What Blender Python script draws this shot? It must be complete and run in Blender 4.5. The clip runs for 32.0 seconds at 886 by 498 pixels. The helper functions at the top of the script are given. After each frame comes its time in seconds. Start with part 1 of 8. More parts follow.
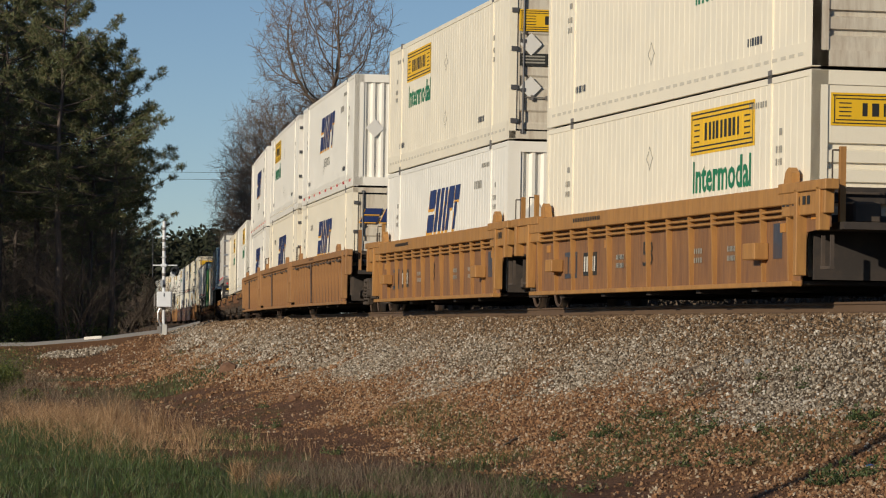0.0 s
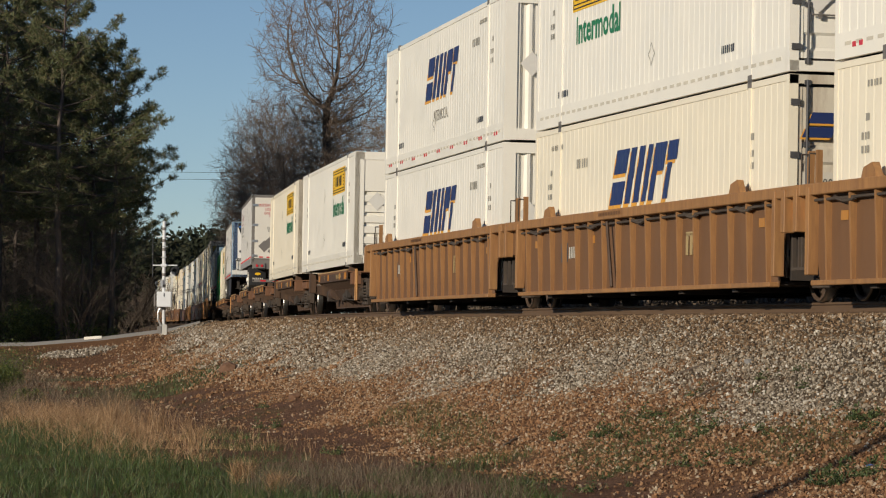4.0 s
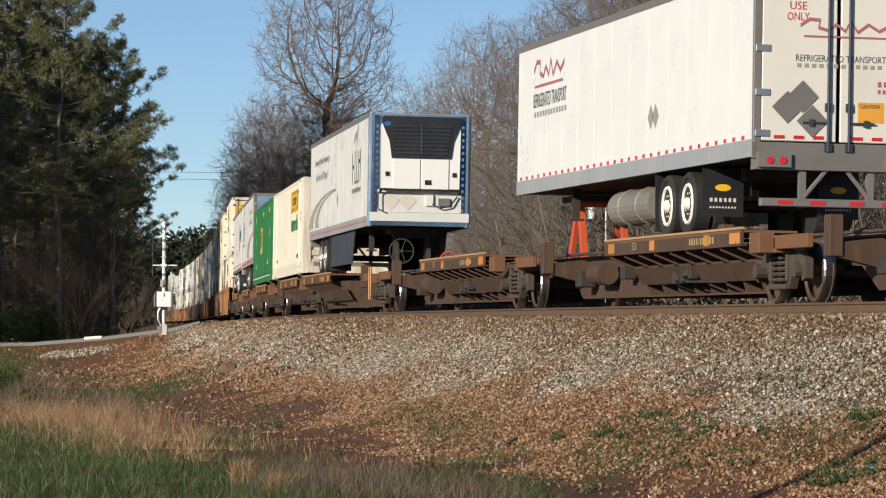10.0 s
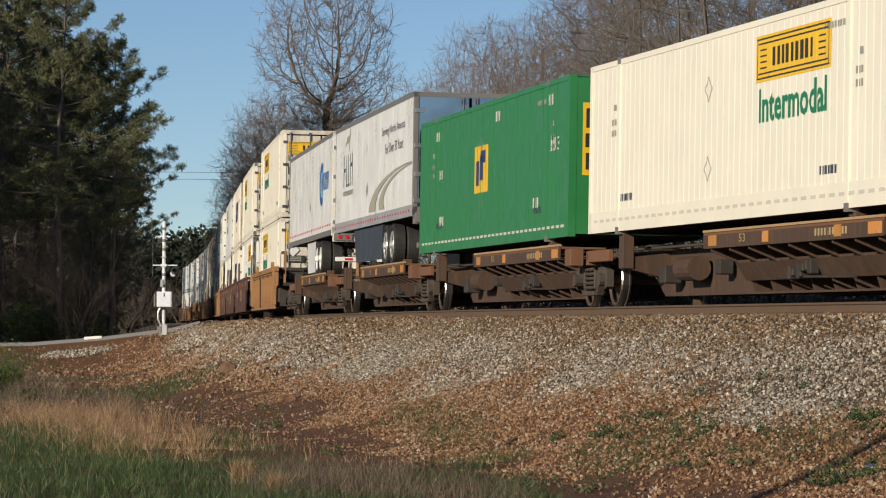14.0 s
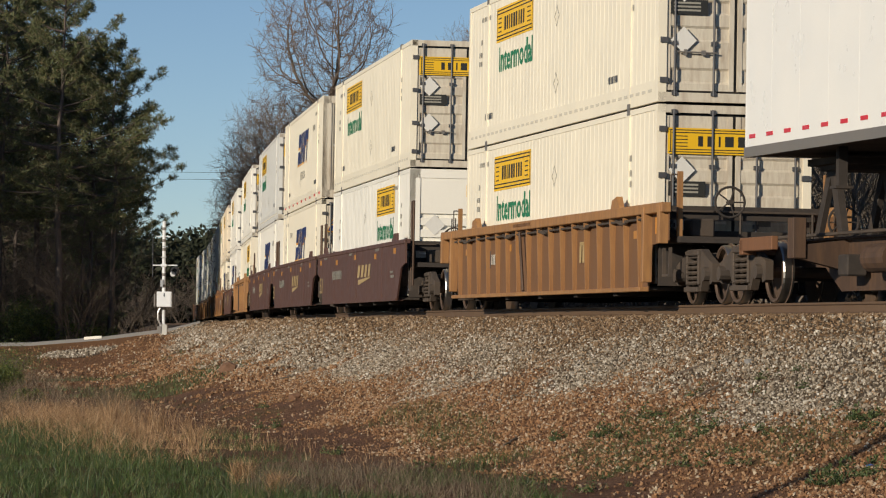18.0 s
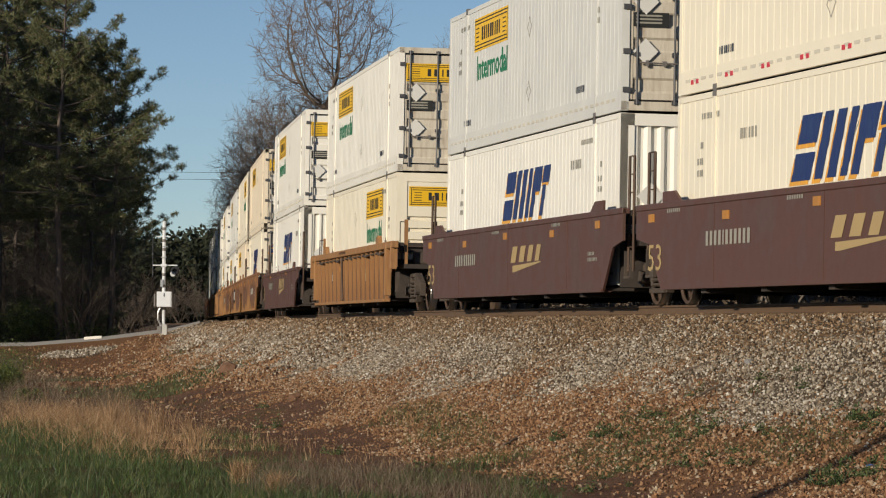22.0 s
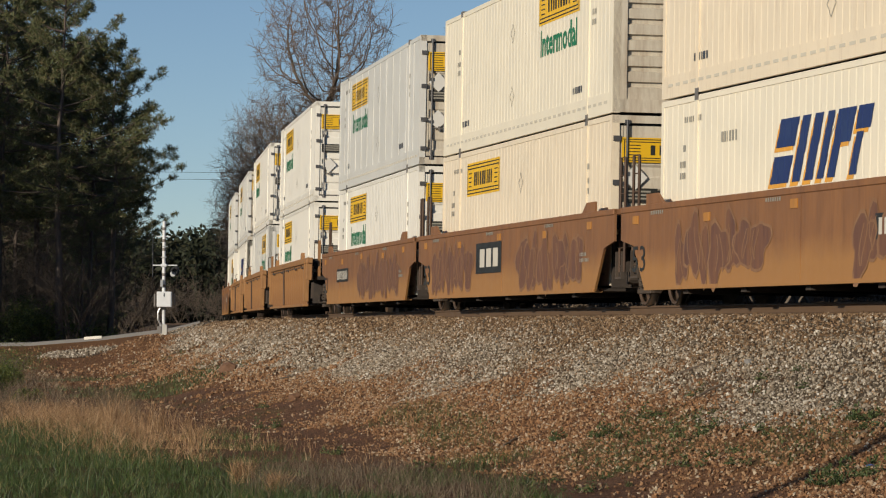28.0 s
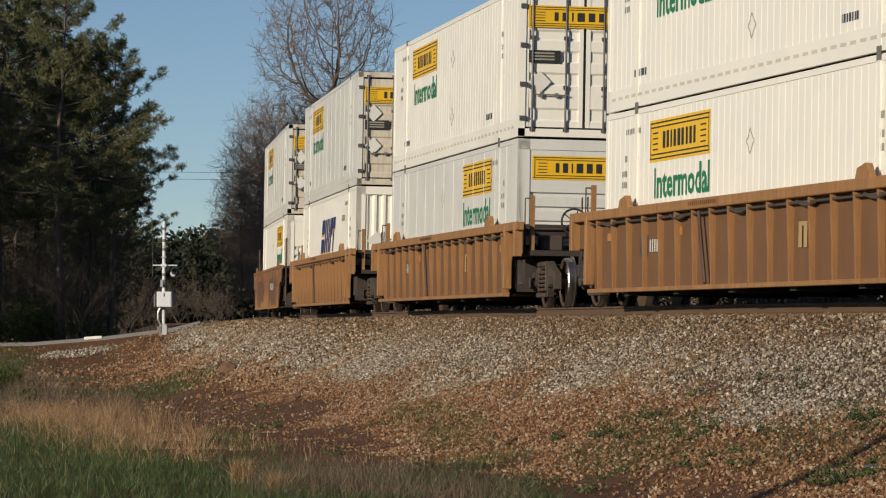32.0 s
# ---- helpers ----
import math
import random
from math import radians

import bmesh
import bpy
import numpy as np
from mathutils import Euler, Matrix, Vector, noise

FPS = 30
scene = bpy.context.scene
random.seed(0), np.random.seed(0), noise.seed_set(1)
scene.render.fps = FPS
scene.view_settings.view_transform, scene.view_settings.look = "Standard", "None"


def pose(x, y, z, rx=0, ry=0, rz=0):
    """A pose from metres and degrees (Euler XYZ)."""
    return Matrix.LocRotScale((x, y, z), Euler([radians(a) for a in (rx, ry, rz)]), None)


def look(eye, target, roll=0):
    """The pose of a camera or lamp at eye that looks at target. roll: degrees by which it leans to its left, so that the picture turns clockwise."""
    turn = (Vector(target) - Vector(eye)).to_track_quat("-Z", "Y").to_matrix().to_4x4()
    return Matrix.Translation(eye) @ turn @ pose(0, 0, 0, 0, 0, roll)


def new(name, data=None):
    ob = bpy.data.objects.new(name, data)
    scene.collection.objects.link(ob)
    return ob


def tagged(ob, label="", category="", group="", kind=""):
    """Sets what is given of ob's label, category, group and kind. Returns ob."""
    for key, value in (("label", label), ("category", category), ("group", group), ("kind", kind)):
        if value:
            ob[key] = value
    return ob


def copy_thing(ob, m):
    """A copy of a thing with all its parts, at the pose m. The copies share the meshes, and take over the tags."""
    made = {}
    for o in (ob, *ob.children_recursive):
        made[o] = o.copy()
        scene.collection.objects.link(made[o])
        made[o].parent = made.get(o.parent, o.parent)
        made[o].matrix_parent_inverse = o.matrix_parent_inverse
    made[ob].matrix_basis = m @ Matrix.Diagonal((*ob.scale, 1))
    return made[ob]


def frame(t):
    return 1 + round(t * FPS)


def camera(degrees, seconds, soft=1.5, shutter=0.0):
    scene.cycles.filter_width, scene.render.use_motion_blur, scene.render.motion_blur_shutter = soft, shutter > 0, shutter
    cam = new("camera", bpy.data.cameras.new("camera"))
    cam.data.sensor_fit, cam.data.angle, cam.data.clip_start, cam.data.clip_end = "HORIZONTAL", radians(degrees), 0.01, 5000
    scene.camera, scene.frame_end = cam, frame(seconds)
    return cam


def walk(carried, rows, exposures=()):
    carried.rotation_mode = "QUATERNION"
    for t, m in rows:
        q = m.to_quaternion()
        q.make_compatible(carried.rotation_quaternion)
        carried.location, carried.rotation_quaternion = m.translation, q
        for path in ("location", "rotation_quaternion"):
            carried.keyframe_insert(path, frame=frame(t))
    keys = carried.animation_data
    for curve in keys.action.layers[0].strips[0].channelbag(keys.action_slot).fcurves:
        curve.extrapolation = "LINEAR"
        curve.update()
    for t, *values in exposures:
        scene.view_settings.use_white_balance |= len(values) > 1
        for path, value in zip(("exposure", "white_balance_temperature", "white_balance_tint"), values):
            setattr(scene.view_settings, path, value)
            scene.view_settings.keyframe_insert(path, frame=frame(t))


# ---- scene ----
EXPOSURE, SKY, SUN = 0.0, 0.089, 4.85

# ---------------------------------------------------------------- camera
EYE_Z = 1.6
cam = camera(14.213, 32.0, soft=1.15)
cam_pose = pose(0, 0, EYE_Z, 91.265, 0, 0) @ pose(0, 0, 0, 0, 0, 0.256)
walk(cam, [(0.0, cam_pose), (32.0, cam_pose)], exposures=[(t, EXPOSURE + e, k, 10) for t, e, k in (
    (0.0, -0.34, 6680), (3.0, -0.34, 6700), (7.0, -0.22, 6620), (9.0, 0.07, 6440), (11.0, 0.2, 6370), (13.0, 0.03, 6380), (14.0, -0.09, 6420), (15.5, -0.1, 6540), (18.0, -0.18, 6680), (23.0, -0.25, 6680), (28.0, -0.29, 6730), (32.0, -0.32, 6730))])

# ---------------------------------------------------------------- sky and sun
SUN_AZ = (-0.653, -0.757)     # towards the sun, over the ground
SUN_EL = 17.0
world = bpy.data.worlds.new("world")
scene.world = world
world.use_nodes = True
wn = world.node_tree.nodes
sky = wn.new("ShaderNodeTexSky")
sky.sky_type = "NISHITA"
sky.sun_disc = False
sky.sun_elevation = radians(SUN_EL)
sky.sun_rotation = math.atan2(SUN_AZ[0], SUN_AZ[1])
sky.altitude = 400
sky.air_density, sky.dust_density, sky.ozone_density = 0.66, 0.0, 2.6
wn["Background"].inputs["Strength"].default_value = SKY
world.node_tree.links.new(sky.outputs[0], wn["Background"].inputs[0])

sun_data = bpy.data.lights.new("sun", "SUN")
sun_data.energy, sun_data.angle, sun_data.color = SUN, radians(0.6), (1.0, 0.9, 0.74)
sun = new("sun", sun_data)
az_len = math.hypot(*SUN_AZ)
sun_dir = Vector((SUN_AZ[0] / az_len * math.cos(radians(SUN_EL)), SUN_AZ[1] / az_len * math.cos(radians(SUN_EL)), math.sin(radians(SUN_EL))))
sun.matrix_world = look(sun_dir * 50 + Vector((0, 60, 0)), (0, 60, 0))

# ---------------------------------------------------------------- the line of the track
RAIL_Z = EYE_Z + 0.369
CANT = 0.737
S_GRID = np.arange(-400, 900, 0.5)
K_AT = np.array([-60, -20, 20, 60, 100, 150, 220, 320, 450.0])
K_OF = np.array([2.337, 2.14, 1.944, 0.832, 0.1, 0.085, -0.165, -0.148, -0.13]) * 1e-3
k_line = np.where((S_GRID < -60) | (S_GRID > 450), 0, np.interp(S_GRID, K_AT, K_OF))
TH = np.cumsum(k_line) * 0.5
I0 = int(np.searchsorted(S_GRID, 0))
TH = TH - TH[I0] + radians(-11.181)
dxs, dys = np.sin(TH), np.cos(TH)
TX = np.concatenate([[0], np.cumsum((dxs[1:] + dxs[:-1]) / 4)])
TY = np.concatenate([[0], np.cumsum((dys[1:] + dys[:-1]) / 4)])
TX, TY = TX - TX[I0] + 4.19, TY - TY[I0] + 60


def on_track(s):
    """Place and heading on the centre line, s metres along it, away from the camera."""
    return np.interp(s, S_GRID, TX), np.interp(s, S_GRID, TY), np.interp(s, S_GRID, TH)


def off_track(x, y):
    """Along and across for places on the ground (arrays); across is positive on the side the camera sees."""
    s = np.interp(y, TY, S_GRID)
    for _ in range(4):
        cx, cy, th = on_track(s)
        s = s + (x - cx) * np.sin(th) + (y - cy) * np.cos(th)
    cx, cy, th = on_track(s)
    return s, -((x - cx) * np.cos(th) - (y - cy) * np.sin(th))


T_FINE = np.arange(0, 32.01, 0.1)
v_line = np.interp(T_FINE, [0, 8, 16, 24, 32], [14.878, 15.571, 15.408, 15.225, 14.635])
RUN = np.concatenate([[0], np.cumsum((v_line[1:] + v_line[:-1]) / 2 * 0.1)])
RUN = RUN - np.interp(10, T_FINE, RUN)


def train_pose(s10, t, half=7.5):
    """Pose of a vehicle whose middle is at s10 when ten seconds have passed; its leading end is at -y."""
    s = s10 - np.interp(t, T_FINE, RUN)
    x1, y1, _ = on_track(s - half)
    x2, y2, _ = on_track(s + half)
    th = math.atan2(x2 - x1, y2 - y1)
    return pose((x1 + x2) / 2, (y1 + y2) / 2, RAIL_Z, 0, CANT, -math.degrees(th))


# ---------------------------------------------------------------- materials
def nodes_of(name):
    m = bpy.data.materials.new(name)
    m.use_nodes = True
    return m, m.node_tree.nodes, m.node_tree.links, m.node_tree.nodes["Principled BSDF"]


def noise_node(n, l, scale, detail=5, vec=None, stretch=None, rough=0.6):
    tex = n.new("ShaderNodeTexNoise")
    tex.inputs["Scale"].default_value, tex.inputs["Detail"].default_value = scale, detail
    tex.inputs["Roughness"].default_value = rough
    if stretch:
        mp = n.new("ShaderNodeMapping")
        mp.inputs["Scale"].default_value = stretch
        l.new(vec, mp.inputs[0])
        vec = mp.outputs[0]
    if vec is not None:
        l.new(vec, tex.inputs["Vector"])
    return tex.outputs[0]


def ramp(n, l, fac, stops):
    r = n.new("ShaderNodeValToRGB")
    while len(r.color_ramp.elements) < len(stops):
        r.color_ramp.elements.new(0.5)
    for e, (p, c) in zip(r.color_ramp.elements, stops):
        e.position = p
        e.color = (*c, 1) if len(c) == 3 else c
    l.new(fac, r.inputs[0])
    return r.outputs[0]


def mix(n, l, fac, a, b, how="MIX"):
    m = n.new("ShaderNodeMixRGB")
    m.blend_type = how
    for sock, val in zip(m.inputs, (fac, a, b)):
        if hasattr(val, "is_output"):
            l.new(val, sock)
        else:
            sock.default_value = val if isinstance(val, (int, float)) else (*val, 1)
    return m.outputs[0]


def surface(name, color, rough=0.55, metal=0.0, vary=0.12, scale=1.3, grain=0.04, gscale=60, dirt=None, amount=0.0,
            streak=True, bump=0.0, dirt_scale=2.0, spec=0.5):
    """Paint, metal or stone: base colour with slow and fine variation, dirt or rust in patches and runs, fine relief."""
    m, n, l, b = nodes_of(name)
    co = n.new("ShaderNodeTexCoord").outputs["Object"]
    slow, fine = noise_node(n, l, scale, 4, co), noise_node(n, l, gscale, 3, co)
    c = tuple(color)
    out = mix(n, l, slow, tuple(x * (1 - vary) for x in c), tuple(min(1, x * (1 + vary)) for x in c))
    out = mix(n, l, ramp(n, l, fine, [(0.35, (1 - grain,) * 3), (0.7, (1, 1, 1))]), (0, 0, 0), out, "MIX") if grain else out
    if dirt is not None:
        blot = noise_node(n, l, dirt_scale, 8, co, (4.0, 4.0, 0.6) if streak else None, 0.7)
        mask = ramp(n, l, blot, [(max(0.0, 0.62 - amount * 0.5), (0, 0, 0)), (min(1.0, 0.86 - amount * 0.3), (min(1, amount * 1.6),) * 3)])
        out = mix(n, l, mask, out, dirt)
    l.new(out, b.inputs["Base Color"])
    b.inputs["Roughness"].default_value, b.inputs["Metallic"].default_value = rough, metal
    b.inputs["Specular IOR Level"].default_value = spec
    l.new(ramp(n, l, slow, [(0.3, (max(0, rough - 0.1),) * 3), (0.7, (min(1, rough + 0.1),) * 3)]), b.inputs["Roughness"])
    if bump:
        bp = n.new("ShaderNodeBump")
        bp.inputs["Strength"].default_value, bp.inputs["Distance"].default_value = 0.6, bump
        l.new(fine, bp.inputs["Height"])
        l.new(bp.outputs[0], b.inputs["Normal"])
    return m


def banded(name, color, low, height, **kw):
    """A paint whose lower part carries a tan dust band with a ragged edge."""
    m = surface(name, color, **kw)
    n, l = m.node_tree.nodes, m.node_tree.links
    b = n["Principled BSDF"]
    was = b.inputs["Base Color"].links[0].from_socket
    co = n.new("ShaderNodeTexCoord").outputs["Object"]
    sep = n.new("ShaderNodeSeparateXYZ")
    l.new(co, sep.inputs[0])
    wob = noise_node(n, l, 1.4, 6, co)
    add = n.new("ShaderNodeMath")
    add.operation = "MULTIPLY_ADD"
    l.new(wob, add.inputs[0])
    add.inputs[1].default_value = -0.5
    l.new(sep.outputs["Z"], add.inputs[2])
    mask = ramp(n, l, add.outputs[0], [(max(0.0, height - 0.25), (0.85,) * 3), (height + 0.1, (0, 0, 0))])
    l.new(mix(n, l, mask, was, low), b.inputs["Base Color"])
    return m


DIRT = (0.16, 0.1, 0.06)
SOOT = (0.09, 0.075, 0.06)
RUST = (0.2, 0.075, 0.03)
M = {}
M["cream"] = surface("cream_paint", (0.86, 0.787, 0.63), 0.45, dirt=(0.42, 0.33, 0.22), amount=0.14, vary=0.05)
M["cream2"] = surface("warm_cream_paint", (0.83, 0.72, 0.55), 0.5, dirt=(0.36, 0.24, 0.14), amount=0.22, vary=0.06)
M["white"] = surface("white_paint", (0.88, 0.845, 0.755), 0.4, dirt=(0.45, 0.4, 0.32), amount=0.12, vary=0.04)
M["grey_white"] = surface("grey_white_paint", (0.68, 0.675, 0.635), 0.45, dirt=(0.4, 0.36, 0.3), amount=0.2, vary=0.07)
M["trailer_white"] = surface("trailer_white_sheet", (0.82, 0.8, 0.755), 0.35, dirt=(0.5, 0.46, 0.38), amount=0.05, vary=0.03)
M["door_cream"] = surface("dirty_door_paint", (0.66, 0.6, 0.49), 0.5, dirt=(0.27, 0.17, 0.1), amount=0.4, vary=0.1, dirt_scale=1.6)
M["trailer_door"] = surface("stained_white_door_sheet", (0.74, 0.7, 0.62), 0.4, dirt=(0.4, 0.29, 0.19), amount=0.16, vary=0.06, streak=False, dirt_scale=0.9)
M["alu"] = surface("aluminium", (0.55, 0.55, 0.54), 0.38, 0.85, dirt=(0.3, 0.27, 0.24), amount=0.2)
M["alu_dark"] = surface("dull_aluminium", (0.2, 0.185, 0.17), 0.55, 0.2, dirt=(0.2, 0.17, 0.14), amount=0.3)
M["chrome"] = surface("polished_steel", (0.5, 0.53, 0.57), 0.2, 1.0, vary=0.03, grain=0)
M["green"] = surface("green_paint", (0.03, 0.2, 0.06), 0.42, dirt=(0.12, 0.2, 0.1), amount=0.12, vary=0.1)
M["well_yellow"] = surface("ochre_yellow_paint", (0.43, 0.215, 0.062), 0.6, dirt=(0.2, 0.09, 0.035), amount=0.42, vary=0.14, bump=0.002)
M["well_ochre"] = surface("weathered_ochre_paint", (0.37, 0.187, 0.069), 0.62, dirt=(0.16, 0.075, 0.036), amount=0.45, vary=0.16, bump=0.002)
# Sheets behind the ribs: grime, and the shade of the gaps, in the colour.
M["sheet_yellow"] = surface("shaded_grimy_ochre_sheet", (0.28, 0.135, 0.052), 0.65, dirt=(0.12, 0.055, 0.035), amount=0.5, vary=0.2, bump=0.002)
M["sheet_ochre"] = surface("shaded_grimy_brown_sheet", (0.165, 0.081, 0.036), 0.66, dirt=(0.2, 0.1, 0.045), amount=0.3, vary=0.22, bump=0.002)
M["well_maroon"] = surface("maroon_brown_paint", (0.108, 0.05, 0.037), 0.5, dirt=(0.085, 0.06, 0.042), amount=0.3, vary=0.12)
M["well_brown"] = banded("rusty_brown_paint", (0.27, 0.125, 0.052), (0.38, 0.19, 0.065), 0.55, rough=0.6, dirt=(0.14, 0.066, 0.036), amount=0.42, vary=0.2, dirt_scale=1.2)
M["tag_fill"] = surface("faded_mauve_spray", (0.13, 0.062, 0.045), 0.65, dirt=(0.24, 0.11, 0.05), amount=0.5, vary=0.25)
M["tag_outline"] = surface("faded_tan_spray", (0.27, 0.15, 0.08), 0.65, dirt=(0.2, 0.095, 0.045), amount=0.5, vary=0.2)
M["tank_grey"] = surface("dull_tank_metal", (0.3, 0.28, 0.245), 0.55, 0.3, dirt=(0.18, 0.14, 0.1), amount=0.35)
# Polished corner bands: the dark blue reflection is put into the base colour.
M["blue_steel"] = surface("dark_reflection_steel", (0.07, 0.1, 0.17), 0.3, 0.6, vary=0.2)
M["lip_tan"] = surface("worn_tan_deck_lip", (0.42, 0.27, 0.13), 0.7, dirt=(0.2, 0.1, 0.05), amount=0.3)
M["brown_clod"] = surface("dark_clay_clod", (0.16, 0.085, 0.05), 0.9, vary=0.3, scale=6, bump=0.01)
M["swoosh_tan"] = surface("tan_stripe", (0.4, 0.36, 0.27), 0.5, vary=0.05)
M["spine_brown"] = surface("dusty_brown_paint", (0.068, 0.039, 0.025), 0.75, dirt=(0.16, 0.085, 0.042), amount=0.36, vary=0.15, bump=0.002)
M["spine_rust"] = surface("rusty_steel_sill", (0.19, 0.085, 0.038), 0.75, dirt=(0.12, 0.06, 0.035), amount=0.45, vary=0.2)
M["truck"] = surface("dusty_cast_steel", (0.065, 0.05, 0.04), 0.8, 0.1, dirt=(0.13, 0.09, 0.06), amount=0.4, streak=False, bump=0.004)
M["dark"] = surface("dark_underside_steel", (0.035, 0.028, 0.024), 0.8, dirt=(0.1, 0.07, 0.05), amount=0.35, streak=False)
M["black"] = surface("black_plastic", (0.018, 0.018, 0.02), 0.5)
M["rubber"] = surface("tyre_rubber", (0.022, 0.021, 0.02), 0.75, dirt=(0.1, 0.085, 0.07), amount=0.3, streak=False)
M["tread"] = surface("worn_wheel_tread", (0.45, 0.43, 0.4), 0.33, 1.0, vary=0.05)
M["wheel"] = surface("rusty_wheel_plate", (0.09, 0.06, 0.045), 0.7, 0.2, dirt=(0.18, 0.11, 0.06), amount=0.4, streak=False)
M["sign_yellow"] = surface("yellow_sign", (0.83, 0.49, 0.02), 0.45, vary=0.06, dirt=(0.45, 0.3, 0.08), amount=0.1)
M["sign_black"] = surface("black_print", (0.025, 0.025, 0.022), 0.55, vary=0.05)
M["print_green"] = surface("green_print", (0.015, 0.19, 0.085), 0.5, vary=0.1)
M["print_blue"] = surface("dark_blue_print", (0.018, 0.035, 0.13), 0.45, vary=0.1)
M["print_orange"] = surface("orange_print", (0.75, 0.36, 0.05), 0.5, vary=0.1)
M["print_red"] = surface("red_print", (0.5, 0.02, 0.03), 0.5, vary=0.1)
M["print_pink"] = surface("faded_red_print", (0.4, 0.13, 0.16), 0.55, vary=0.15)
M["print_grey"] = surface("grey_print", (0.33, 0.31, 0.26), 0.5, vary=0.08)
M["print_white"] = surface("white_print", (0.62, 0.58, 0.5), 0.55, vary=0.1)
M["print_tan"] = surface("tan_print", (0.42, 0.3, 0.14), 0.55, vary=0.15)
M["print_cyan"] = surface("light_blue_print", (0.05, 0.42, 0.65), 0.45, vary=0.06)
M["print_mid"] = surface("blue_print", (0.02, 0.12, 0.38), 0.45, vary=0.06)
M["reflect_orange"] = surface("orange_reflector", (0.62, 0.24, 0.03), 0.35, vary=0.08)
M["reflect_dusty"] = surface("dusty_orange_reflector", (0.5, 0.22, 0.04), 0.5, dirt=(0.2, 0.1, 0.05), amount=0.35)
M["bar_dark"] = surface("dark_galvanised_bar", (0.11, 0.11, 0.115), 0.5, 0.4, dirt=(0.08, 0.06, 0.05), amount=0.3)
M["rail_silver"] = surface("silver_rail", (0.5, 0.5, 0.49), 0.45, 0.4, dirt=(0.3, 0.27, 0.24), amount=0.25)
M["lamp_green"] = surface("green_lamp_lens", (0.02, 0.6, 0.1), 0.3, vary=0.02)
M["reflect_red"] = surface("red_reflector", (0.6, 0.02, 0.03), 0.3, vary=0.05)
M["hitch_red"] = surface("orange_red_paint", (0.62, 0.09, 0.03), 0.5, dirt=(0.12, 0.06, 0.04), amount=0.3)
M["skirt"] = surface("dark_grey_skirt", (0.045, 0.05, 0.065), 0.45, dirt=(0.16, 0.15, 0.14), amount=0.25)
M["placard"] = surface("bare_placard_plate", (0.74, 0.72, 0.67), 0.45, vary=0.1, dirt=(0.4, 0.33, 0.25), amount=0.2)
M["rim"] = surface("bright_wheel_rim", (0.72, 0.7, 0.64), 0.3, 0.5, dirt=(0.3, 0.24, 0.16), amount=0.2, streak=False)
M["signal_white"] = surface("silver_white_paint", (0.72, 0.74, 0.76), 0.4, dirt=(0.4, 0.38, 0.35), amount=0.15)
M["rail"] = surface("rusty_rail_side", (0.125, 0.076, 0.044), 0.75, dirt=(0.1, 0.055, 0.03), amount=0.4, streak=False, bump=0.002)
M["rail_top"] = surface("worn_rail_head", (0.5, 0.47, 0.44), 0.3, 0.9, vary=0.06)
M["tie"] = surface("weathered_tie_wood", (0.09, 0.065, 0.045), 0.85, vary=0.3, scale=4, bump=0.004)
M["road"] = surface("worn_asphalt", (0.16, 0.155, 0.15), 0.85, vary=0.12, scale=0.6, dirt=(0.24, 0.2, 0.16), amount=0.3, streak=False, bump=0.004)
# Darker paint for the lashing slots; it stands for shade in the recesses.
M["slot"] = surface("shadowed_slot_paint", (0.6, 0.555, 0.46), 0.6, vary=0.15)
M["kerb"] = surface("grey_kerb_concrete", (0.2, 0.192, 0.185), 0.8, vary=0.12, bump=0.003)
M["concrete"] = surface("pale_concrete", (0.5, 0.49, 0.46), 0.8, vary=0.1, bump=0.003)


def grain_material(name, stops, rough=0.85, fine=30, low=0.6, gloss=0.35):
    """Loose pieces joined into one mesh: each piece takes its own tone."""
    m, n, l, b = nodes_of(name)
    rnd = n.new("ShaderNodeNewGeometry").outputs["Random Per Island"]
    col = ramp(n, l, rnd, stops)
    co = n.new("ShaderNodeTexCoord").outputs["Object"]
    f = noise_node(n, l, fine, 3, co)
    col = mix(n, l, ramp(n, l, f, [(0.3, (low,) * 3), (0.7, (1, 1, 1))]), (0, 0, 0), col)
    l.new(col, b.inputs["Base Color"])
    b.inputs["Roughness"].default_value = rough
    b.inputs["Specular IOR Level"].default_value = gloss
    return m


M["stone"] = grain_material("ballast_stone", [(0.0, (0.1, 0.078, 0.056)), (0.3, (0.25, 0.2, 0.145)), (0.62, (0.4, 0.335, 0.255)), (0.9, (0.55, 0.485, 0.395)), (1.0, (0.75, 0.7, 0.62))])
M["stone_brown"] = grain_material("dusty_ballast_stone", [(0.0, (0.075, 0.045, 0.025)), (0.45, (0.2, 0.122, 0.065)), (0.85, (0.34, 0.225, 0.13)), (1.0, (0.56, 0.43, 0.31))])
M["stone_red"] = grain_material("clay_stained_stone", [(0.0, (0.085, 0.044, 0.025)), (0.3, (0.215, 0.112, 0.058)), (0.58, (0.355, 0.185, 0.088)), (0.85, (0.39, 0.255, 0.15)), (1.0, (0.52, 0.43, 0.32))])
M["grass"] = grain_material("green_grass_blade", [(0.0, (0.025, 0.043, 0.012)), (0.5, (0.055, 0.096, 0.025)), (0.88, (0.1, 0.145, 0.04)), (1.0, (0.32, 0.26, 0.12))], 0.5)
M["dry_grass"] = grain_material("dry_grass_stem", [(0.0, (0.2, 0.11, 0.055)), (0.4, (0.38, 0.225, 0.115)), (0.8, (0.54, 0.345, 0.185)), (1.0, (0.68, 0.49, 0.3))], 0.7)
M["brush"] = grain_material("grey_dead_stems", [(0.0, (0.09, 0.065, 0.045)), (0.5, (0.17, 0.125, 0.085)), (1.0, (0.3, 0.23, 0.16))], 0.8)
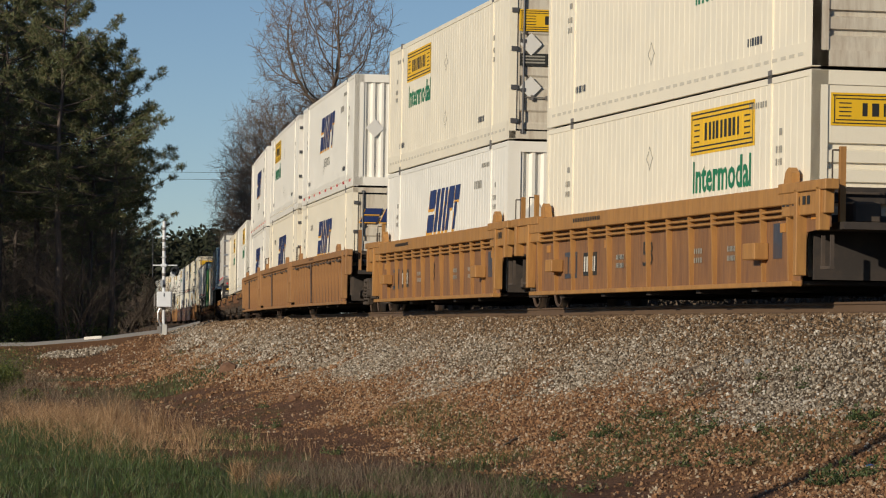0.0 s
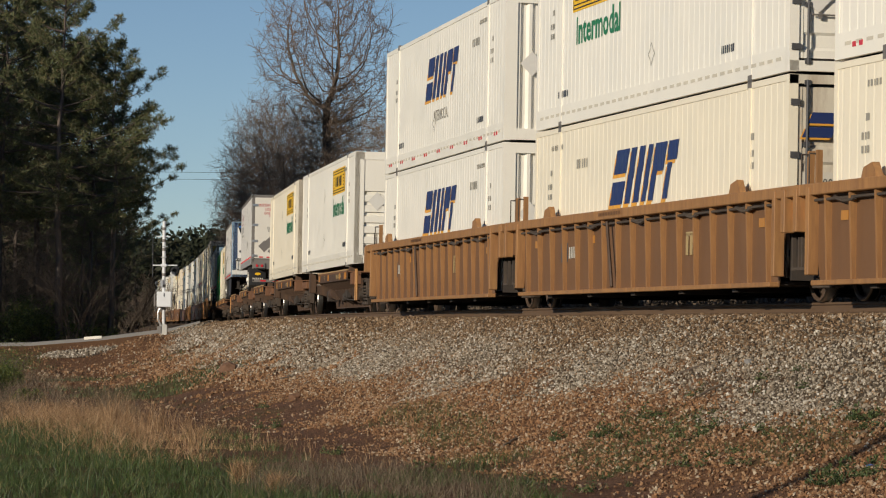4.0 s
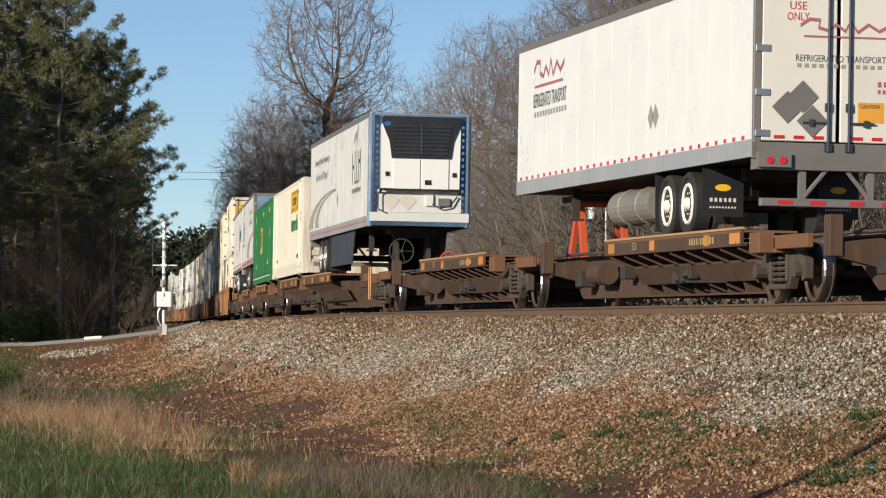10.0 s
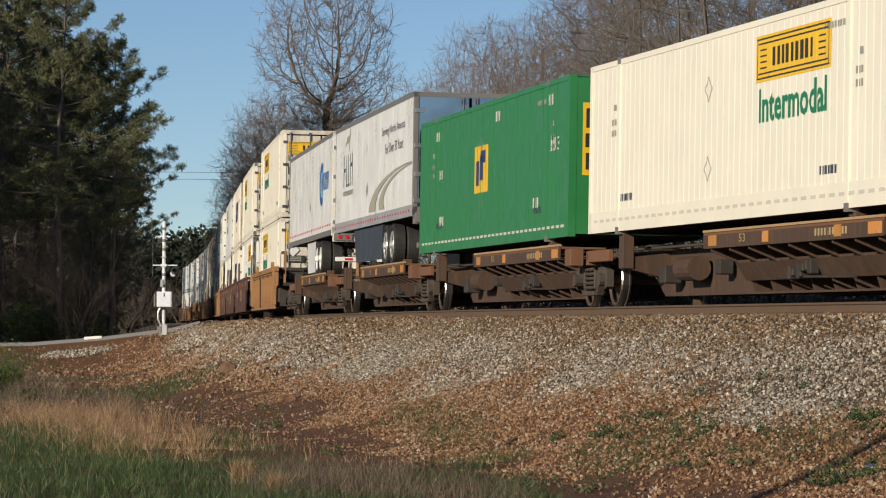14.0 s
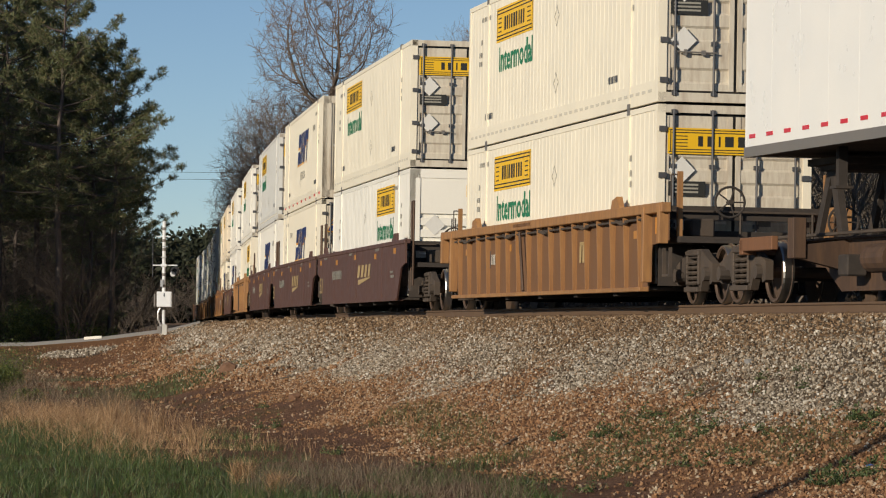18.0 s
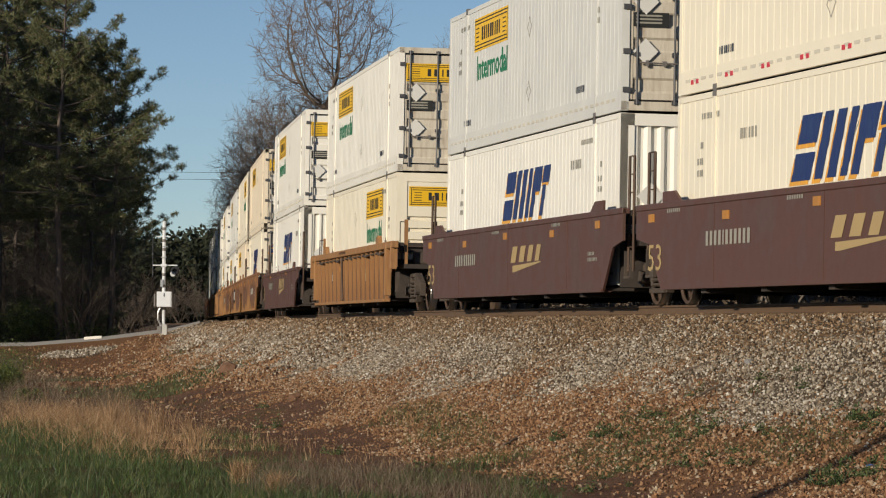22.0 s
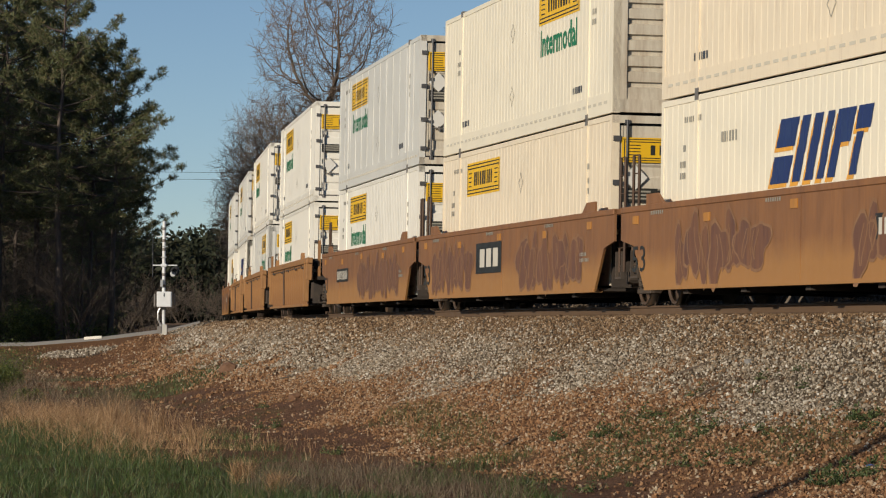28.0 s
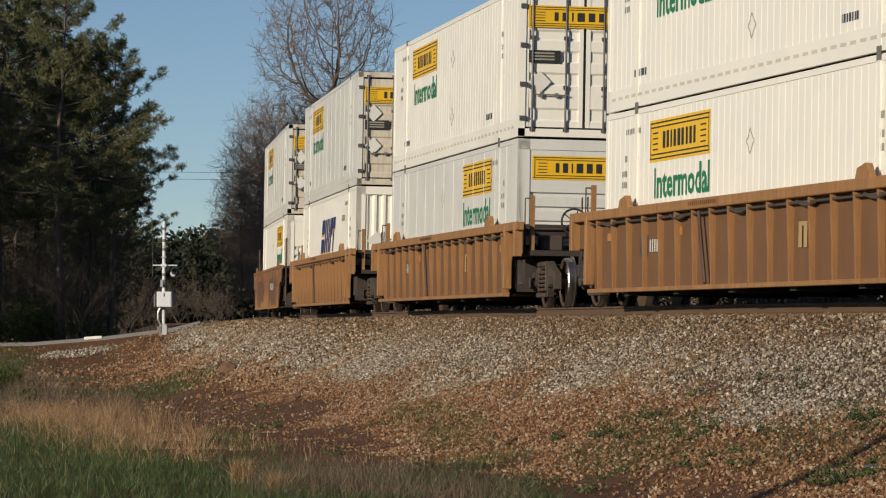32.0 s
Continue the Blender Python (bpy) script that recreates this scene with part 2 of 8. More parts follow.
M["weed"] = grain_material("weed_leaf", [(0.0, (0.03, 0.05, 0.016)), (0.6, (0.07, 0.105, 0.034)), (1.0, (0.16, 0.18, 0.07))], 0.55)
M["needles"] = grain_material("pine_needles", [(0.0, (0.07, 0.085, 0.04)), (0.5, (0.12, 0.14, 0.06)), (0.8, (0.17, 0.17, 0.07)), (1.0, (0.27, 0.2, 0.12))], 0.5, low=0.8)
# Needles darkened far below the others; the wood's shade is in their colour.
M["needles_dark"] = grain_material("darkened_pine_needles", [(0.0, (0.018, 0.024, 0.012)), (0.6, (0.033, 0.041, 0.019)), (1.0, (0.055, 0.054, 0.027))], 0.7)
M["leaf_green"] = grain_material("evergreen_leaf", [(0.0, (0.035, 0.055, 0.014)), (0.6, (0.085, 0.12, 0.028)), (1.0, (0.2, 0.2, 0.045))], 0.5)
M["bark"] = surface("grey_brown_bark", (0.14, 0.105, 0.078), 0.9, vary=0.3, scale=3, dirt=(0.07, 0.055, 0.045), amount=0.4, bump=0.01)
M["bark_pale"] = surface("pale_grey_bark", (0.165, 0.135, 0.107), 0.85, vary=0.25, scale=3, dirt=(0.12, 0.1, 0.08), amount=0.4, bump=0.006)
M["twig"] = surface("brown_twig_bark", (0.215, 0.155, 0.115), 0.85, vary=0.25, scale=3, dirt=(0.13, 0.1, 0.08), amount=0.3)
M["pine_bark"] = surface("dark_pine_bark", (0.13, 0.102, 0.085), 0.92, vary=0.3, scale=4, dirt=(0.045, 0.035, 0.03), amount=0.4, bump=0.015)


# ---------------------------------------------------------------- building helpers
def box(bm, cx, cy, cz, sx, sy, sz, rot=None, bevel=0.0):
    mt = Matrix.Translation((cx, cy, cz))
    if rot is not None:
        mt = mt @ rot
    g = bmesh.ops.create_cube(bm, size=1.0, matrix=mt @ Matrix.Diagonal((sx, sy, sz, 1)))
    if bevel:
        es = list({e for v in g["verts"] for e in v.link_edges})
        bmesh.ops.bevel(bm, geom=es, offset=bevel, segments=1, affect="EDGES")
    return g["verts"]


def tube(bm, p0, p1, r0, r1=None, n=8, caps=True):
    p0, p1 = Vector(p0), Vector(p1)
    r1 = r0 if r1 is None else r1
    q = (p1 - p0).to_track_quat("Z", "Y").to_matrix().to_4x4()
    bmesh.ops.create_cone(bm, cap_ends=caps, segments=n, radius1=r0, radius2=r1, depth=(p1 - p0).length,
                          matrix=Matrix.Translation((p0 + p1) / 2) @ q)


def slab(bm, outline, axis, lo, hi):
    """A flat outline pushed out between lo and hi along x (outline in y, z), y (x, z) or z (x, y)."""
    def at(a, c):
        return {"x": (c, a[0], a[1]), "y": (a[0], c, a[1]), "z": (a[0], a[1], c)}[axis]
    va = [bm.verts.new(at(a, lo)) for a in outline]
    vb = [bm.verts.new(at(a, hi)) for a in outline]
    n = len(outline)
    fs = [bm.faces.new(va), bm.faces.new(list(reversed(vb)))]
    for i in range(n):
        fs.append(bm.faces.new((va[i], vb[i], vb[(i + 1) % n], va[(i + 1) % n])))
    bmesh.ops.recalc_face_normals(bm, faces=fs)


def hoop(bm, centre, axis, r_big, r_small, n=20, m=6):
    """A ring about an axis ('x', 'y' or 'z')."""
    rows = []
    for i in range(n):
        a = 2 * math.pi * i / n
        row = []
        for j in range(m):
            c = 2 * math.pi * j / m
            rr, h = r_big + r_small * math.cos(c), r_small * math.sin(c)
            u, v = rr * math.cos(a), rr * math.sin(a)
            p = {"x": (h, u, v), "y": (u, h, v), "z": (u, v, h)}[axis]
            row.append(bm.verts.new((centre[0] + p[0], centre[1] + p[1], centre[2] + p[2])))
        rows.append(row)
    fs = [bm.faces.new((rows[i][j], rows[(i + 1) % n][j], rows[(i + 1) % n][(j + 1) % m], rows[i][(j + 1) % m])) for i in range(n) for j in range(m)]
    bmesh.ops.recalc_face_normals(bm, faces=fs)


def part(name, bm, material, parent, label=""):
    me = bpy.data.meshes.new(name)
    bm.to_mesh(me)
    bm.free()
    me.materials.append(material)
    ob = new(name, me)
    ob.parent = parent
    if label:
        ob["label"] = label
    if name.endswith(("_line", "_text", "_word")):
        ob["kind"] = "stuff"
    return ob


def again(ob, m, parent=None):
    """Another piece on the same mesh."""
    o = new(ob.name.split(".")[0], ob.data)
    o.parent = parent or ob.parent
    o.matrix_local = m
    if "label" in ob:
        o["label"] = ob["label"]
    return o


def boxes(name, rows, material, parent, label="", bevel=0.0):
    bm = bmesh.new()
    for r in rows:
        box(bm, *r[:6], rot=r[6] if len(r) > 6 else None, bevel=bevel)
    return part(name, bm, material, parent, label)


def thing(name, label, category, group="", kind=""):
    return tagged(new(name), label, category, group, kind)


def sheet(name, verts, faces, material, parent=None, smooth=False):
    me = bpy.data.meshes.new(name)
    me.from_pydata(verts, [], faces)
    me.materials.append(material)
    if smooth:
        me.polygons.foreach_set("use_smooth", [True] * len(me.polygons))
    ob = new(name, me)
    ob.parent = parent
    return ob


def raw_mesh(name, verts, faces, material, smooth=False):
    """A mesh from arrays of equal-sided faces; quick for many small pieces."""
    verts, faces = np.asarray(verts, np.float32), np.asarray(faces, np.int32)
    me = bpy.data.meshes.new(name)
    me.vertices.add(len(verts))
    me.vertices.foreach_set("co", verts.ravel())
    k = faces.shape[1]
    me.loops.add(faces.size)
    me.loops.foreach_set("vertex_index", faces.ravel())
    me.polygons.add(len(faces))
    me.polygons.foreach_set("loop_start", np.arange(len(faces), dtype=np.int32) * k)
    if smooth:
        me.polygons.foreach_set("use_smooth", np.ones(len(faces), dtype=bool))
    me.update(calc_edges=True)
    if not smooth:
        me.shade_flat()
    me.materials.append(material)
    return me
# ---------------------------------------------------------------- ground
def smooth_step(a, b, x):
    u = np.clip((x - a) / (b - a), 0, 1)
    return u * u * (3 - 2 * u)


def wobble(x, y, size, seed):
    """Slow random relief between -1 and 1."""
    rs = np.random.RandomState(seed)
    out = np.zeros_like(x)
    for i in range(6):
        a, ph, w = rs.uniform(0, 6.28), rs.uniform(0, 6.28), rs.uniform(0.6, 1.9) / size
        out = out + np.sin((x * np.cos(a) + y * np.sin(a)) * w * 6.28 + ph)
    return out / 6 * 1.6


ROAD_Y, ROAD_HALF = 207.0, 5.0


def road_z(d):
    return RAIL_Z - 0.1 + np.interp(d, [2, 4.3, 8.2, 12.3, 30, 60], [0.02, -0.55, -1.06, -1.4, -1.6, -1.6])


def ground_z(x, y):
    s, d = off_track(x, y)
    edge = 0.35 * wobble(x, y, 9.0, 3)
    near = RAIL_Z + np.interp(d + edge * smooth_step(2, 5, d), [-60, -30, -13, -9, -6, -3.6, -2.0, -1.4, 1.4, 1.95, 3.8, 5.2, 6.8, 9.0, 14.0, 40.0, 90.0],
                       [3.0, 2.0, 0.7, 0.15, -0.7, -0.85, -0.22, -0.19, -0.19, -0.22, -1.22, -1.68, -2.1, -2.13, -2.0, -1.9, -1.7])
    near = near + 0.05 * wobble(x, y, 4.0, 5) * smooth_step(3.5, 6, np.abs(d)) + 0.02 * wobble(x, y, 1.1, 6) * smooth_step(2.5, 4, np.abs(d))
    far = RAIL_Z + np.interp(d, [-40, -12, -5, -2, -1.4, 1.4, 2.0, 4.5, 9, 16, 60], [2.0, 0.8, -0.3, -0.25, -0.19, -0.19, -0.25, -0.95, -1.5, -1.8, -1.7])
    f = smooth_step(150, 200, y)
    z = near * (1 - f) + far * f
    fill = np.where(d > 1.5, 1 - smooth_step(ROAD_HALF + 0.3, ROAD_HALF + 5.5, np.abs(y - ROAD_Y)), 0)
    z = z * (1 - fill) + np.maximum(z, road_z(d) - 0.03) * fill
    hump = 0.42 * np.exp(-((x + 15.0) / 1.2) ** 2 - ((y - 180) / 6.0) ** 2)
    return z + hump


def steps(*runs):
    """Grid lines: (from, to, step) runs joined."""
    return np.unique(np.concatenate([np.arange(a, b, c) for a, b, c in runs]))


gx = steps((-3000, -300, 300), (-300, -60, 30), (-60, -24, 2), (-24, 15, 0.25), (15, 60, 2), (60, 300, 30), (300, 3001, 300))
gy = steps((-600, -60, 60), (-60, 22, 4), (22, 100, 0.3), (100, 235, 0.9), (235, 520, 6), (520, 1000, 40), (1000, 4001, 300))
GX, GY = np.meshgrid(gx, gy)
GZ = ground_z(GX.ravel(), GY.ravel())
gv = np.stack([GX.ravel(), GY.ravel(), GZ], 1)
nx, ny = len(gx), len(gy)
ii = (np.arange(ny - 1)[:, None] * nx + np.arange(nx - 1)[None, :]).ravel()
gf = np.stack([ii, ii + 1, ii + nx + 1, ii + nx], 1)


def ground_material():
    m, n, l, b = nodes_of("embankment_ground")
    def attr(name):
        a = n.new("ShaderNodeAttribute")
        a.attribute_name = name
        return a.outputs["Fac"]
    co = n.new("ShaderNodeTexCoord").outputs["Object"]
    n1, n2, n3 = noise_node(n, l, 0.9, 6, co), noise_node(n, l, 9, 6, co), noise_node(n, l, 45, 4, co)
    # Gravel base darkened: shade in the gaps between stones is put into it.
    gravel = ramp(n, l, n3, [(0.3, (0.05, 0.036, 0.025)), (0.55, (0.12, 0.09, 0.062)), (0.75, (0.22, 0.175, 0.125))])
    clay = ramp(n, l, n2, [(0.25, (0.095, 0.046, 0.024)), (0.5, (0.225, 0.112, 0.054)), (0.75, (0.34, 0.19, 0.096))])
    soil = ramp(n, l, mix(n, l, 0.5, n2, n3), [(0.36, (0.075, 0.04, 0.026)), (0.5, (0.145, 0.076, 0.046)), (0.64, (0.24, 0.132, 0.082))])
    turf = ramp(n, l, n3, [(0.3, (0.06, 0.06, 0.022)), (0.55, (0.13, 0.1, 0.042)), (0.7, (0.22, 0.13, 0.06))])
    litter = ramp(n, l, n3, [(0.3, (0.05, 0.035, 0.022)), (0.7, (0.14, 0.1, 0.065))])
    out = mix(n, l, attr("clay"), gravel, clay)
    out = mix(n, l, attr("soil"), out, soil)
    out = mix(n, l, attr("turf"), out, turf)
    out = mix(n, l, attr("litter"), out, litter)
    out = mix(n, l, ramp(n, l, n1, [(0.3, (0.75,) * 3), (0.7, (1, 1, 1))]), (0, 0, 0), out)
    l.new(out, b.inputs["Base Color"])
    b.inputs["Roughness"].default_value = 0.92
    b.inputs["Specular IOR Level"].default_value = 0.15
    bp = n.new("ShaderNodeBump")
    bp.inputs["Strength"].default_value, bp.inputs["Distance"].default_value = 0.8, 0.03
    l.new(n3, bp.inputs["Height"])
    l.new(bp.outputs[0], b.inputs["Normal"])
    return m


M["ground"] = ground_material()


def spot(x, y, cx, cy, rx, ry):
    """A soft-edged ragged patch of ground."""
    q = ((x - cx) / rx) ** 2 + ((y - cy) / ry) ** 2 + 0.45 * wobble(x, y, 0.7 * rx + 1.0, 91) + 0.25 * wobble(x, y, 0.5, 92)
    return 1 - smooth_step(0.6, 1.25, q)


def zones(x, y):
    """How far the ground is clay, bare soil, turf or leaf litter at a place."""
    s, d = off_track(x, y)
    w1, w2 = wobble(x, y, 6.0, 11), wobble(x, y, 1.6, 12)
    e = d + 0.7 * w1 + 0.3 * w2
    clay = smooth_step(3.1, 4.9, e)
    soil = smooth_step(6.2 - 0.9 * smooth_step(-8, 6, s), 7.0 - 0.9 * smooth_step(-8, 6, s), e)
    turf = smooth_step(9.7, 10.8, e)
    patch = smooth_step(0.25, 0.7, wobble(x, y, 5.0, 14) + 0.4 * w2) * smooth_step(4.6, 5.6, e) * (y < 150) * 0.55
    far_clay = smooth_step(120, 150, y) * smooth_step(3.0, 5.0, d) * smooth_step(-0.5, 0.6, wobble(x, y, 12.0, 19) + 0.5)
    turf = np.maximum(turf * (1 - 0.8 * far_clay), patch)
    mound = spot(x, y, -15.0, 179, 1.9, 13)
    bands = np.maximum(spot(x, y, -12.8, 130, 4.6, 10), spot(x, y, -9.2, 106, 3.2, 6.5))
    gravel = spot(x, y, -18.2, 178, 1.6, 9)
    green = np.maximum.reduce([spot(x, y, -7.0, 90, 2.3, 7.0), 0.8 * spot(x, y, -11.6, 114, 1.8, 4.0), 0.9 * spot(x, y, -8.6, 97, 2.4, 3.6), 0.6 * spot(x, y, -9.8, 140, 1.2, 14), 0.8 * spot(x, y, 2.3, 42.4, 0.9, 3.0), 0.7 * spot(x, y, 3.9, 38.5, 0.7, 2.0), 0.6 * spot(x, y, -0.2, 40.5, 0.7, 1.6)])
    red = np.maximum(mound, bands)
    clay = np.maximum(clay, red) * (1 - gravel)
    soil = soil * (1 - red) * (1 - gravel) * (1 - smooth_step(92, 108, y))
    turf = np.maximum(turf * (1 - red) * (1 - gravel), green)
    litter = np.maximum(smooth_step(3.5, 6.0, -d), smooth_step(213, 216, y) * smooth_step(3, 5, np.abs(d)))
    litter = np.maximum(litter, smooth_step(24, 34, d) * smooth_step(110, 150, y))
    return clay, soil, turf, litter


gme = raw_mesh("ground", gv, gf, M["ground"], True)
for zname, vals in zip(("clay", "soil", "turf", "litter"), zones(GX.ravel(), GY.ravel())):
    at = gme.attributes.new(zname, "FLOAT", "POINT")
    at.data.foreach_set("value", np.ascontiguousarray(vals, np.float32))
ground = tagged(new("ground", gme), "gravel and red clay railway embankment with grassy verge", "ground", kind="structure")

# road that climbs to the crossing
rd = np.arange(2.1, 80, 0.8)
rv, rf = [], []
for i, d in enumerate(rd):
    for k, yy in enumerate(np.linspace(ROAD_Y - ROAD_HALF + 0.6, ROAD_Y + ROAD_HALF - 0.6, 9)):
        s0 = float(np.interp(yy, TY, S_GRID))
        cx, cy, th = on_track(s0)
        rv.append((cx - d, yy, float(road_z(np.array([d]))[0]) + 0.05 - 0.04 * abs(k - 4) / 4))
    if i:
        a = (i - 1) * 9
        rf += [(a + k, a + k + 1, a + k + 10, a + k + 9) for k in range(8)]
road = tagged(sheet("road", rv, rf, M["road"], None, True), "worn grey asphalt road climbing to the level crossing", "road", kind="structure")
bm = bmesh.new()
for d in (8.2,):
    box(bm, -11.7 - d, ROAD_Y - ROAD_HALF + 0.2, float(road_z(np.array([d]))[0]) + 0.12, 1.0, 0.12, 0.16, Matrix.Rotation(-0.08, 4, "Y"))
kv, kf = [], []
kd = np.arange(2.6, 60, 0.8)
for i, d in enumerate(kd):
    yy = ROAD_Y - ROAD_HALF + 0.35
    cx = float(np.interp(yy, TY, TX))
    zz = float(road_z(np.array([d]))[0])
    kv += [(cx - d, yy - 0.2, zz - 0.25), (cx - d, yy - 0.16, zz + 0.16), (cx - d, yy + 0.16, zz + 0.18), (cx - d, yy + 0.2, zz - 0.1)]
    if i:
        a = (i - 1) * 4
        kf += [(a + k, a + k + 1, a + k + 5, a + k + 4) for k in range(3)]
kerb = tagged(sheet("kerb", kv, kf, M["kerb"]), "low grey concrete kerb along the climbing road", "kerb", kind="structure")
stop_bar = part("white_block", bm, M["white"], kerb, "white painted kerb block")

# track: ties, rails
track = thing("railway_track", "rusty steel rails on weathered wooden ties", "railway track", kind="structure")
for side, nm in ((0.755, "rail"), (-0.755, "rail")):
    prof = [(-0.075, -0.175), (-0.075, -0.16), (-0.012, -0.135), (-0.012, -0.045), (-0.036, -0.03), (-0.036, -0.006), (-0.028, 0.0),
            (0.028, 0.0), (0.036, -0.006), (0.036, -0.03), (0.012, -0.045), (0.012, -0.135), (0.075, -0.16), (0.075, -0.175)]
    ss = np.concatenate([np.arange(-150, 260, 2.0), np.arange(260, 700, 8.0)])
    vs, fs = [], []
    c = radians(CANT)
    for s in ss:
        cx, cy, th = on_track(s)
        for (u, w) in prof:
            lat = -side + u
            X, Z = lat * math.cos(c) + w * math.sin(c), w * math.cos(c) - lat * math.sin(c)
            vs.append((cx + math.cos(th) * X, cy - math.sin(th) * X, RAIL_Z + Z))
    k = len(prof)
    for i in range(len(ss) - 1):
        fs += [(i * k + j, i * k + (j + 1) % k, (i + 1) * k + (j + 1) % k, (i + 1) * k + j) for j in range(k)]
    rail = sheet(nm, vs, fs, M["rail"], track)
    rail.data.materials.append(M["rail_top"])
    for p in rail.data.polygons:
        if p.index % k in (6,):
            p.material_index = 1
bm = bmesh.new()
box(bm, 0, 0, 0, 2.6, 0.22, 0.17, None, 0.01)
tie0 = part("tie", bm, M["tie"], track)
for i in range(60):
    s = -20 + i * 0.52
    cx, cy, th = on_track(s)
    mt = Matrix.Translation((cx, cy, RAIL_Z - 0.275)) @ Matrix.Rotation(-th, 4, "Z") @ Matrix.Rotation(radians(CANT), 4, "Y")
    if i == 0:
        tie0.matrix_local = mt
    else:
        again(tie0, mt)
# ---------------------------------------------------------------- marks and lettering
def text_bm(body, width, height, slant=0.0, bold=0.0):
    """Flat lettering fitted to width x height, from the lower left corner."""
    cu = bpy.data.curves.new("letters", "FONT")
    cu.body, cu.shear, cu.resolution_u, cu.offset = body, slant, 2, bold
    tmp = bpy.data.objects.new("letters", cu)
    me = bpy.data.meshes.new_from_object(tmp)
    bm = bmesh.new()
    bm.from_mesh(me)
    bpy.data.objects.remove(tmp)
    bpy.data.curves.remove(cu)
    bpy.data.meshes.remove(me)
    xs, ys = [v.co.x for v in bm.verts], [v.co.y for v in bm.verts]
    for v in bm.verts:
        v.co = ((v.co.x - min(xs)) / (max(xs) - min(xs)) * width, (v.co.y - min(ys)) / (max(ys) - min(ys)) * height, 0)
    return bm


def shapes_bm(polys):
    bm = bmesh.new()
    for p in polys:
        bm.faces.new([bm.verts.new((u, v, 0)) for u, v in p])
    return bm


def rect(u0, v0, u1, v1, lean=0.0):
    return [(u0, v0), (u1, v0), (u1 + lean, v1), (u0 + lean, v1)]


def arc_band(cu, cv, r0, r1, a0, a1, n=12, sx=1.0):
    """Quads of a curved band."""
    out = []
    for i in range(n):
        a, b = radians(a0 + (a1 - a0) * i / n), radians(a0 + (a1 - a0) * (i + 1) / n)
        out.append([(cu + sx * r0 * math.cos(a), cv + r0 * math.sin(a)), (cu + sx * r1 * math.cos(a), cv + r1 * math.sin(a)),
                    (cu + sx * r1 * math.cos(b), cv + r1 * math.sin(b)), (cu + sx * r0 * math.cos(b), cv + r0 * math.sin(b))])
    return out


PITCH, DEEP = 0.305, 0.006


def ripple(y, y0):
    """Depth of the side's vertical corrugation."""
    u = ((y - y0) / PITCH) % 1.0
    return DEEP * float(np.interp(u, [0, 0.66, 0.74, 0.92, 1.0], [0, 0, 1, 1, 0]))


RIPPLE_START = -8.0


def ripple_lines(a, b):
    out = []
    for i in range(-1, 60):
        for f in (0, 0.66, 0.74, 0.92):
            y = RIPPLE_START + (i + f) * PITCH
            if a < y < b:
                out.append(y)
    return out


def on_side(bm, y_right, z0, side=-1, face=1.283, lift=0.005, wavy=True, width=None):
    """Lay flat marks on a long side; u runs to the right as seen from that side, whose right end lies at y_right."""
    width = width or max(v.co.x for v in bm.verts)
    for v in bm.verts:
        v.co = (0, (y_right + width - v.co.x) if side < 0 else (y_right - width + v.co.x), z0 + v.co.y)
    ys = [v.co.y for v in bm.verts]
    if wavy:
        for y in ripple_lines(min(ys), max(ys)):
            bmesh.ops.bisect_plane(bm, geom=bm.verts[:] + bm.edges[:] + bm.faces[:], plane_co=(0, y, 0), plane_no=(0, 1, 0))
    for v in bm.verts:
        v.co.x = side * (face - (ripple(v.co.y, RIPPLE_START) if wavy else 0) + lift)
    return bm


def on_end(bm, x0, z0, y, lead=True, lift=0.0):
    """Lay flat marks on an end wall, from x0 (left as seen) up from z0."""
    for v in bm.verts:
        u, w = v.co.x, v.co.y
        v.co = (x0 + u, y - lift, z0 + w) if lead else (-x0 - u, y + lift, z0 + w)
    return bm


def diamond(cx, cz, r):
    return [[(cx - r, cz), (cx, cz - r), (cx + r, cz), (cx, cz + r)]]


def word_bars(width, height, widths, lean=0.0):
    """A word drawn as plain upright blocks."""
    total = sum(widths) + 0.7 * (len(widths) - 1) * (sum(widths) / len(widths))
    gap = 0.7 * sum(widths) / len(widths)
    out, u = [], 0.0
    for w in widths:
        a, b = u / total * width, (u + w) / total * width
        out.append(rect(a, 0, b, height, lean))
        u += w + gap
    return out


def slant_mark(w, h, lean):
    """A leaning striped mark of plain blocks."""
    def q(a, b, c, d):
        return [(a * w + lean * c, c * h), (b * w + lean * c, c * h), (b * w + lean * d, d * h), (a * w + lean * d, d * h)]
    return [q(0.0, 0.21, 0, 0.42), q(0.0, 0.21, 0.56, 1), q(0.25, 0.34, 0, 1), q(0.39, 0.48, 0, 1), q(0.53, 0.6, 0, 1), q(0.64, 0.72, 0, 0.5), q(0.64, 0.82, 0.5, 1), q(0.87, 0.94, 0, 0.62), q(0.85, 1.0, 0.66, 1)]


CL, CW, CH = 16.15, 2.59, 2.9
HW, HL = CW / 2, CL / 2
POST = 6.1                      # the forty-foot posts


def corrugated_side(side, z0, z1, face):
    ys = [-HL + 0.12] + ripple_lines(-HL + 0.12, HL - 0.12) + [HL - 0.12]
    bm = bmesh.new()
    prev = None
    for y in ys:
        x = side * (face - ripple(y, RIPPLE_START))
        cur = (bm.verts.new((x, y, z0)), bm.verts.new((x, y, z1)))
        if prev:
            bm.faces.new((prev[0], cur[0], cur[1], prev[1]))
        prev = cur
    bmesh.ops.recalc_face_normals(bm, faces=bm.faces[:])
    return bm


def smooth_side(side, z0, z1, face):
    bm = bmesh.new()
    box(bm, side * (face - 0.02), 0, (z0 + z1) / 2, 0.04, CL - 0.24, z1 - z0)
    return bm


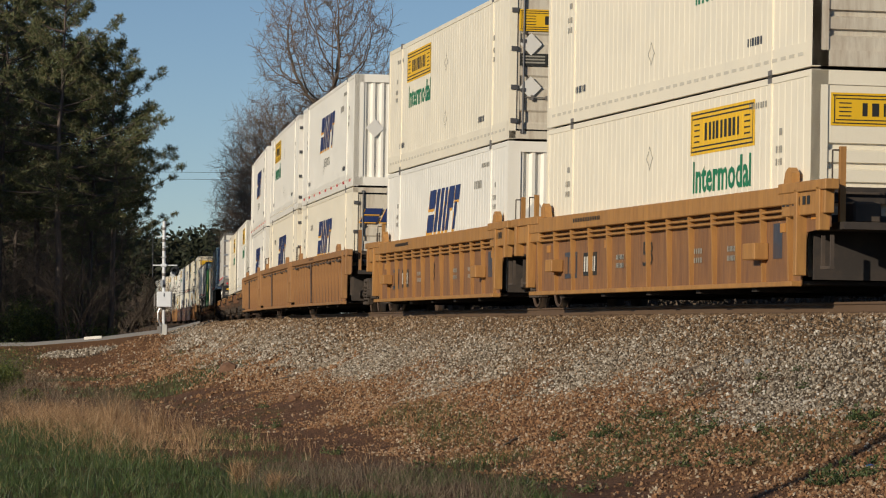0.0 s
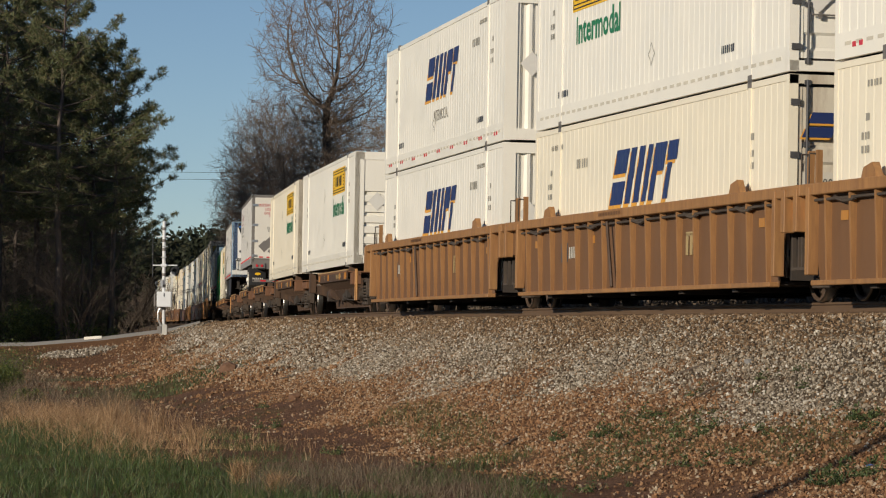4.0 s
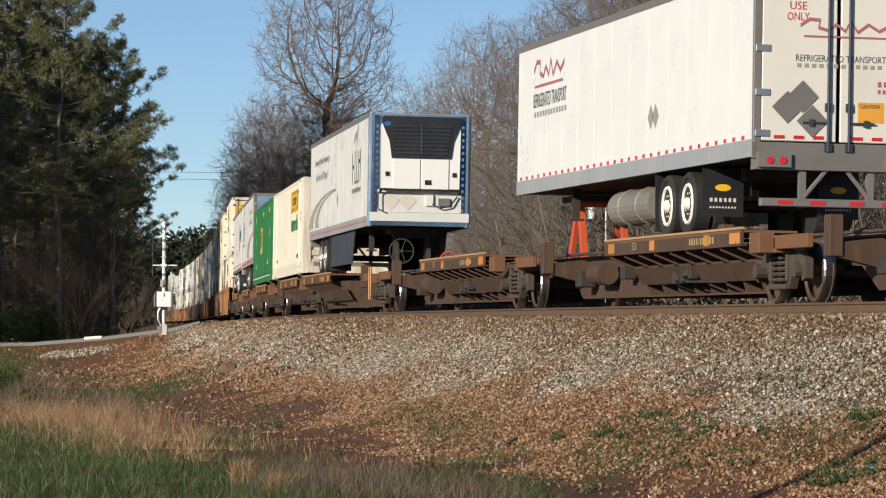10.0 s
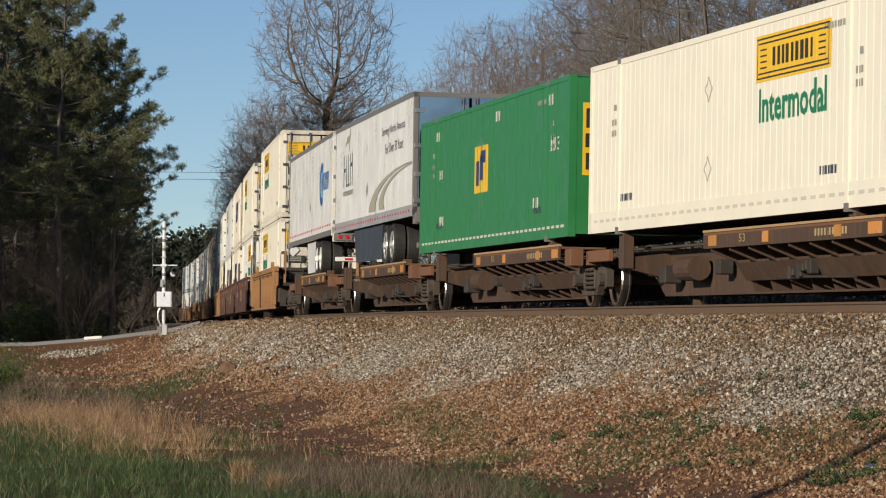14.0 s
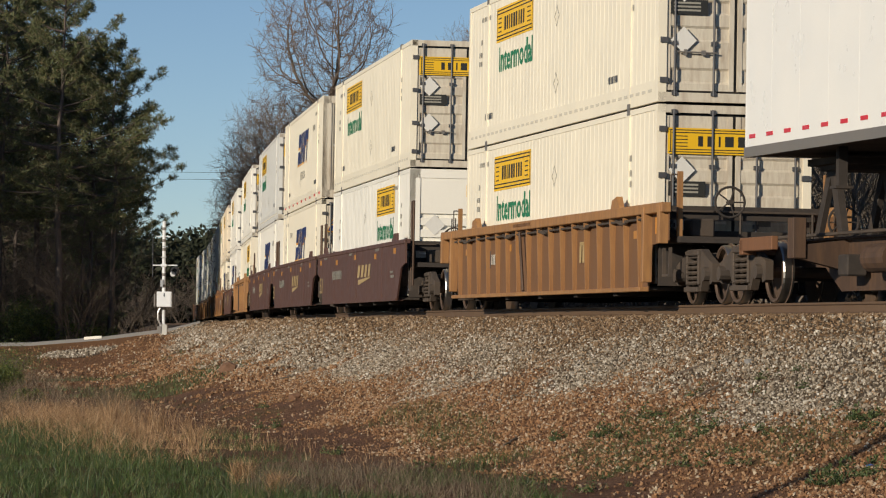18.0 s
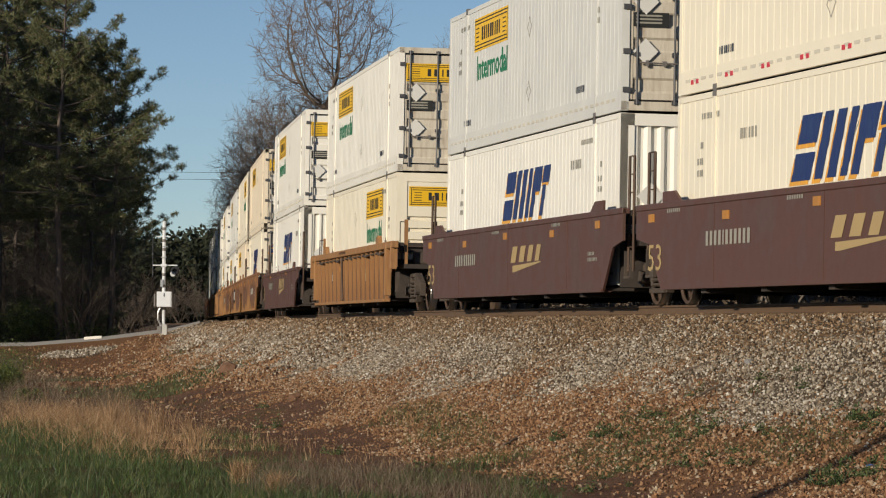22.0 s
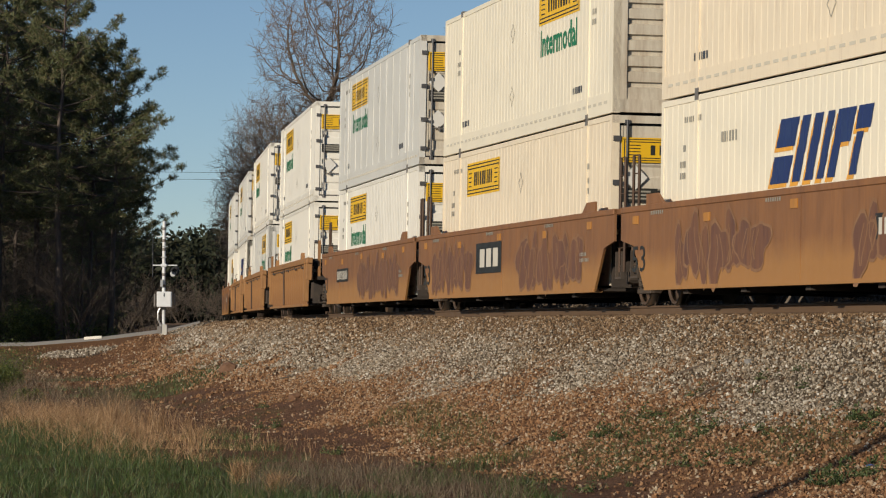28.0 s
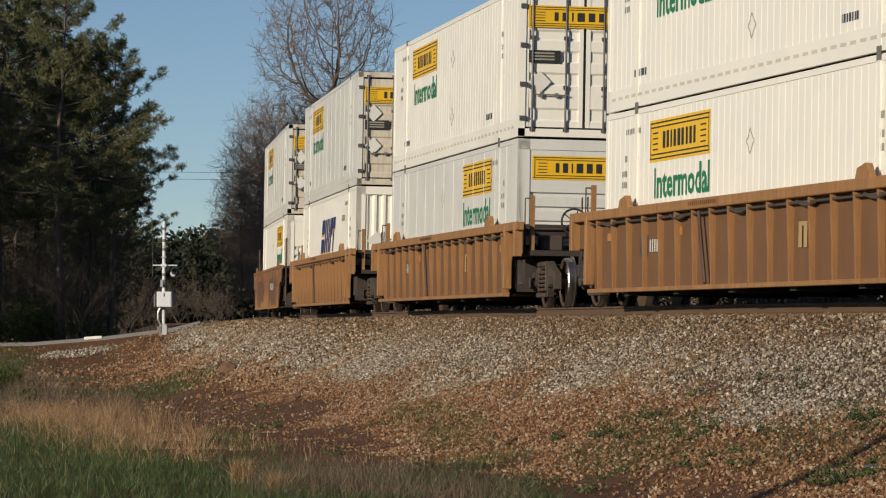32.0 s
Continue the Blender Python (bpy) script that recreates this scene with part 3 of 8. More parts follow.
def sign_plate(parent, lay, w, h, bars, lift):
    """Yellow company board: plate, thin dark border lines and a block word, drawn as shapes."""
    part("sign", lay(shapes_bm([rect(0, 0, w, h)]), 0.0, w, lift), M["sign_yellow"], parent, "yellow company sign with dark block marks")
    t = h * 0.035
    lines = []
    for k in (0.06, 0.16):
        lines += [rect(h * k, h * k, w - h * k, h * k + t), rect(h * k, h * (1 - k) - t, w - h * k, h * (1 - k))]
    lines += [rect(h * 0.1, h * 0.1, h * 0.1 + t, h * 0.9), rect(w - h * 0.1 - t, h * 0.1, w - h * 0.1, h * 0.9)]
    for i in range(4):
        lines.append(rect(w * 0.06, h * (0.28 + 0.13 * i), w * 0.15, h * (0.28 + 0.13 * i) + t))
        lines.append(rect(w * 0.85, h * (0.28 + 0.13 * i), w * 0.94, h * (0.28 + 0.13 * i) + t))
    part("sign_border", lay(shapes_bm(lines), 0.0, w, lift + 0.003), M["sign_black"], parent)
    word = [[(u + w * 0.23, v + h * 0.3) for u, v in p] for p in word_bars(w * 0.54, h * 0.4, bars)]
    part("sign_word", lay(shapes_bm(word), 0.0, w, lift + 0.003), M["sign_black"], parent)


def door_end(c, lead, brand, dirty=True):
    """Two doors with pressed ribs, four locking bars, hinges and handles."""
    sg = -1 if lead else 1
    ye = sg * HL
    dm = M["door_cream"] if dirty else M["white"]
    boxes("door_header", [(0, ye - sg * 0.05, CH - 0.07, CW - 0.02, 0.1, 0.13)], dm, c)
    boxes("door_sill", [(0, ye - sg * 0.05, 0.08, CW - 0.02, 0.1, 0.15)], dm, c)
    boxes("door_gasket", [(0, ye - sg * 0.09, CH / 2, CW - 0.16, 0.02, CH - 0.2)], M["black"], c, "black rubber door seal")
    for k in (-1, 1):
        bm = bmesh.new()
        zs = [0.19, 0.3, 0.34, 0.52, 0.56, 0.98, 1.02, 1.2, 1.24, 1.42, 1.46, 1.62, 1.66, 1.84, 1.88, 2.02, 2.06, 2.68, 2.72]
        dep = [0, 0, 1, 1, 0, 0, 1, 1, 0, 0, 1, 1, 0, 0, 1, 1, 0, 0, 0]
        x0, x1 = k * 0.03, k * 1.17
        prev = None
        for z, dp in zip(zs, dep):
            y = ye - sg * (0.035 + 0.03 * dp)
            cur = (bm.verts.new((x0, y, z)), bm.verts.new((x1, y, z)))
            if prev:
                bm.faces.new((prev[0], prev[1], cur[1], cur[0]))
            prev = cur
        for xx in (x0 + k * 0.04, x1 - k * 0.04):
            box(bm, xx, ye - sg * 0.05, 1.455, 0.08, 0.05, 2.53)
        bmesh.ops.recalc_face_normals(bm, faces=bm.faces[:])
        door = part("door", bm, dm, c, "ribbed container door")
        for f in (0.3, 0.87):
            x = k * (0.03 + 1.14 * f)
            bm = bmesh.new()
            tube(bm, (x, ye - sg * 0.0 - 0.0 + sg * 0.012, 0.1), (x, ye + sg * 0.012, CH - 0.08), 0.02, n=8)
            for z in (0.14, 0.95, 1.9, CH - 0.12):
                box(bm, x, ye - sg * 0.005, z, 0.09, 0.06, 0.07)
            part("locking_bar", bm, M["bar_dark"], door, "dark steel locking bar")
        bm = bmesh.new()
        tube(bm, (k * 0.32, ye + sg * 0.03, 0.8), (k * 0.98, ye + sg * 0.03, 0.8 + 0.01), 0.014, n=6)
        box(bm, k * 0.55, ye + sg * 0.02, 0.8, 0.07, 0.04, 0.08)
        box(bm, k * 0.85, ye + sg * 0.02, 0.8, 0.05, 0.04, 0.1)
        part("door_handle", bm, M["alu_dark"], door)
        for z in (0.35, 1.0, 1.75, 2.5):
            boxes("hinge", [(k * 1.2, ye + sg * 0.004, z, 0.13, 0.05, 0.09)], M["bar_dark"], door)
    lay = lambda bm, a, b, lift: on_end(bm, *lay.at, ye, lead, lift)
    if brand == "sign":
        lay.at = (-1.12, 2.1)
        sign_plate(c, lay, 2.2, 0.42, [0.5, 0.7, 0.2, 0.9, 0.8, 0.8, 0.7], 0.006)
        for cz in (1.84, 1.0) if dirty else (1.05,):
            part("placard", on_end(shapes_bm(diamond(0.32, 0.0, 0.22)), -1.2, cz, ye, lead, 0.012), M["placard"], c, "blank metal diamond placard holder")
        part("notice", on_end(shapes_bm([rect(0, 0, 0.62, 0.24)]), -1.1, 1.42, ye, lead, 0.004), M["sign_black"], c, "dark notice with worn lines")
        lines = [rect(0.05, 0.05 + 0.06 * i, 0.5, 0.08 + 0.06 * i) for i in range(3)]
        part("notice_text", on_end(shapes_bm(lines), -1.1, 1.42, ye, lead, 0.008), M["print_grey"], c)
        part("notice", on_end(shapes_bm([rect(0, 0, 0.22, 0.2)]), 0.4, 0.95, ye, lead, 0.006), M["alu_dark"], c, "small grey data plate")
    elif brand == "slant":
        mark = slant_mark(2.1, 0.36, 0.16)
        part("logo_shadow", on_end(shapes_bm(mark), -1.13, 1.97, ye, lead, 0.006), M["print_orange"], c)
        part("logo", on_end(shapes_bm(mark), -1.1, 2.0, ye, lead, 0.01), M["print_blue"], c, "dark blue slanted block logo")
        part("lettering", on_end(text_bm("INTERMODAL", 1.2, 0.2), -0.3, 1.6, ye, lead, 0.008), M["print_blue"], c)
        part("weight_panel", on_end(shapes_bm([rect(0, 0, 0.75, 0.26)]), -1.1, 1.25, ye, lead, 0.005), M["print_white"], c)
        part("lettering", on_end(text_bm("24,000 lbs", 0.62, 0.13), -1.04, 1.29, ye, lead, 0.009), M["sign_black"], c)
        part("number_text", on_end(shapes_bm(word_bars(0.9, 0.18, [1, 1, 1, 1, 0.4, 1, 1, 1])), 0.1, 1.27, ye, lead, 0.008), M["print_mid"], c)


def front_end(c, lead, paint, brand, rust=False, board=False):
    sg = -1 if lead else 1
    ye = sg * HL
    pm = M["door_cream"] if rust else paint
    boxes("end_header", [(0, ye - sg * 0.05, CH - 0.11, CW - 0.04, 0.1, 0.2)], pm, c)
    boxes("end_sill", [(0, ye - sg * 0.05, 0.12, CW - 0.04, 0.1, 0.22)], pm, c)
    for k in (-1, 1):
        boxes("end_post", [(k * (HW - 0.13), ye - sg * 0.05, CH / 2, 0.24, 0.1, CH - 0.02)], pm, c)
    bm = bmesh.new()
    if brand == "slant":
        # deep vertical corrugation
        xs = np.linspace(-HW + 0.25, HW - 0.25, 9 * 4 + 1)
        prev = None
        for i, x in enumerate(xs):
            y = ye - sg * (0.03 + 0.055 * (0, 0, 1, 1)[i % 4])
            cur = (bm.verts.new((x, y, 0.22)), bm.verts.new((x, y, CH - 0.2)))
            if prev:
                bm.faces.new((prev[0], cur[0], cur[1], prev[1]))
            prev = cur
        bmesh.ops.recalc_face_normals(bm, faces=bm.faces[:])
        part("end_wall", bm, pm, c, "deeply corrugated end wall")
        part("logo", on_end(shapes_bm(word_bars(1.25, 0.24, [0.9, 1.2, 0.3, 0.8, 0.8], 0.1)), -0.3, 2.2, ye + sg * 0.0, lead, -0.02), M["print_blue"], c, "dark blue slanted block logo")
        part("lettering", on_end(text_bm("INTERMODAL", 0.9, 0.12), -0.05, 1.98, ye, lead, -0.02), M["print_blue"], c)
        part("placard", on_end(shapes_bm(diamond(0, 0, 0.24)), -0.75, 1.5, ye, lead, -0.01), M["placard"], c, "blank metal diamond placard holder")
        part("lettering", on_end(text_bm("53", 0.3, 0.26), 0.1, 1.25, ye, lead, -0.02), M["sign_black"], c)
    else:
        # horizontal pressed slats
        zs, dep = [0.22], [0]
        for i in range(6):
            b = 0.42 + i * 0.27
            zs += [b, b + 0.03, b + 0.1, b + 0.11]
            dep += [0, 1, 1, 0]
        zs, dep = zs + [CH - 0.2], dep + [0]
        prev = None
        for z, dp in zip(zs, dep):
            y = ye - sg * (0.02 + 0.055 * dp)
            cur = (bm.verts.new((-HW + 0.25, y, z)), bm.verts.new((HW - 0.25, y, z)))
            if prev:
                bm.faces.new((prev[0], prev[1], cur[1], cur[0]))
            prev = cur
        bmesh.ops.recalc_face_normals(bm, faces=bm.faces[:])
        part("end_wall", bm, pm, c, "end wall with pressed horizontal slats")
        if board:
            lay = lambda bm, a, b, lift: on_end(bm, -1.0, 2.12, ye, lead, lift)
            sign_plate(c, lay, 2.0, 0.46, [0.5, 0.7, 0.2, 0.9, 0.8, 0.8, 0.7], -0.012)
            return
        lay = lambda bm, a, b, lift: on_end(bm, 0.02, 2.28, ye, lead, lift)
        sign_plate(c, lay, 0.95, 0.26, [0.5, 0.7, 0.2, 0.9, 0.8, 0.8, 0.7], -0.012)
        part("lettering", on_end(text_bm("Intermodal", 0.78, 0.13), 0.1, 2.1, ye, lead, -0.01), M["print_green"], c)
        part("number_text", on_end(shapes_bm(word_bars(0.7, 0.11, [1, 1, 1, 1, 0.3, 1, 1, 1, 1, 1, 1])), 0.12, 1.73, ye, lead, -0.012), M["sign_black"], c)
        part("placard", on_end(shapes_bm(diamond(0, 0, 0.24)), -0.7, 1.62, ye, lead, -0.008), M["placard"], c, "blank metal diamond placard holder")


def container(key):
    """A 53-foot box. key: brand, colour, which end leads, wall make. Local -y is its front wall."""
    brand, colour, wall, rust = key
    paint = M[colour]
    words = {"cream": "cream-white", "cream2": "tan-cream", "white": "white", "grey_white": "grey-white", "green": "green"}[colour]
    what = {"sign": "with yellow company board and green lettering", "slant": "with slanted dark blue logo", "green": "with small yellow emblem"}[brand]
    c = thing("shipping_container", "%s %s 53-foot container %s" % (words, "corrugated" if wall == "wavy" else "smooth-sided", what), "shipping container", "containers on the train")
    face = 1.283
    for side in (-1, 1):
        if wall == "wavy":
            bm = corrugated_side(side, 0.36, CH - 0.09, face)
        else:
            bm = smooth_side(side, 0.36, CH - 0.09, face)
        part("side_wall", bm, paint, c)
        if wall != "wavy":
            for y in np.linspace(-HL + 1.2, HL - 1.2, 12):
                boxes("seam", [(side * (face + 0.003), y, CH / 2 + 0.13, 0.012, 0.05, CH - 0.46)], paint, c)
        boxes("bottom_rail", [(side * (HW - 0.03), 0, 0.18, 0.06, CL - 0.24, 0.36)], paint, c, "flat bottom side rail")
        slots = [(side * (HW + 0.001), y, 0.2, 0.008, 0.25, 0.05) for y in np.arange(-HL + 0.5, HL - 0.4, 0.42)]
        tagged(boxes("slot_strip", slots, M["slot"], c, "row of lashing slots, recess shade painted grey"), kind="stuff")
        boxes("top_rail", [(side * (HW - 0.03), 0, CH - 0.045, 0.06, CL - 0.24, 0.09)], paint, c)
        for y in (-POST, POST):
            boxes("post", [(side * (HW - 0.004), y, CH / 2, 0.024, 0.14, CH - 0.1)], paint, c)
            for z in (0.03, CH - 0.04):
                boxes("casting", [(side * (HW - 0.07), y, z + (-0.02 if z < 1 else 0.02), 0.16, 0.19, 0.12)], M["alu_dark"], c, "steel corner casting")
        for y in (-HL + 0.07, HL - 0.07):
            boxes("corner_post", [(side * (HW - 0.07), y, CH / 2, 0.14, 0.14, CH)], paint, c)
        # small maintenance marks as bars
        marks = [[(u, v) for u, v in p] for p in word_bars(0.9, 0.09, [1, 1, 0.5, 1, 1, 1, 1, 1])]
        part("stencil_text", on_side(shapes_bm(marks), -5.9, 2.5, side, lift=0.006), M["print_grey"], c)
        part("stencil_text", on_side(shapes_bm(word_bars(0.72, 0.12, [0.25, 0.5, 0.25, 0.6, 0.3, 0.25, 0.5])), 5.2, 0.5, side, lift=0.006), M["skirt"], c)
        part("stencil_text", on_side(shapes_bm(word_bars(0.72, 0.12, [0.3, 0.25, 0.5, 0.25, 0.6, 0.3])), -5.6, 0.5, side, lift=0.006), M["skirt"], c)
        for yy in (-6.7, 6.3):
            for zz in (2.05, 1.8, 1.62):
                part("stencil_text", on_side(shapes_bm(word_bars(0.3 if zz < 2 else 0.16, 0.1, [0.4, 0.25, 0.4] if zz < 2 else [1])), yy, zz, side, lift=0.006), M["print_grey"], c)
        if brand == "slant":
            for yy in np.linspace(-HL + 0.9, HL - 0.9, 9):
                for o in (-0.13, 0.13):
                    boxes("reflector", [(side * (HW + 0.004), yy + o, 0.17, 0.008, 0.13, 0.07)], M["reflect_red"], c, "small red reflector")
        for pz in (0.62, 1.85):
            rim = [[(0.2 + r * math.cos(a), 0.2 + r * math.sin(a)) for r, a in ((0.2, k * 1.5708), (0.175, k * 1.5708), (0.175, (k + 1) * 1.5708), (0.2, (k + 1) * 1.5708))] for k in range(4)]
            part("placard", on_side(shapes_bm(rim), 0.5, pz, side, lift=0.007), M["print_grey"], c, "thin diamond placard frame")
        wavy = wall == "wavy"
        if brand == "sign":
            lay = lambda bm, a, b, lift, sd=side: on_side(bm, lay.y, lay.z, sd, lift=lift, wavy=lay.w, width=b)
            # the board stands near the front wall on both sides
            lay.y, lay.z, lay.w = -5.3, 1.97, wavy
            if side > 0:
                lay.y = -1.8
            sign_plate(c, lay, 3.5, 0.68, [0.6, 0.6, 0.4, 0.6, 0.6, 0.6, 0.6, 0.6, 0.5], 0.005)
            if colour != "cream2":
                part("lettering", on_side(text_bm("Intermodal", 3.2, 0.5, 0.0, 0.022), -5.15 if side < 0 else -1.8, 1.37, side, lift=0.006, wavy=wavy), M["print_green"], c, "green lettering")
        elif brand == "slant":
            mk = slant_mark(4.0, 0.92, 0.5)
            part("logo_shadow", on_side(shapes_bm(mk), -2.4 if side < 0 else 2.05, 1.3, side, lift=0.005), M["print_orange"], c)
            part("logo", on_side(shapes_bm(mk), -2.5 if side < 0 else 2.15, 1.36, side, lift=0.009), M["print_blue"], c, "dark blue slanted block logo with orange edge")
            part("lettering", on_side(text_bm("INTERMODAL", 2.0, 0.24), -1.2 if side < 0 else 1.2, 0.85, side, lift=0.006), M["print_grey"], c)
            part("number_text", on_side(shapes_bm(word_bars(0.8, 0.16, [0.5, 0.5, 0.1, 0.5, 0.5, 0.5])), -5.0 if side < 0 else -4.0, 2.1, side, lift=0.006), M["print_grey"], c)
        else:
            part("emblem", on_side(shapes_bm([rect(0, 0, 1.5, 0.95)]), -0.1 if side < 0 else 1.4, 1.1, side, lift=0.006), M["sign_yellow"], c, "yellow emblem board")
            part("emblem_mark", on_side(shapes_bm([rect(0, 0, 0.3, 0.5), rect(0.35, 0.1, 0.75, 0.6), rect(0.5, 0.45, 0.95, 0.7)]), 0.2 if side < 0 else 1.1, 1.25, side, lift=0.01), M["print_blue"], c)
            for y, z in ((5.2, 1.55), (-6.9, 1.6), (5.0, 0.55), (-5.3, 0.6), (-1.4, 2.45), (5.6, 2.4), (-6.6, 2.45)):
                part("stencil_text", on_side(shapes_bm(word_bars(0.5, 0.2, [1, 0.5, 1])), y, z, side, lift=0.006), M["print_white"], c)
            part("lettering", on_side(text_bm("53", 0.5, 0.24), -7.2, 1.6, side, lift=0.006), M["print_white"], c)
    bm = bmesh.new()
    box(bm, 0, 0, CH - 0.02, CW - 0.04, CL - 0.04, 0.03)
    for y in np.arange(-HL + 0.6, HL - 0.5, 0.6):
        box(bm, 0, y, CH - 0.005, CW - 0.3, 0.06, 0.014)
    part("roof", bm, paint, c)
    bm = bmesh.new()
    box(bm, 0, 0, 0.2, CW - 0.1, CL - 0.1, 0.05)
    part("floor", bm, M["dark"], c, "dark steel floor")
    tagged(boxes("underframe", [(0, y, 0.09, CW - 0.14, 0.08, 0.16) for y in np.arange(-HL + 0.4, HL, 0.8)], M["dark"], c), kind="stuff")
    if brand == "green":
        for lead in (True, False):
            sg = -1 if lead else 1
            boxes("end_wall", [(0, sg * (HL - 0.03), CH / 2, CW - 0.26, 0.05, CH - 0.1)], paint, c)
            part("sign", on_end(shapes_bm([rect(0, 0, 0.3, 1.3)]), -1.05, 1.1, sg * HL, lead, 0.0), M["sign_yellow"], c, "tall yellow end sign")
            part("sign_border", on_end(shapes_bm([rect(0.06, 0.1, 0.24, 0.4), rect(0.05, 0.5, 0.25, 0.75), rect(0.06, 0.85, 0.24, 1.2)]), -1.05, 1.1, sg * HL, lead, 0.004), M["sign_black"], c)
    else:
        front_end(c, True, paint, brand, rust, colour != "white")
        door_end(c, False, brand, dirty=(rust or colour in ("cream", "cream2", "grey_white")))
    return c


# ---------------------------------------------------------------- bogies
def coil(bm, x, y, z0, z1, r, thick, wraps=6, steps=54):
    """A coil spring as one swept wire."""
    prev = None
    for i in range(steps + 1):
        a = 2 * math.pi * wraps * i / steps
        z = z0 + (z1 - z0) * i / steps
        ring = []
        for k in range(4):
            b = 2 * math.pi * k / 4
            q = r + thick * math.cos(b)
            ring.append(bm.verts.new((x + q * math.cos(a), y + q * math.sin(a), z + thick * math.sin(b))))
        if prev:
            for k in range(4):
                bm.faces.new((prev[k], prev[(k + 1) % 4], ring[(k + 1) % 4], ring[k]))
        prev = ring


def truck_on(parent, y):
    bm = bmesh.new()
    for sx in (-1, 1):
        for m in (-1, 1):
            half = [(-1.12, 0.34), (-1.12, 0.62), (-0.72, 0.74), (-0.42, 0.86), (-0.31, 0.86), (-0.31, 0.2), (-0.42, 0.2), (-0.62, 0.5), (-0.84, 0.52), (-0.98, 0.3)]
            slab(bm, [(m * a, b) for a, b in half], "x", sx * 0.97 - 0.06, sx * 0.97 + 0.06)
        box(bm, sx * 0.97, 0, 0.79, 0.12, 0.66, 0.14, None, 0.01)
        for k in (-1, 1):
            tube(bm, (sx * 0.92, k * 0.89, 0.46), (sx * 1.12, k * 0.89, 0.46), 0.11, n=10)
            box(bm, sx * 0.99, k * 0.36, 0.55, 0.16, 0.07, 0.5, None, 0.015)
        box(bm, sx * 0.99, 0, 0.23, 0.2, 0.8, 0.08, None, 0.01)
        box(bm, sx * 0.99, 0, 0.8, 0.18, 0.8, 0.08, None, 0.015)
    box(bm, 0, 0, 0.7, 1.9, 0.34, 0.22, None, 0.02)
    tr = part("truck", bm, M["truck"], parent, "cast steel bogie with coil springs")
    tr.location = (0, y, 0)
    for sx in (-1, 1):
        for ky in (-0.15, 0.15):
            bm = bmesh.new()
            coil(bm, sx * 0.99, ky, 0.28, 0.68, 0.1, 0.026, 5)
            part("spring", bm, M["truck"], tr)
    for k in (-1, 1):
        bm = bmesh.new()
        tube(bm, (-0.95, k * 0.89, 0.46), (0.95, k * 0.89, 0.46), 0.08, n=8)
        for sx in (-1, 1):
            tube(bm, (sx * 0.69, k * 0.89, 0.46), (sx * 0.735, k * 0.89, 0.46), 0.35, n=28)
            tube(bm, (sx * 0.66, k * 0.89, 0.46), (sx * 0.69, k * 0.89, 0.46), 0.485, n=32)
            tube(bm, (sx * 0.69, k * 0.89, 0.46), (sx * 0.8, k * 0.89, 0.46), 0.457, n=32, caps=False)
            hoop(bm, (sx * 0.795, k * 0.89, 0.46), "x", 0.425, 0.032, 32, 6)
        ws = part("wheelset", bm, M["wheel"], tr, "steel wheelset with bright worn treads")
        ws.data.materials.append(M["tread"])
        for p in ws.data.polygons:
            c = p.center
            r = math.hypot(c.y - k * 0.89, c.z - 0.46)
            if r > 0.44:
                p.material_index = 1
    # brake rigging between the wheels
    bm = bmesh.new()
    for k in (-1, 1):
        box(bm, 0, k * 0.38, 0.42, 1.5, 0.07, 0.12)
        for sx in (-1, 1):
            slab(bm, [(k * 0.36, 0.2), (k * 0.44, 0.5), (k * 0.36, 0.5), (k * 0.28, 0.2)], "x", sx * 0.72 - 0.04, sx * 0.72 + 0.04)
    part("brake_beam", bm, M["dark"], tr)
    return tr


def coupler_on(parent, y, sg):
    bm = bmesh.new()
    box(bm, 0, y, 0.88, 0.18, 1.2, 0.2, None, 0.02)
    box(bm, 0, y + sg * 0.7, 0.88, 0.34, 0.36, 0.3, None, 0.05)
    part("coupler", bm, M["truck"], parent, "steel knuckle coupler")
    bm = bmesh.new()
    pts = [Vector((0.3, y + sg * 0.3, 0.8)), Vector((0.32, y + sg * 0.6, 0.5)), Vector((0.3, y + sg * 1.0, 0.42)), Vector((0.28, y + sg * 1.3, 0.55))]
    for a, b in zip(pts, pts[1:]):
        tube(bm, a, b, 0.025, n=6)
    part("air_hose", bm, M["rubber"], parent)


def ladder_on(parent, x, y, z0, z1, mat, width=0.4, thick=0.014):
    bm = bmesh.new()
    for k in (-1, 1):
        tube(bm, (x, y + k * width / 2, z0), (x, y + k * width / 2, z1), thick, n=6)
    z = z0 + 0.1
    while z < z1:
        tube(bm, (x, y - width / 2, z), (x, y + width / 2, z), 0.011, n=6)
        z += 0.3
    part("ladder", bm, mat, parent)


def grab_on(parent, x, y, z0, z1, mat, out=0.09):
    sx = -1 if x < 0 else 1
    bm = bmesh.new()
    tube(bm, (x, y, z0), (x + sx * out, y, z0), 0.012, n=6)
    tube(bm, (x + sx * out, y, z0), (x + sx * out, y, z1), 0.012, n=6)
    tube(bm, (x + sx * out, y, z1), (x, y, z1), 0.012, n=6)
    part("grab_iron", bm, mat, parent)


def hand_wheel_on(parent, x, y, z, axis="y", r=0.28, mat="truck"):
    bm = bmesh.new()
    hoop(bm, (x, y, z), axis, r, 0.02, 20, 6)
    for i in range(5):
        a = 2 * math.pi * i / 5
        u, v = r * math.cos(a), r * math.sin(a)
        e = (x + u, y, z + v) if axis == "y" else (x, y + u, z + v)
        tube(bm, (x, y, z), e, 0.013, n=5)
    tube(bm, (x, y - 0.1, z), (x, y + 0.1, z), 0.04, n=8)
    part("brake_wheel", bm, M[mat], parent, "spoked hand brake wheel")


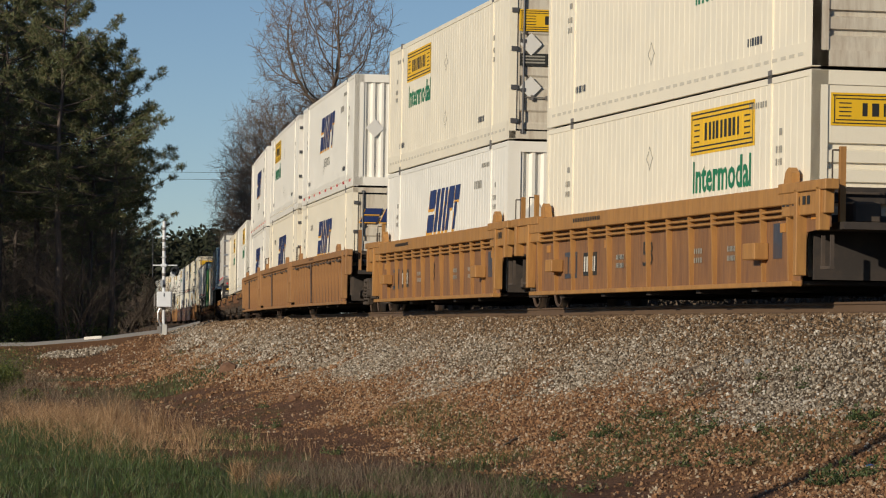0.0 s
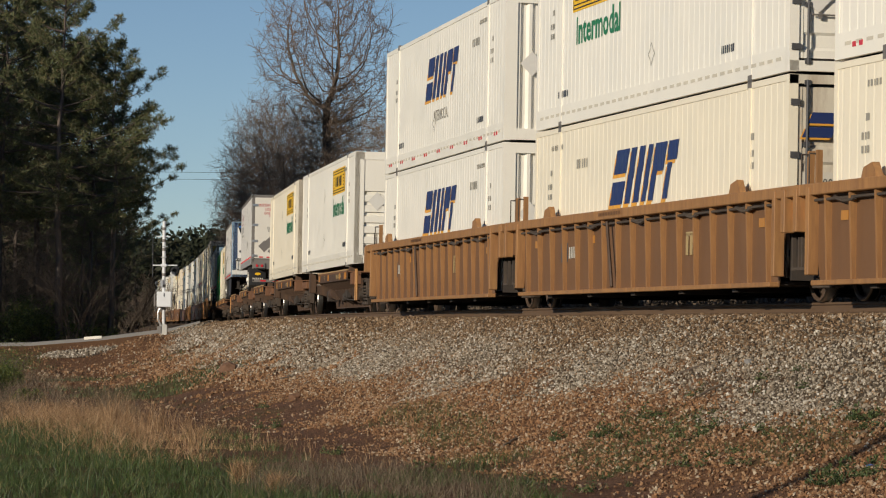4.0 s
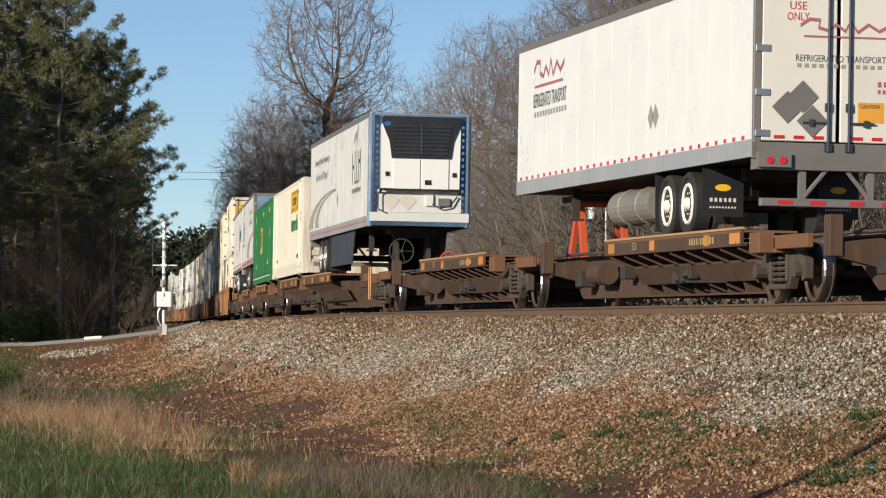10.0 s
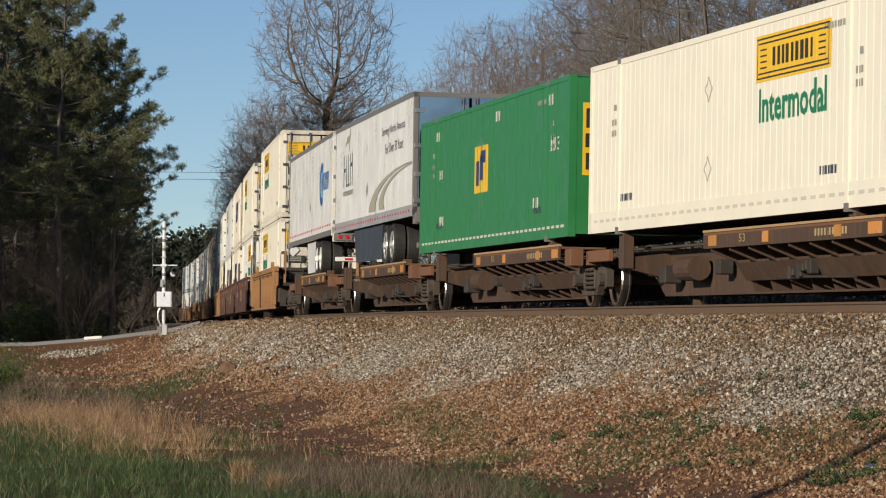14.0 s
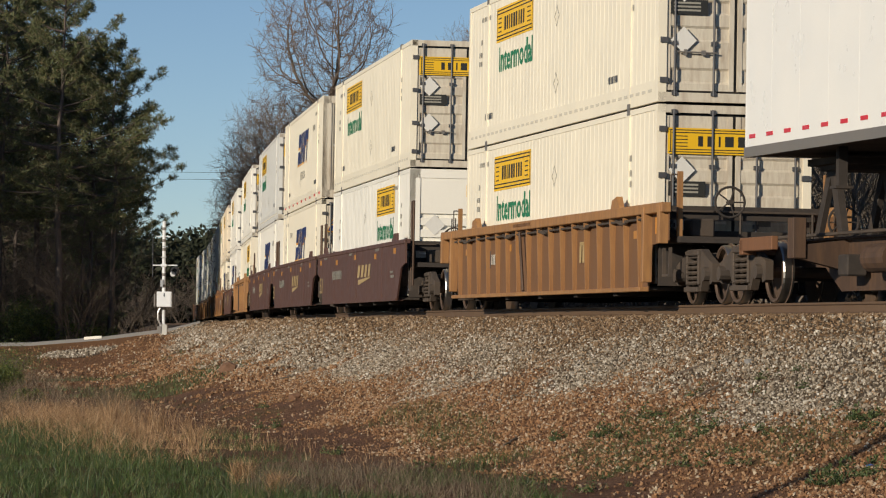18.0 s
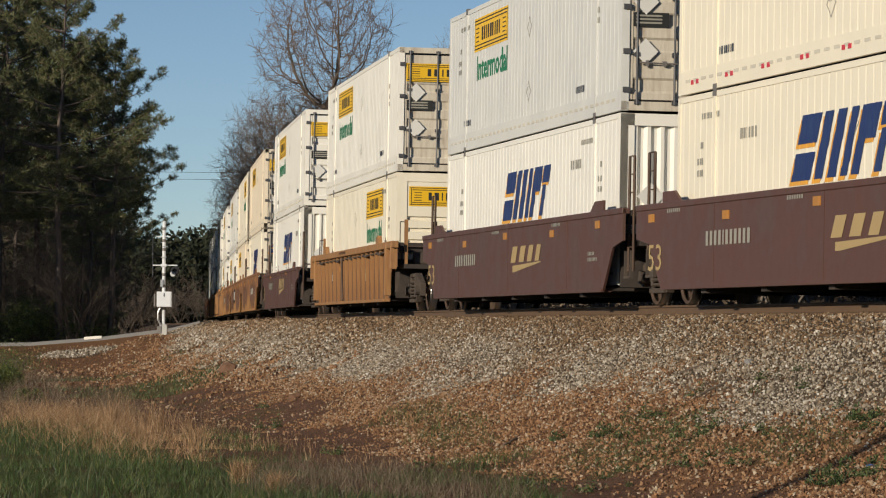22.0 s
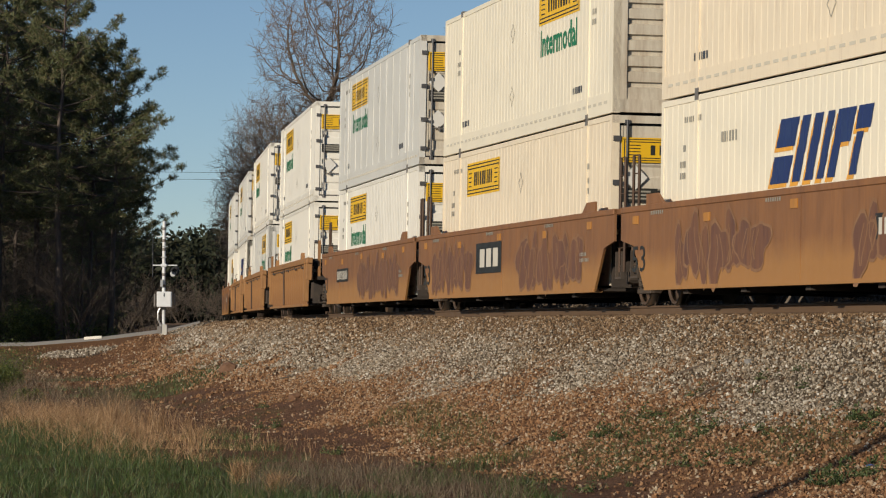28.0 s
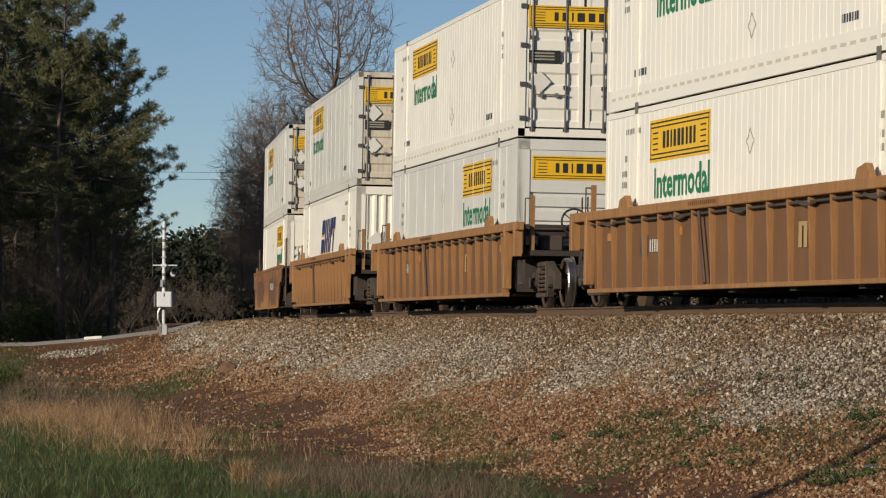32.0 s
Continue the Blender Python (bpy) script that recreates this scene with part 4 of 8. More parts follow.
# ---------------------------------------------------------------- well cars
WX = 1.56


def well_ends(w, mat, y_top, z_top, car_front, car_rear, flags):
    """What all wells share at their ends: platforms, posts, ladders, couplers."""
    for sg in (-1, 1):
        # End parts take dark steel; shade between the cars is put into the colour.
        boxes("end_platform", [(0, sg * 8.85, 1.02, 2.5, 1.3, 0.1)], M["dark"], w, "grated end platform, darkened for shade between cars")
        boxes("end_bulkhead", [(0, sg * 8.3, 0.75, 2.6, 0.1, 0.9)], M["dark"], w)
        boxes("brake_valve", [(-0.75, sg * 8.75, 1.22, 0.4, 0.5, 0.3)], M["truck"], w, bevel=0.03)
        bm = bmesh.new()
        tube(bm, (-1.25, sg * 8.5, 1.5), (1.25, sg * 8.5, 1.5), 0.02, n=6)
        for sx in (-1, 0, 1):
            tube(bm, (sx * 1.2, sg * 8.5, 1.05), (sx * 1.2, sg * 8.5, 1.5), 0.02, n=6)
        part("end_railing", bm, M["truck"], w)
        boxes("bulkhead_beam", [(0, sg * 8.35, z_top - 0.12, 2 * WX - 0.3, 0.16, 0.22)], M["dark"], w)
        boxes("centre_sill", [(0, sg * 9.0, 0.82, 0.5, 1.7, 0.3)], M["dark"], w)
        for sx in (-1, 1):
            slab_bm = bmesh.new()
            if flags:
                slab(slab_bm, [(sg * 8.0, z_top), (sg * 7.0, z_top), (sg * 7.35, z_top + 0.17), (sg * 8.0, z_top + 0.17)], "x", sx * WX - sx * 0.03 - 0.02, sx * WX - sx * 0.03 + 0.02)
                part("guide_plate", slab_bm, mat, w, "raised container guide plate")
            elif mat != M["well_yellow"]:
                slab(slab_bm, [(sg * 6.1 - 0.3, z_top), (sg * 6.1 + 0.3, z_top), (sg * 6.1 + 0.22, z_top + 0.14), (sg * 6.1 - 0.12, z_top + 0.2)], "x", sx * WX - sx * 0.1 - 0.05, sx * WX - sx * 0.1 + 0.05)
                part("guide_plate", slab_bm, mat, w, "small container guide casting")
            if flags:
                ladder_on(w, sx * 1.36, sg * 9.28, 0.55, 2.45, M["spine_brown"], 0.34, 0.026)
            else:
                bm = bmesh.new()
                slab(bm, [(sg * 9.2, 1.0), (sg * 9.29, 1.0), (sg * 9.29, 2.1), (sg * 9.2, 2.1)], "x", sx * 1.2 - 0.04, sx * 1.2 + 0.04)
                part("hand_post", bm, mat, w, "upright steel handhold post")
                grab_on(w, sx * 1.25, sg * 9.24, 1.35, 2.05, M["truck"])
            boxes("sill_step", [(sx * 1.38, sg * 9.2, 0.45, 0.06, 0.45, 0.04), (sx * 1.38, sg * 9.0, 0.66, 0.05, 0.04, 0.46), (sx * 1.38, sg * 9.4, 0.66, 0.05, 0.04, 0.46)], M["truck"], w)
    if car_front:
        coupler_on(w, -10.2, -1)
        hand_wheel_on(w, -0.45, -9.5, 1.62, r=0.24, mat="dark")
    if car_rear:
        coupler_on(w, 10.2, 1)
        ladder_on(w, -1.3, 9.45, 0.9, 1.9, M["truck"])


def well_ribbed(key):
    """Well with pressed ribs: a deep top chord, ribs, pipe and bottom angle."""
    _, colour, deep, front, rear = key
    mat = M[colour]
    zt = 1.6
    w = thing("well_car", "%s ribbed steel well car carrying stacked containers" % ("ochre-yellow" if deep else "weathered ochre"), "rail car", "well cars of the train")
    for sx in (-1, 1):
        bm = bmesh.new()
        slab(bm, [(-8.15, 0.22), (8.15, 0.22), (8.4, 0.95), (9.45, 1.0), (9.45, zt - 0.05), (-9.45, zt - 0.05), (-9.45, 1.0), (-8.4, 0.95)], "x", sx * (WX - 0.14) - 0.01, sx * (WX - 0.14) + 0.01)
        part("side_sheet", bm, M["sheet_yellow" if deep else "sheet_ochre"], w, "grimy recessed side sheet with painted-in shade")
        hchord = 0.26 if deep else 0.16
        boxes("top_chord", [(sx * (WX - 0.08), 0, zt - hchord / 2, 0.16, 16.6 if deep else 19.0, hchord)], mat, w, bevel=0.012)
        if deep:
            for sg in (-1, 1):
                boxes("end_chord", [(sx * (WX - 0.08), sg * 8.6, zt - 0.03, 0.2, 2.2, 0.14), (sx * (WX - 0.09), sg * 8.55, zt - 0.25, 0.14, 2.0, 0.34)], mat, w, bevel=0.01)
                slab_bm = bmesh.new()
                slab(slab_bm, [(sg * 7.35, zt + 0.02), (sg * 7.75, zt + 0.02), (sg * 7.75, zt + 0.2), (sg * 7.6, zt + 0.28), (sg * 7.45, zt + 0.22)], "x", sx * (WX - 0.16) - 0.06, sx * (WX - 0.16) + 0.06)
                part("corner_guide", slab_bm, mat, w)
        boxes("bottom_chord", [(sx * (WX - 0.07), 0, 0.24, 0.16, 16.3, 0.07)], mat, w, bevel=0.008)
        bm = bmesh.new()
        tube(bm, (sx * (WX - 0.06), -8.2, zt - hchord - 0.07), (sx * (WX - 0.06), 8.2, zt - hchord - 0.07), 0.022, n=6)
        part("air_pipe", bm, mat if deep else M["truck"], w)
        if deep:
            bm = bmesh.new()
            tube(bm, (sx * (WX - 0.06), -8.2, zt - hchord - 0.15), (sx * (WX - 0.06), 8.2, zt - hchord - 0.15), 0.024, n=6)
            part("air_pipe", bm, mat, w)
        bm = bmesh.new()
        slab(bm, [(sx * (WX - 0.135), 0.27), (sx * (WX - 0.075), 0.27), (sx * (WX - 0.03), zt - hchord - 0.01), (sx * (WX - 0.135), zt - hchord - 0.01)], "y", -0.032, 0.032)
        rib0 = part("rib", bm, mat, w)
        ys = np.linspace(-7.75, 7.75, 13 if deep else 17)
        rib0.location = (0, ys[0], 0)
        for y in ys[1:]:
            again(rib0, Matrix.Translation((0, y, 0)))
        for sg in (-1, 1):
            boxes("end_rib", [(sx * (WX - 0.06), sg * 8.32, 0.95, 0.16, 0.14, 1.2)], mat, w, bevel=0.01)
            boxes("end_rib", [(sx * (WX - 0.06), sg * 9.35, 1.25, 0.16, 0.16, 0.6)], mat, w, bevel=0.01)
        if sx < 0:
            for y in (-7.3, 2.9, 7.2):
                boxes("reflector", [(sx * (WX - 0.125), y, zt - hchord - 0.3, 0.012, 0.26, 0.13)], M["reflect_dusty"], w, "orange reflector")
            for y in (-8.8, 8.75):
                boxes("reflector", [(sx * (WX - 0.125), y, 1.25, 0.012, 0.34, 0.26)], M["reflect_orange"], w, "orange reflector")
            # worn panels and stencils
            if deep:
                boxes("logo_panel", [(sx * (WX - 0.127), 5.45, 0.72, 0.008, 0.9, 0.46)], M["skirt"], w, "dark square-framed block logo panel")
                part("logo_text", on_side(shapes_bm([rect(0.3 * i, 0.0, 0.2 + 0.3 * i, 0.3) for i in range(3)]), 5.06, 0.57, -1, face=WX - 0.122, wavy=False, lift=0.006), M["sheet_yellow"], w)
                boxes("number_panel", [(sx * (WX - 0.127), 4.05, 0.72, 0.008, 0.95, 0.4)], M["sign_black"], w, "black number panel with pale bars")
                part("number_text", on_side(shapes_bm(word_bars(0.8, 0.26, [1, 1, 1, 1, 1])), 3.65, 0.59, -1, face=WX - 0.122, wavy=False, lift=0.006), M["print_white"], w)
                part("lettering", on_side(text_bm("53", 0.62, 0.4), -0.15, 0.62, -1, face=WX - 0.128, wavy=False, lift=0.006), M["sign_black"], w, "stencilled 53")
                boxes("data_plate", [(sx * (WX - 0.127), -7.05, 0.86, 0.008, 0.42, 0.5)], M["skirt"], w, "blue-grey data plate")
                for y, wd in ((-3.1, 0.7), (1.7, 0.5), (-4.9, 0.4)):
                    part("stencil_text", on_side(shapes_bm(word_bars(wd, 0.08, [1] * 6) + [[(u, v + 0.14) for u, v in p] for p in word_bars(wd, 0.08, [1] * 6)]), y, 0.62, -1, face=WX - 0.122, wavy=False, lift=0.006), M["print_grey"], w)
                part("stencil_text", on_side(shapes_bm(word_bars(1.9, 0.07, [1] * 16)), 2.9, zt - 0.15, -1, face=WX + 0.002, wavy=False), M["sign_black"], w)
                part("stencil_text", on_side(shapes_bm(word_bars(1.3, 0.12, [1, 1, 0.01, 1, 1, 0.01, 1, 1])), -8.9, zt - 0.28, -1, face=WX - 0.016, wavy=False), M["sign_black"], w)
            else:
                boxes("data_plate", [(sx * (WX - 0.127), 5.0, 0.95, 0.008, 0.5, 0.34)], M["skirt"], w, "blue-grey data plate")
                part("number_text", on_side(shapes_bm(word_bars(0.62, 0.2, [1, 1, 1, 1, 1])), 4.0, 0.84, -1, face=WX - 0.122, wavy=False, lift=0.008), M["print_white"], w)
                part("stencil_text", on_side(shapes_bm(word_bars(1.5, 0.06, [1] * 14)), 0.5, zt - 0.1, -1, face=WX + 0.002, wavy=False), M["sheet_ochre"], w)
                part("stencil_text", on_side(shapes_bm([rect(0, 0, 0.16, 0.34), rect(0.24, 0, 0.4, 0.34), rect(0.0, 0.3, 0.4, 0.36)]), -3.6, 0.75, -1, face=WX - 0.122, wavy=False, lift=0.008), M["print_tan"], w)
                bm = bmesh.new()
                tube(bm, (sx * (WX - 0.02), 1.1, 0.3), (sx * (WX - 0.02), 1.5, 1.4), 0.03, n=6)
                part("brake_lever", bm, M["spine_brown"], w)
                for y in (-7.0, -4.1, -0.9, 2.4, 6.6):
                    bm = bmesh.new()
                    for k in range(5):
                        tube(bm, (sx * (WX - 0.05), y + 0.16 * k, 1.36 - 0.035 * math.sin(k * 0.8)), (sx * (WX - 0.05), y + 0.16 * (k + 1), 1.36 - 0.035 * math.sin((k + 1) * 0.8)), 0.028, n=6)
                    part("pipe_clamp", bm, M["truck"], w)
            if deep:
                boxes("tool_box", [(sx * (WX - 0.02), 6.3, 0.72, 0.22, 0.5, 0.22)], mat, w, bevel=0.015)
                boxes("tool_box", [(sx * (WX - 0.02), -6.3, 0.72, 0.22, 0.6, 0.24)], mat, w, bevel=0.015)
    boxes("floor", [(0, 0, 0.26, 2 * WX - 0.3, 16.2, 0.05)], M["dark"], w)
    for y in (-6, -3, 0, 3, 6):
        boxes("cross_bearer", [(0, y, 0.2, 2 * WX - 0.2, 0.25, 0.1)], M["dark"], w)
    well_ends(w, mat, 9.5, zt, front, rear, False)
    return w


def well_smooth(key):
    """Well with a flat side sheet and slanted ends."""
    _, colour, style, front, rear = key
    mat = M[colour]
    zt = 1.4 if colour == "well_maroon" and front and rear else 1.59
    tone = {"well_maroon": "maroon-brown", "well_brown": "rust-brown graffiti-covered"}[colour]
    w = thing("well_car", "%s smooth-sided steel well car carrying stacked containers" % tone, "rail car", "well cars of the train")
    for sx in (-1, 1):
        bm = bmesh.new()
        slab(bm, [(-8.05, 0.24), (8.05, 0.24), (8.75, 0.95), (9.5, 1.05), (9.5, zt - 0.02), (8.7, zt), (-8.7, zt), (-9.5, zt - 0.02), (-9.5, 1.05), (-8.75, 0.95)],
             "x", sx * (WX - 0.03) - 0.02, sx * (WX - 0.03) + 0.02)
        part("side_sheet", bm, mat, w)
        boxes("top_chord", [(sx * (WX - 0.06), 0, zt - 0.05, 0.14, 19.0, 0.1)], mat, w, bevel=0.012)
        boxes("bottom_chord", [(sx * (WX - 0.08), 0, 0.25, 0.18, 16.0, 0.06)], mat, w)
        for y in (-5.2, 0.1, 5.2):
            boxes("panel_seam", [(sx * (WX - 0.006), y, 0.95, 0.008, 0.03, 1.3)], mat, w)
        if sx < 0:
            for y, z in ((-7.6, 1.36), (-3.9, 1.3), (0.4, 1.36), (4.6, 1.3), (8.6, 1.36)):
                boxes("reflector", [(sx * (WX - 0.004), y, z, 0.012, 0.32, 0.13)], M["reflect_dusty"], w, "orange reflector")
            sm = "print_white" if colour == "well_maroon" else "sign_black"
            part("lettering", on_side(text_bm("53", 0.75, 0.42), 8.0, 0.52, -1, face=WX - 0.008, wavy=False, lift=0.006), M["print_tan" if colour == "well_maroon" else "sign_black"], w, "stencilled 53")
            if colour == "well_maroon":
                part("logo", on_side(shapes_bm(word_bars(2.6, 0.3, [1, 1, 0.9, 0.8], 0.2)), -3.0, 0.84, -1, face=WX - 0.008, wavy=False, lift=0.006), M["print_tan"], w, "tan slanted block logo")
                part("logo_stripe", on_side(shapes_bm([[(0, 0), (0.2, 0), (2.6, 0.15), (2.6, 0.17), (0, 0.12)]]), -3.0, 0.66, -1, face=WX - 0.008, wavy=False, lift=0.006), M["print_tan"], w)
                part("number_text", on_side(shapes_bm(word_bars(2.2, 0.22, [1, 1, 1, 1, 0.5, 1, 1, 1, 1, 1, 1])), 3.4, 0.86, -1, face=WX - 0.008, wavy=False, lift=0.006), M["print_grey"], w)
            else:
                if style != "c":
                    part("number_plate", on_side(shapes_bm([rect(0, 0, 2.6, 0.34)]), 3.2 if style == "b" else -5.6, 0.78, -1, face=WX - 0.008, wavy=False, lift=0.006), M["sign_black"], w, "black number panel with pale bars")
                    part("number_text", on_side(shapes_bm(word_bars(2.3, 0.22, [1, 1, 1, 1, 0.5, 1, 1, 1, 1, 1, 1])), 3.35 if style == "b" else -5.45, 0.84, -1, face=WX - 0.008, wavy=False, lift=0.012), M["print_white"], w)
                if style == "c":
                    part("logo", on_side(shapes_bm([rect(0, 0, 2.6, 0.6)]), 0.1, 0.68, -1, face=WX - 0.008, wavy=False, lift=0.012), M["sign_black"], w, "dark square-cornered logo panel with pale blocks")
                    marks = [rect(0.3 + 0.68 * i, 0.12, 0.8 + 0.68 * i, 0.48) for i in range(3)]
                    part("logo_text", on_side(shapes_bm(marks), 0.42, 0.68, -1, face=WX - 0.008, wavy=False, lift=0.015), M["print_white"], w)
                # sprayed puffed letters: dark fill, pale outline
                rs = random.Random(len(style) + ord(style[0]))
                for lo, hi in {"a": ((-6.8, -2.0), (2.0, 6.2)), "b": ((-6.6, 0.8),), "c": ((-6.8, -1.2), (3.6, 7.4))}[style]:
                    y, k = lo, 0
                    while y < hi:
                        wd, ht, zc, lean = rs.uniform(0.34, 0.6), rs.uniform(0.36, 0.52), rs.uniform(0.72, 0.9), rs.uniform(-0.3, 0.3)
                        ring = []
                        for j in range(22):
                            an = 2 * math.pi * j / 22
                            q = 1 + 0.22 * math.sin(3 * an + 1.7 * k) + 0.12 * math.sin(5 * an + k)
                            ring.append((wd * q * math.cos(an) + lean * math.sin(an) * ht, ht * q * math.sin(an)))
                        for grow_by, col, out, nm in ((1.0, "tag_outline", 0.0004, "graffiti_outline"), (0.88, "tag_fill", 0.0016, "graffiti")):
                            bm = bmesh.new()
                            bm.faces.new([bm.verts.new((-(WX - 0.008) - 0.004 - out - 0.0025 * (k % 2), y + u * grow_by, zc + v * grow_by)) for u, v in ring])
                            part(nm, bm, M[col], w, "faded sprayed graffiti letter" if nm == "graffiti" else "pale sprayed outline")
                        bm = bmesh.new()
                        for m in range(2):
                            o = rs.uniform(-0.2, 0.2)
                            pts = [(y + o + 0.12 * math.sin(3 * f + k + m), zc - ht * 0.6 + ht * 1.2 * f) for f in np.linspace(0, 1, 8)]
                            for p, q in zip(pts, pts[1:]):
                                bm.faces.new([bm.verts.new((-(WX - 0.008) - 0.0085 - 0.0006 * m, e[0] + h, e[1])) for e, h in ((p, -0.02), (p, 0.02), (q, 0.02), (q, -0.02))])
                        part("graffiti_line", bm, M["tag_outline"], w)
                        y, k = y + wd * rs.uniform(1.1, 1.5), k + 1
            for y in (7.0, 1.0, -4.6, -7.6):
                part("stencil_text", on_side(shapes_bm(word_bars(0.7, 0.06, [1] * 7) + [[(u, v + 0.1) for u, v in p] for p in word_bars(0.5, 0.06, [1] * 5)]), y, 1.42 if y != -7.6 else 0.75, -1, face=WX - 0.008, wavy=False, lift=0.006), M["print_grey"], w)
    boxes("floor", [(0, 0, 0.27, 2 * WX - 0.2, 16.0, 0.05)], M["dark"], w)
    for y in (-6, -3, 0, 3, 6):
        boxes("cross_bearer", [(0, y, 0.2, 2 * WX - 0.2, 0.25, 0.1)], M["dark"], w)
    well_ends(w, mat, 9.5, zt, front, rear, True)
    return w
# ---------------------------------------------------------------- spine car units
def spine_unit(key):
    """One platform of a spine car: deep centre sill, wheel decks on brackets, container pedestals."""
    _, deck_at, front, rear = key
    u = thing("spine_car", "dusty brown skeletal spine car platform with raised wheel decks", "rail car", "spine car platforms of the train")
    bm = bmesh.new()
    for sx in (-1, 1):
        slab(bm, [(-6.3, 0.17), (6.3, 0.17), (7.0, 0.52), (8.9, 0.58), (8.9, 0.92), (-8.9, 0.92), (-8.9, 0.58), (-7.0, 0.52)], "x", sx * 0.36 - 0.012, sx * 0.36 + 0.012)
    box(bm, 0, 0, 0.93, 0.9, 17.8, 0.03)
    part("centre_sill", bm, M["spine_brown"], u, "deep fish-bellied centre sill")
    sg = -1 if deck_at == "front" else 1
    y0, y1 = (-8.2, 0.2) if sg < 0 else (-0.2, 8.0)
    ym, yl = (y0 + y1) / 2, y1 - y0
    for sx in (-1, 1):
        dk = boxes("wheel_deck", [(sx * 1.05, ym, 1.04, 0.86, yl, 0.04)], M["spine_rust"], u, "rusty steel wheel deck", bevel=0.006)
        boxes("deck_edge", [(sx * 1.46, ym, 0.94, 0.035, yl, 0.23), (sx * 1.43, ym, 0.835, 0.09, yl, 0.02), (sx * 1.43, ym, 1.06, 0.09, yl, 0.02)], M["spine_brown"], u, "channel edge beam")
        boxes("deck_lip", [(sx * 1.46, ym, 1.085, 0.06, yl, 0.035)], M["lip_tan"], u, "worn tan deck lip")
        bm = bmesh.new()
        slab(bm, [(sx * 0.37, 0.18), (sx * 0.74, 0.18), (sx * 0.8, 0.36), (sx * 1.03, 0.62), (sx * 1.44, 0.78), (sx * 1.44, 0.86), (sx * 0.37, 0.9)], "y", -0.02, 0.02)
        g0 = part("bracket", bm, M["spine_brown"], u, "welded bracket plate")
        bm = bmesh.new()
        slab(bm, [(sx * 0.8, 0.37), (sx * 0.83, 0.35), (sx * 1.02, 0.62), (sx * 1.02, 0.66), (sx * 0.99, 0.66)], "y", y0 + 0.15, y1 - 0.15)
        part("stringer", bm, M["spine_brown"], u, "sloping stringer plate under the deck")
        boxes("bottom_flange", [(sx * 0.56, ym - 0.3 * sg, 0.165, 0.4, min(yl, 7.4), 0.03)], M["spine_brown"], u)
        ys = np.linspace(y0 + 0.3, y1 - 0.3, 9)
        g0.location = (0, ys[0], 0)
        for y in ys[1:]:
            again(g0, Matrix.Translation((0, y, 0)))
        for y, ww, mm in ((y0 + 0.35, 0.55, "reflect_orange"), (y0 + 1.9, 0.3, "reflect_dusty"), (ym + 1.0, 0.3, "reflect_orange"), (y1 - 0.5, 0.42, "reflect_dusty")):
            boxes("reflector", [(sx * 1.482, y, 0.94, 0.008, ww, 0.16)], M[mm], u, "dusty orange reflector")
        if sx < 0:
            part("number_text", on_side(shapes_bm(word_bars(1.4, 0.1, [0.5, 0.5, 0.5, 0.5, 0.1, 0.5, 0.5, 0.5, 0.5, 0.5, 0.5])), ym - 2.7, 0.89, -1, face=1.479, wavy=False, lift=0.004), M["print_tan"], u)
            part("lettering", on_side(text_bm("53", 0.3, 0.12), ym + 2.0, 0.89, -1, face=1.479, wavy=False, lift=0.004), M["print_tan"], u)
    # pedestals under the forty-foot posts
    for k in (-1, 1):
        for sx in (-1, 1):
            on_deck = (k == sg)
            z0 = 1.06 if on_deck else 0.62
            bm = bmesh.new()
            box(bm, sx * 1.12, k * POST, (z0 + 1.2) / 2, 0.2, 0.26, 1.2 - z0, None, 0.012)
            if not on_deck:
                slab(bm, [(sx * 0.37, 0.45), (sx * 1.2, 0.64), (sx * 1.2, 0.8), (sx * 0.37, 0.9)], "y", k * POST - 0.1, k * POST + 0.1)
            part("pedestal", bm, M["spine_brown"], u, "container pedestal post")
    # end beams of the open half, side pipe, air tank, hitch
    k = -sg
    for sx in (-1, 1):
        boxes("end_beam", [(sx * 0.8, k * 8.3, 0.82, 0.9, 0.16, 0.22), (sx * 1.2, k * 7.6, 0.86, 0.1, 1.5, 0.2)], M["spine_rust"], u, bevel=0.01)
        boxes("end_beam", [(sx * 1.27, -k * 8.55, 0.86, 0.24, 0.5, 0.3)], M["spine_rust"], u, bevel=0.01)
    bm = bmesh.new()
    tube(bm, (-0.62, k * 3.4, 0.6), (-0.62, k * 4.3, 0.6), 0.2, n=16)
    part("air_tank", bm, M["spine_brown"], u, "rounded air reservoir tank")
    bm = bmesh.new()
    tube(bm, (-0.62, -8.5, 0.98), (-0.62, 8.5, 0.98), 0.028, n=6)
    part("brake_pipe", bm, M["truck"], u)
    bm = bmesh.new()
    rg = random.Random(int(deck_at == "front") + 4)
    for i in range(7):
        yy = ym + 0.3 + 0.16 * i
        box(bm, -0.95 - 0.05 * rg.random(), yy, 0.42 + 0.12 * rg.random(), 0.14, 0.1 + 0.1 * rg.random(), 0.1 + 0.12 * rg.random(), None, 0.015)
        tube(bm, (-0.95, yy, 0.44), (-0.4, yy + 0.1, 0.62), 0.018, n=5)
    tube(bm, (-0.98, ym - 1.6, 0.34), (-0.98, ym + 2.0, 0.38), 0.02, n=6)
    part("brake_rigging", bm, M["dark"], u, "dark cluster of brake levers and valves")
    boxes("valve_box", [(-0.6, k * 5.2, 0.52, 0.3, 0.4, 0.3)], M["dark"], u, bevel=0.02)
    boxes("valve_box", [(-0.55, k * 2.2, 0.6, 0.24, 0.3, 0.24)], M["dark"], u, bevel=0.02)
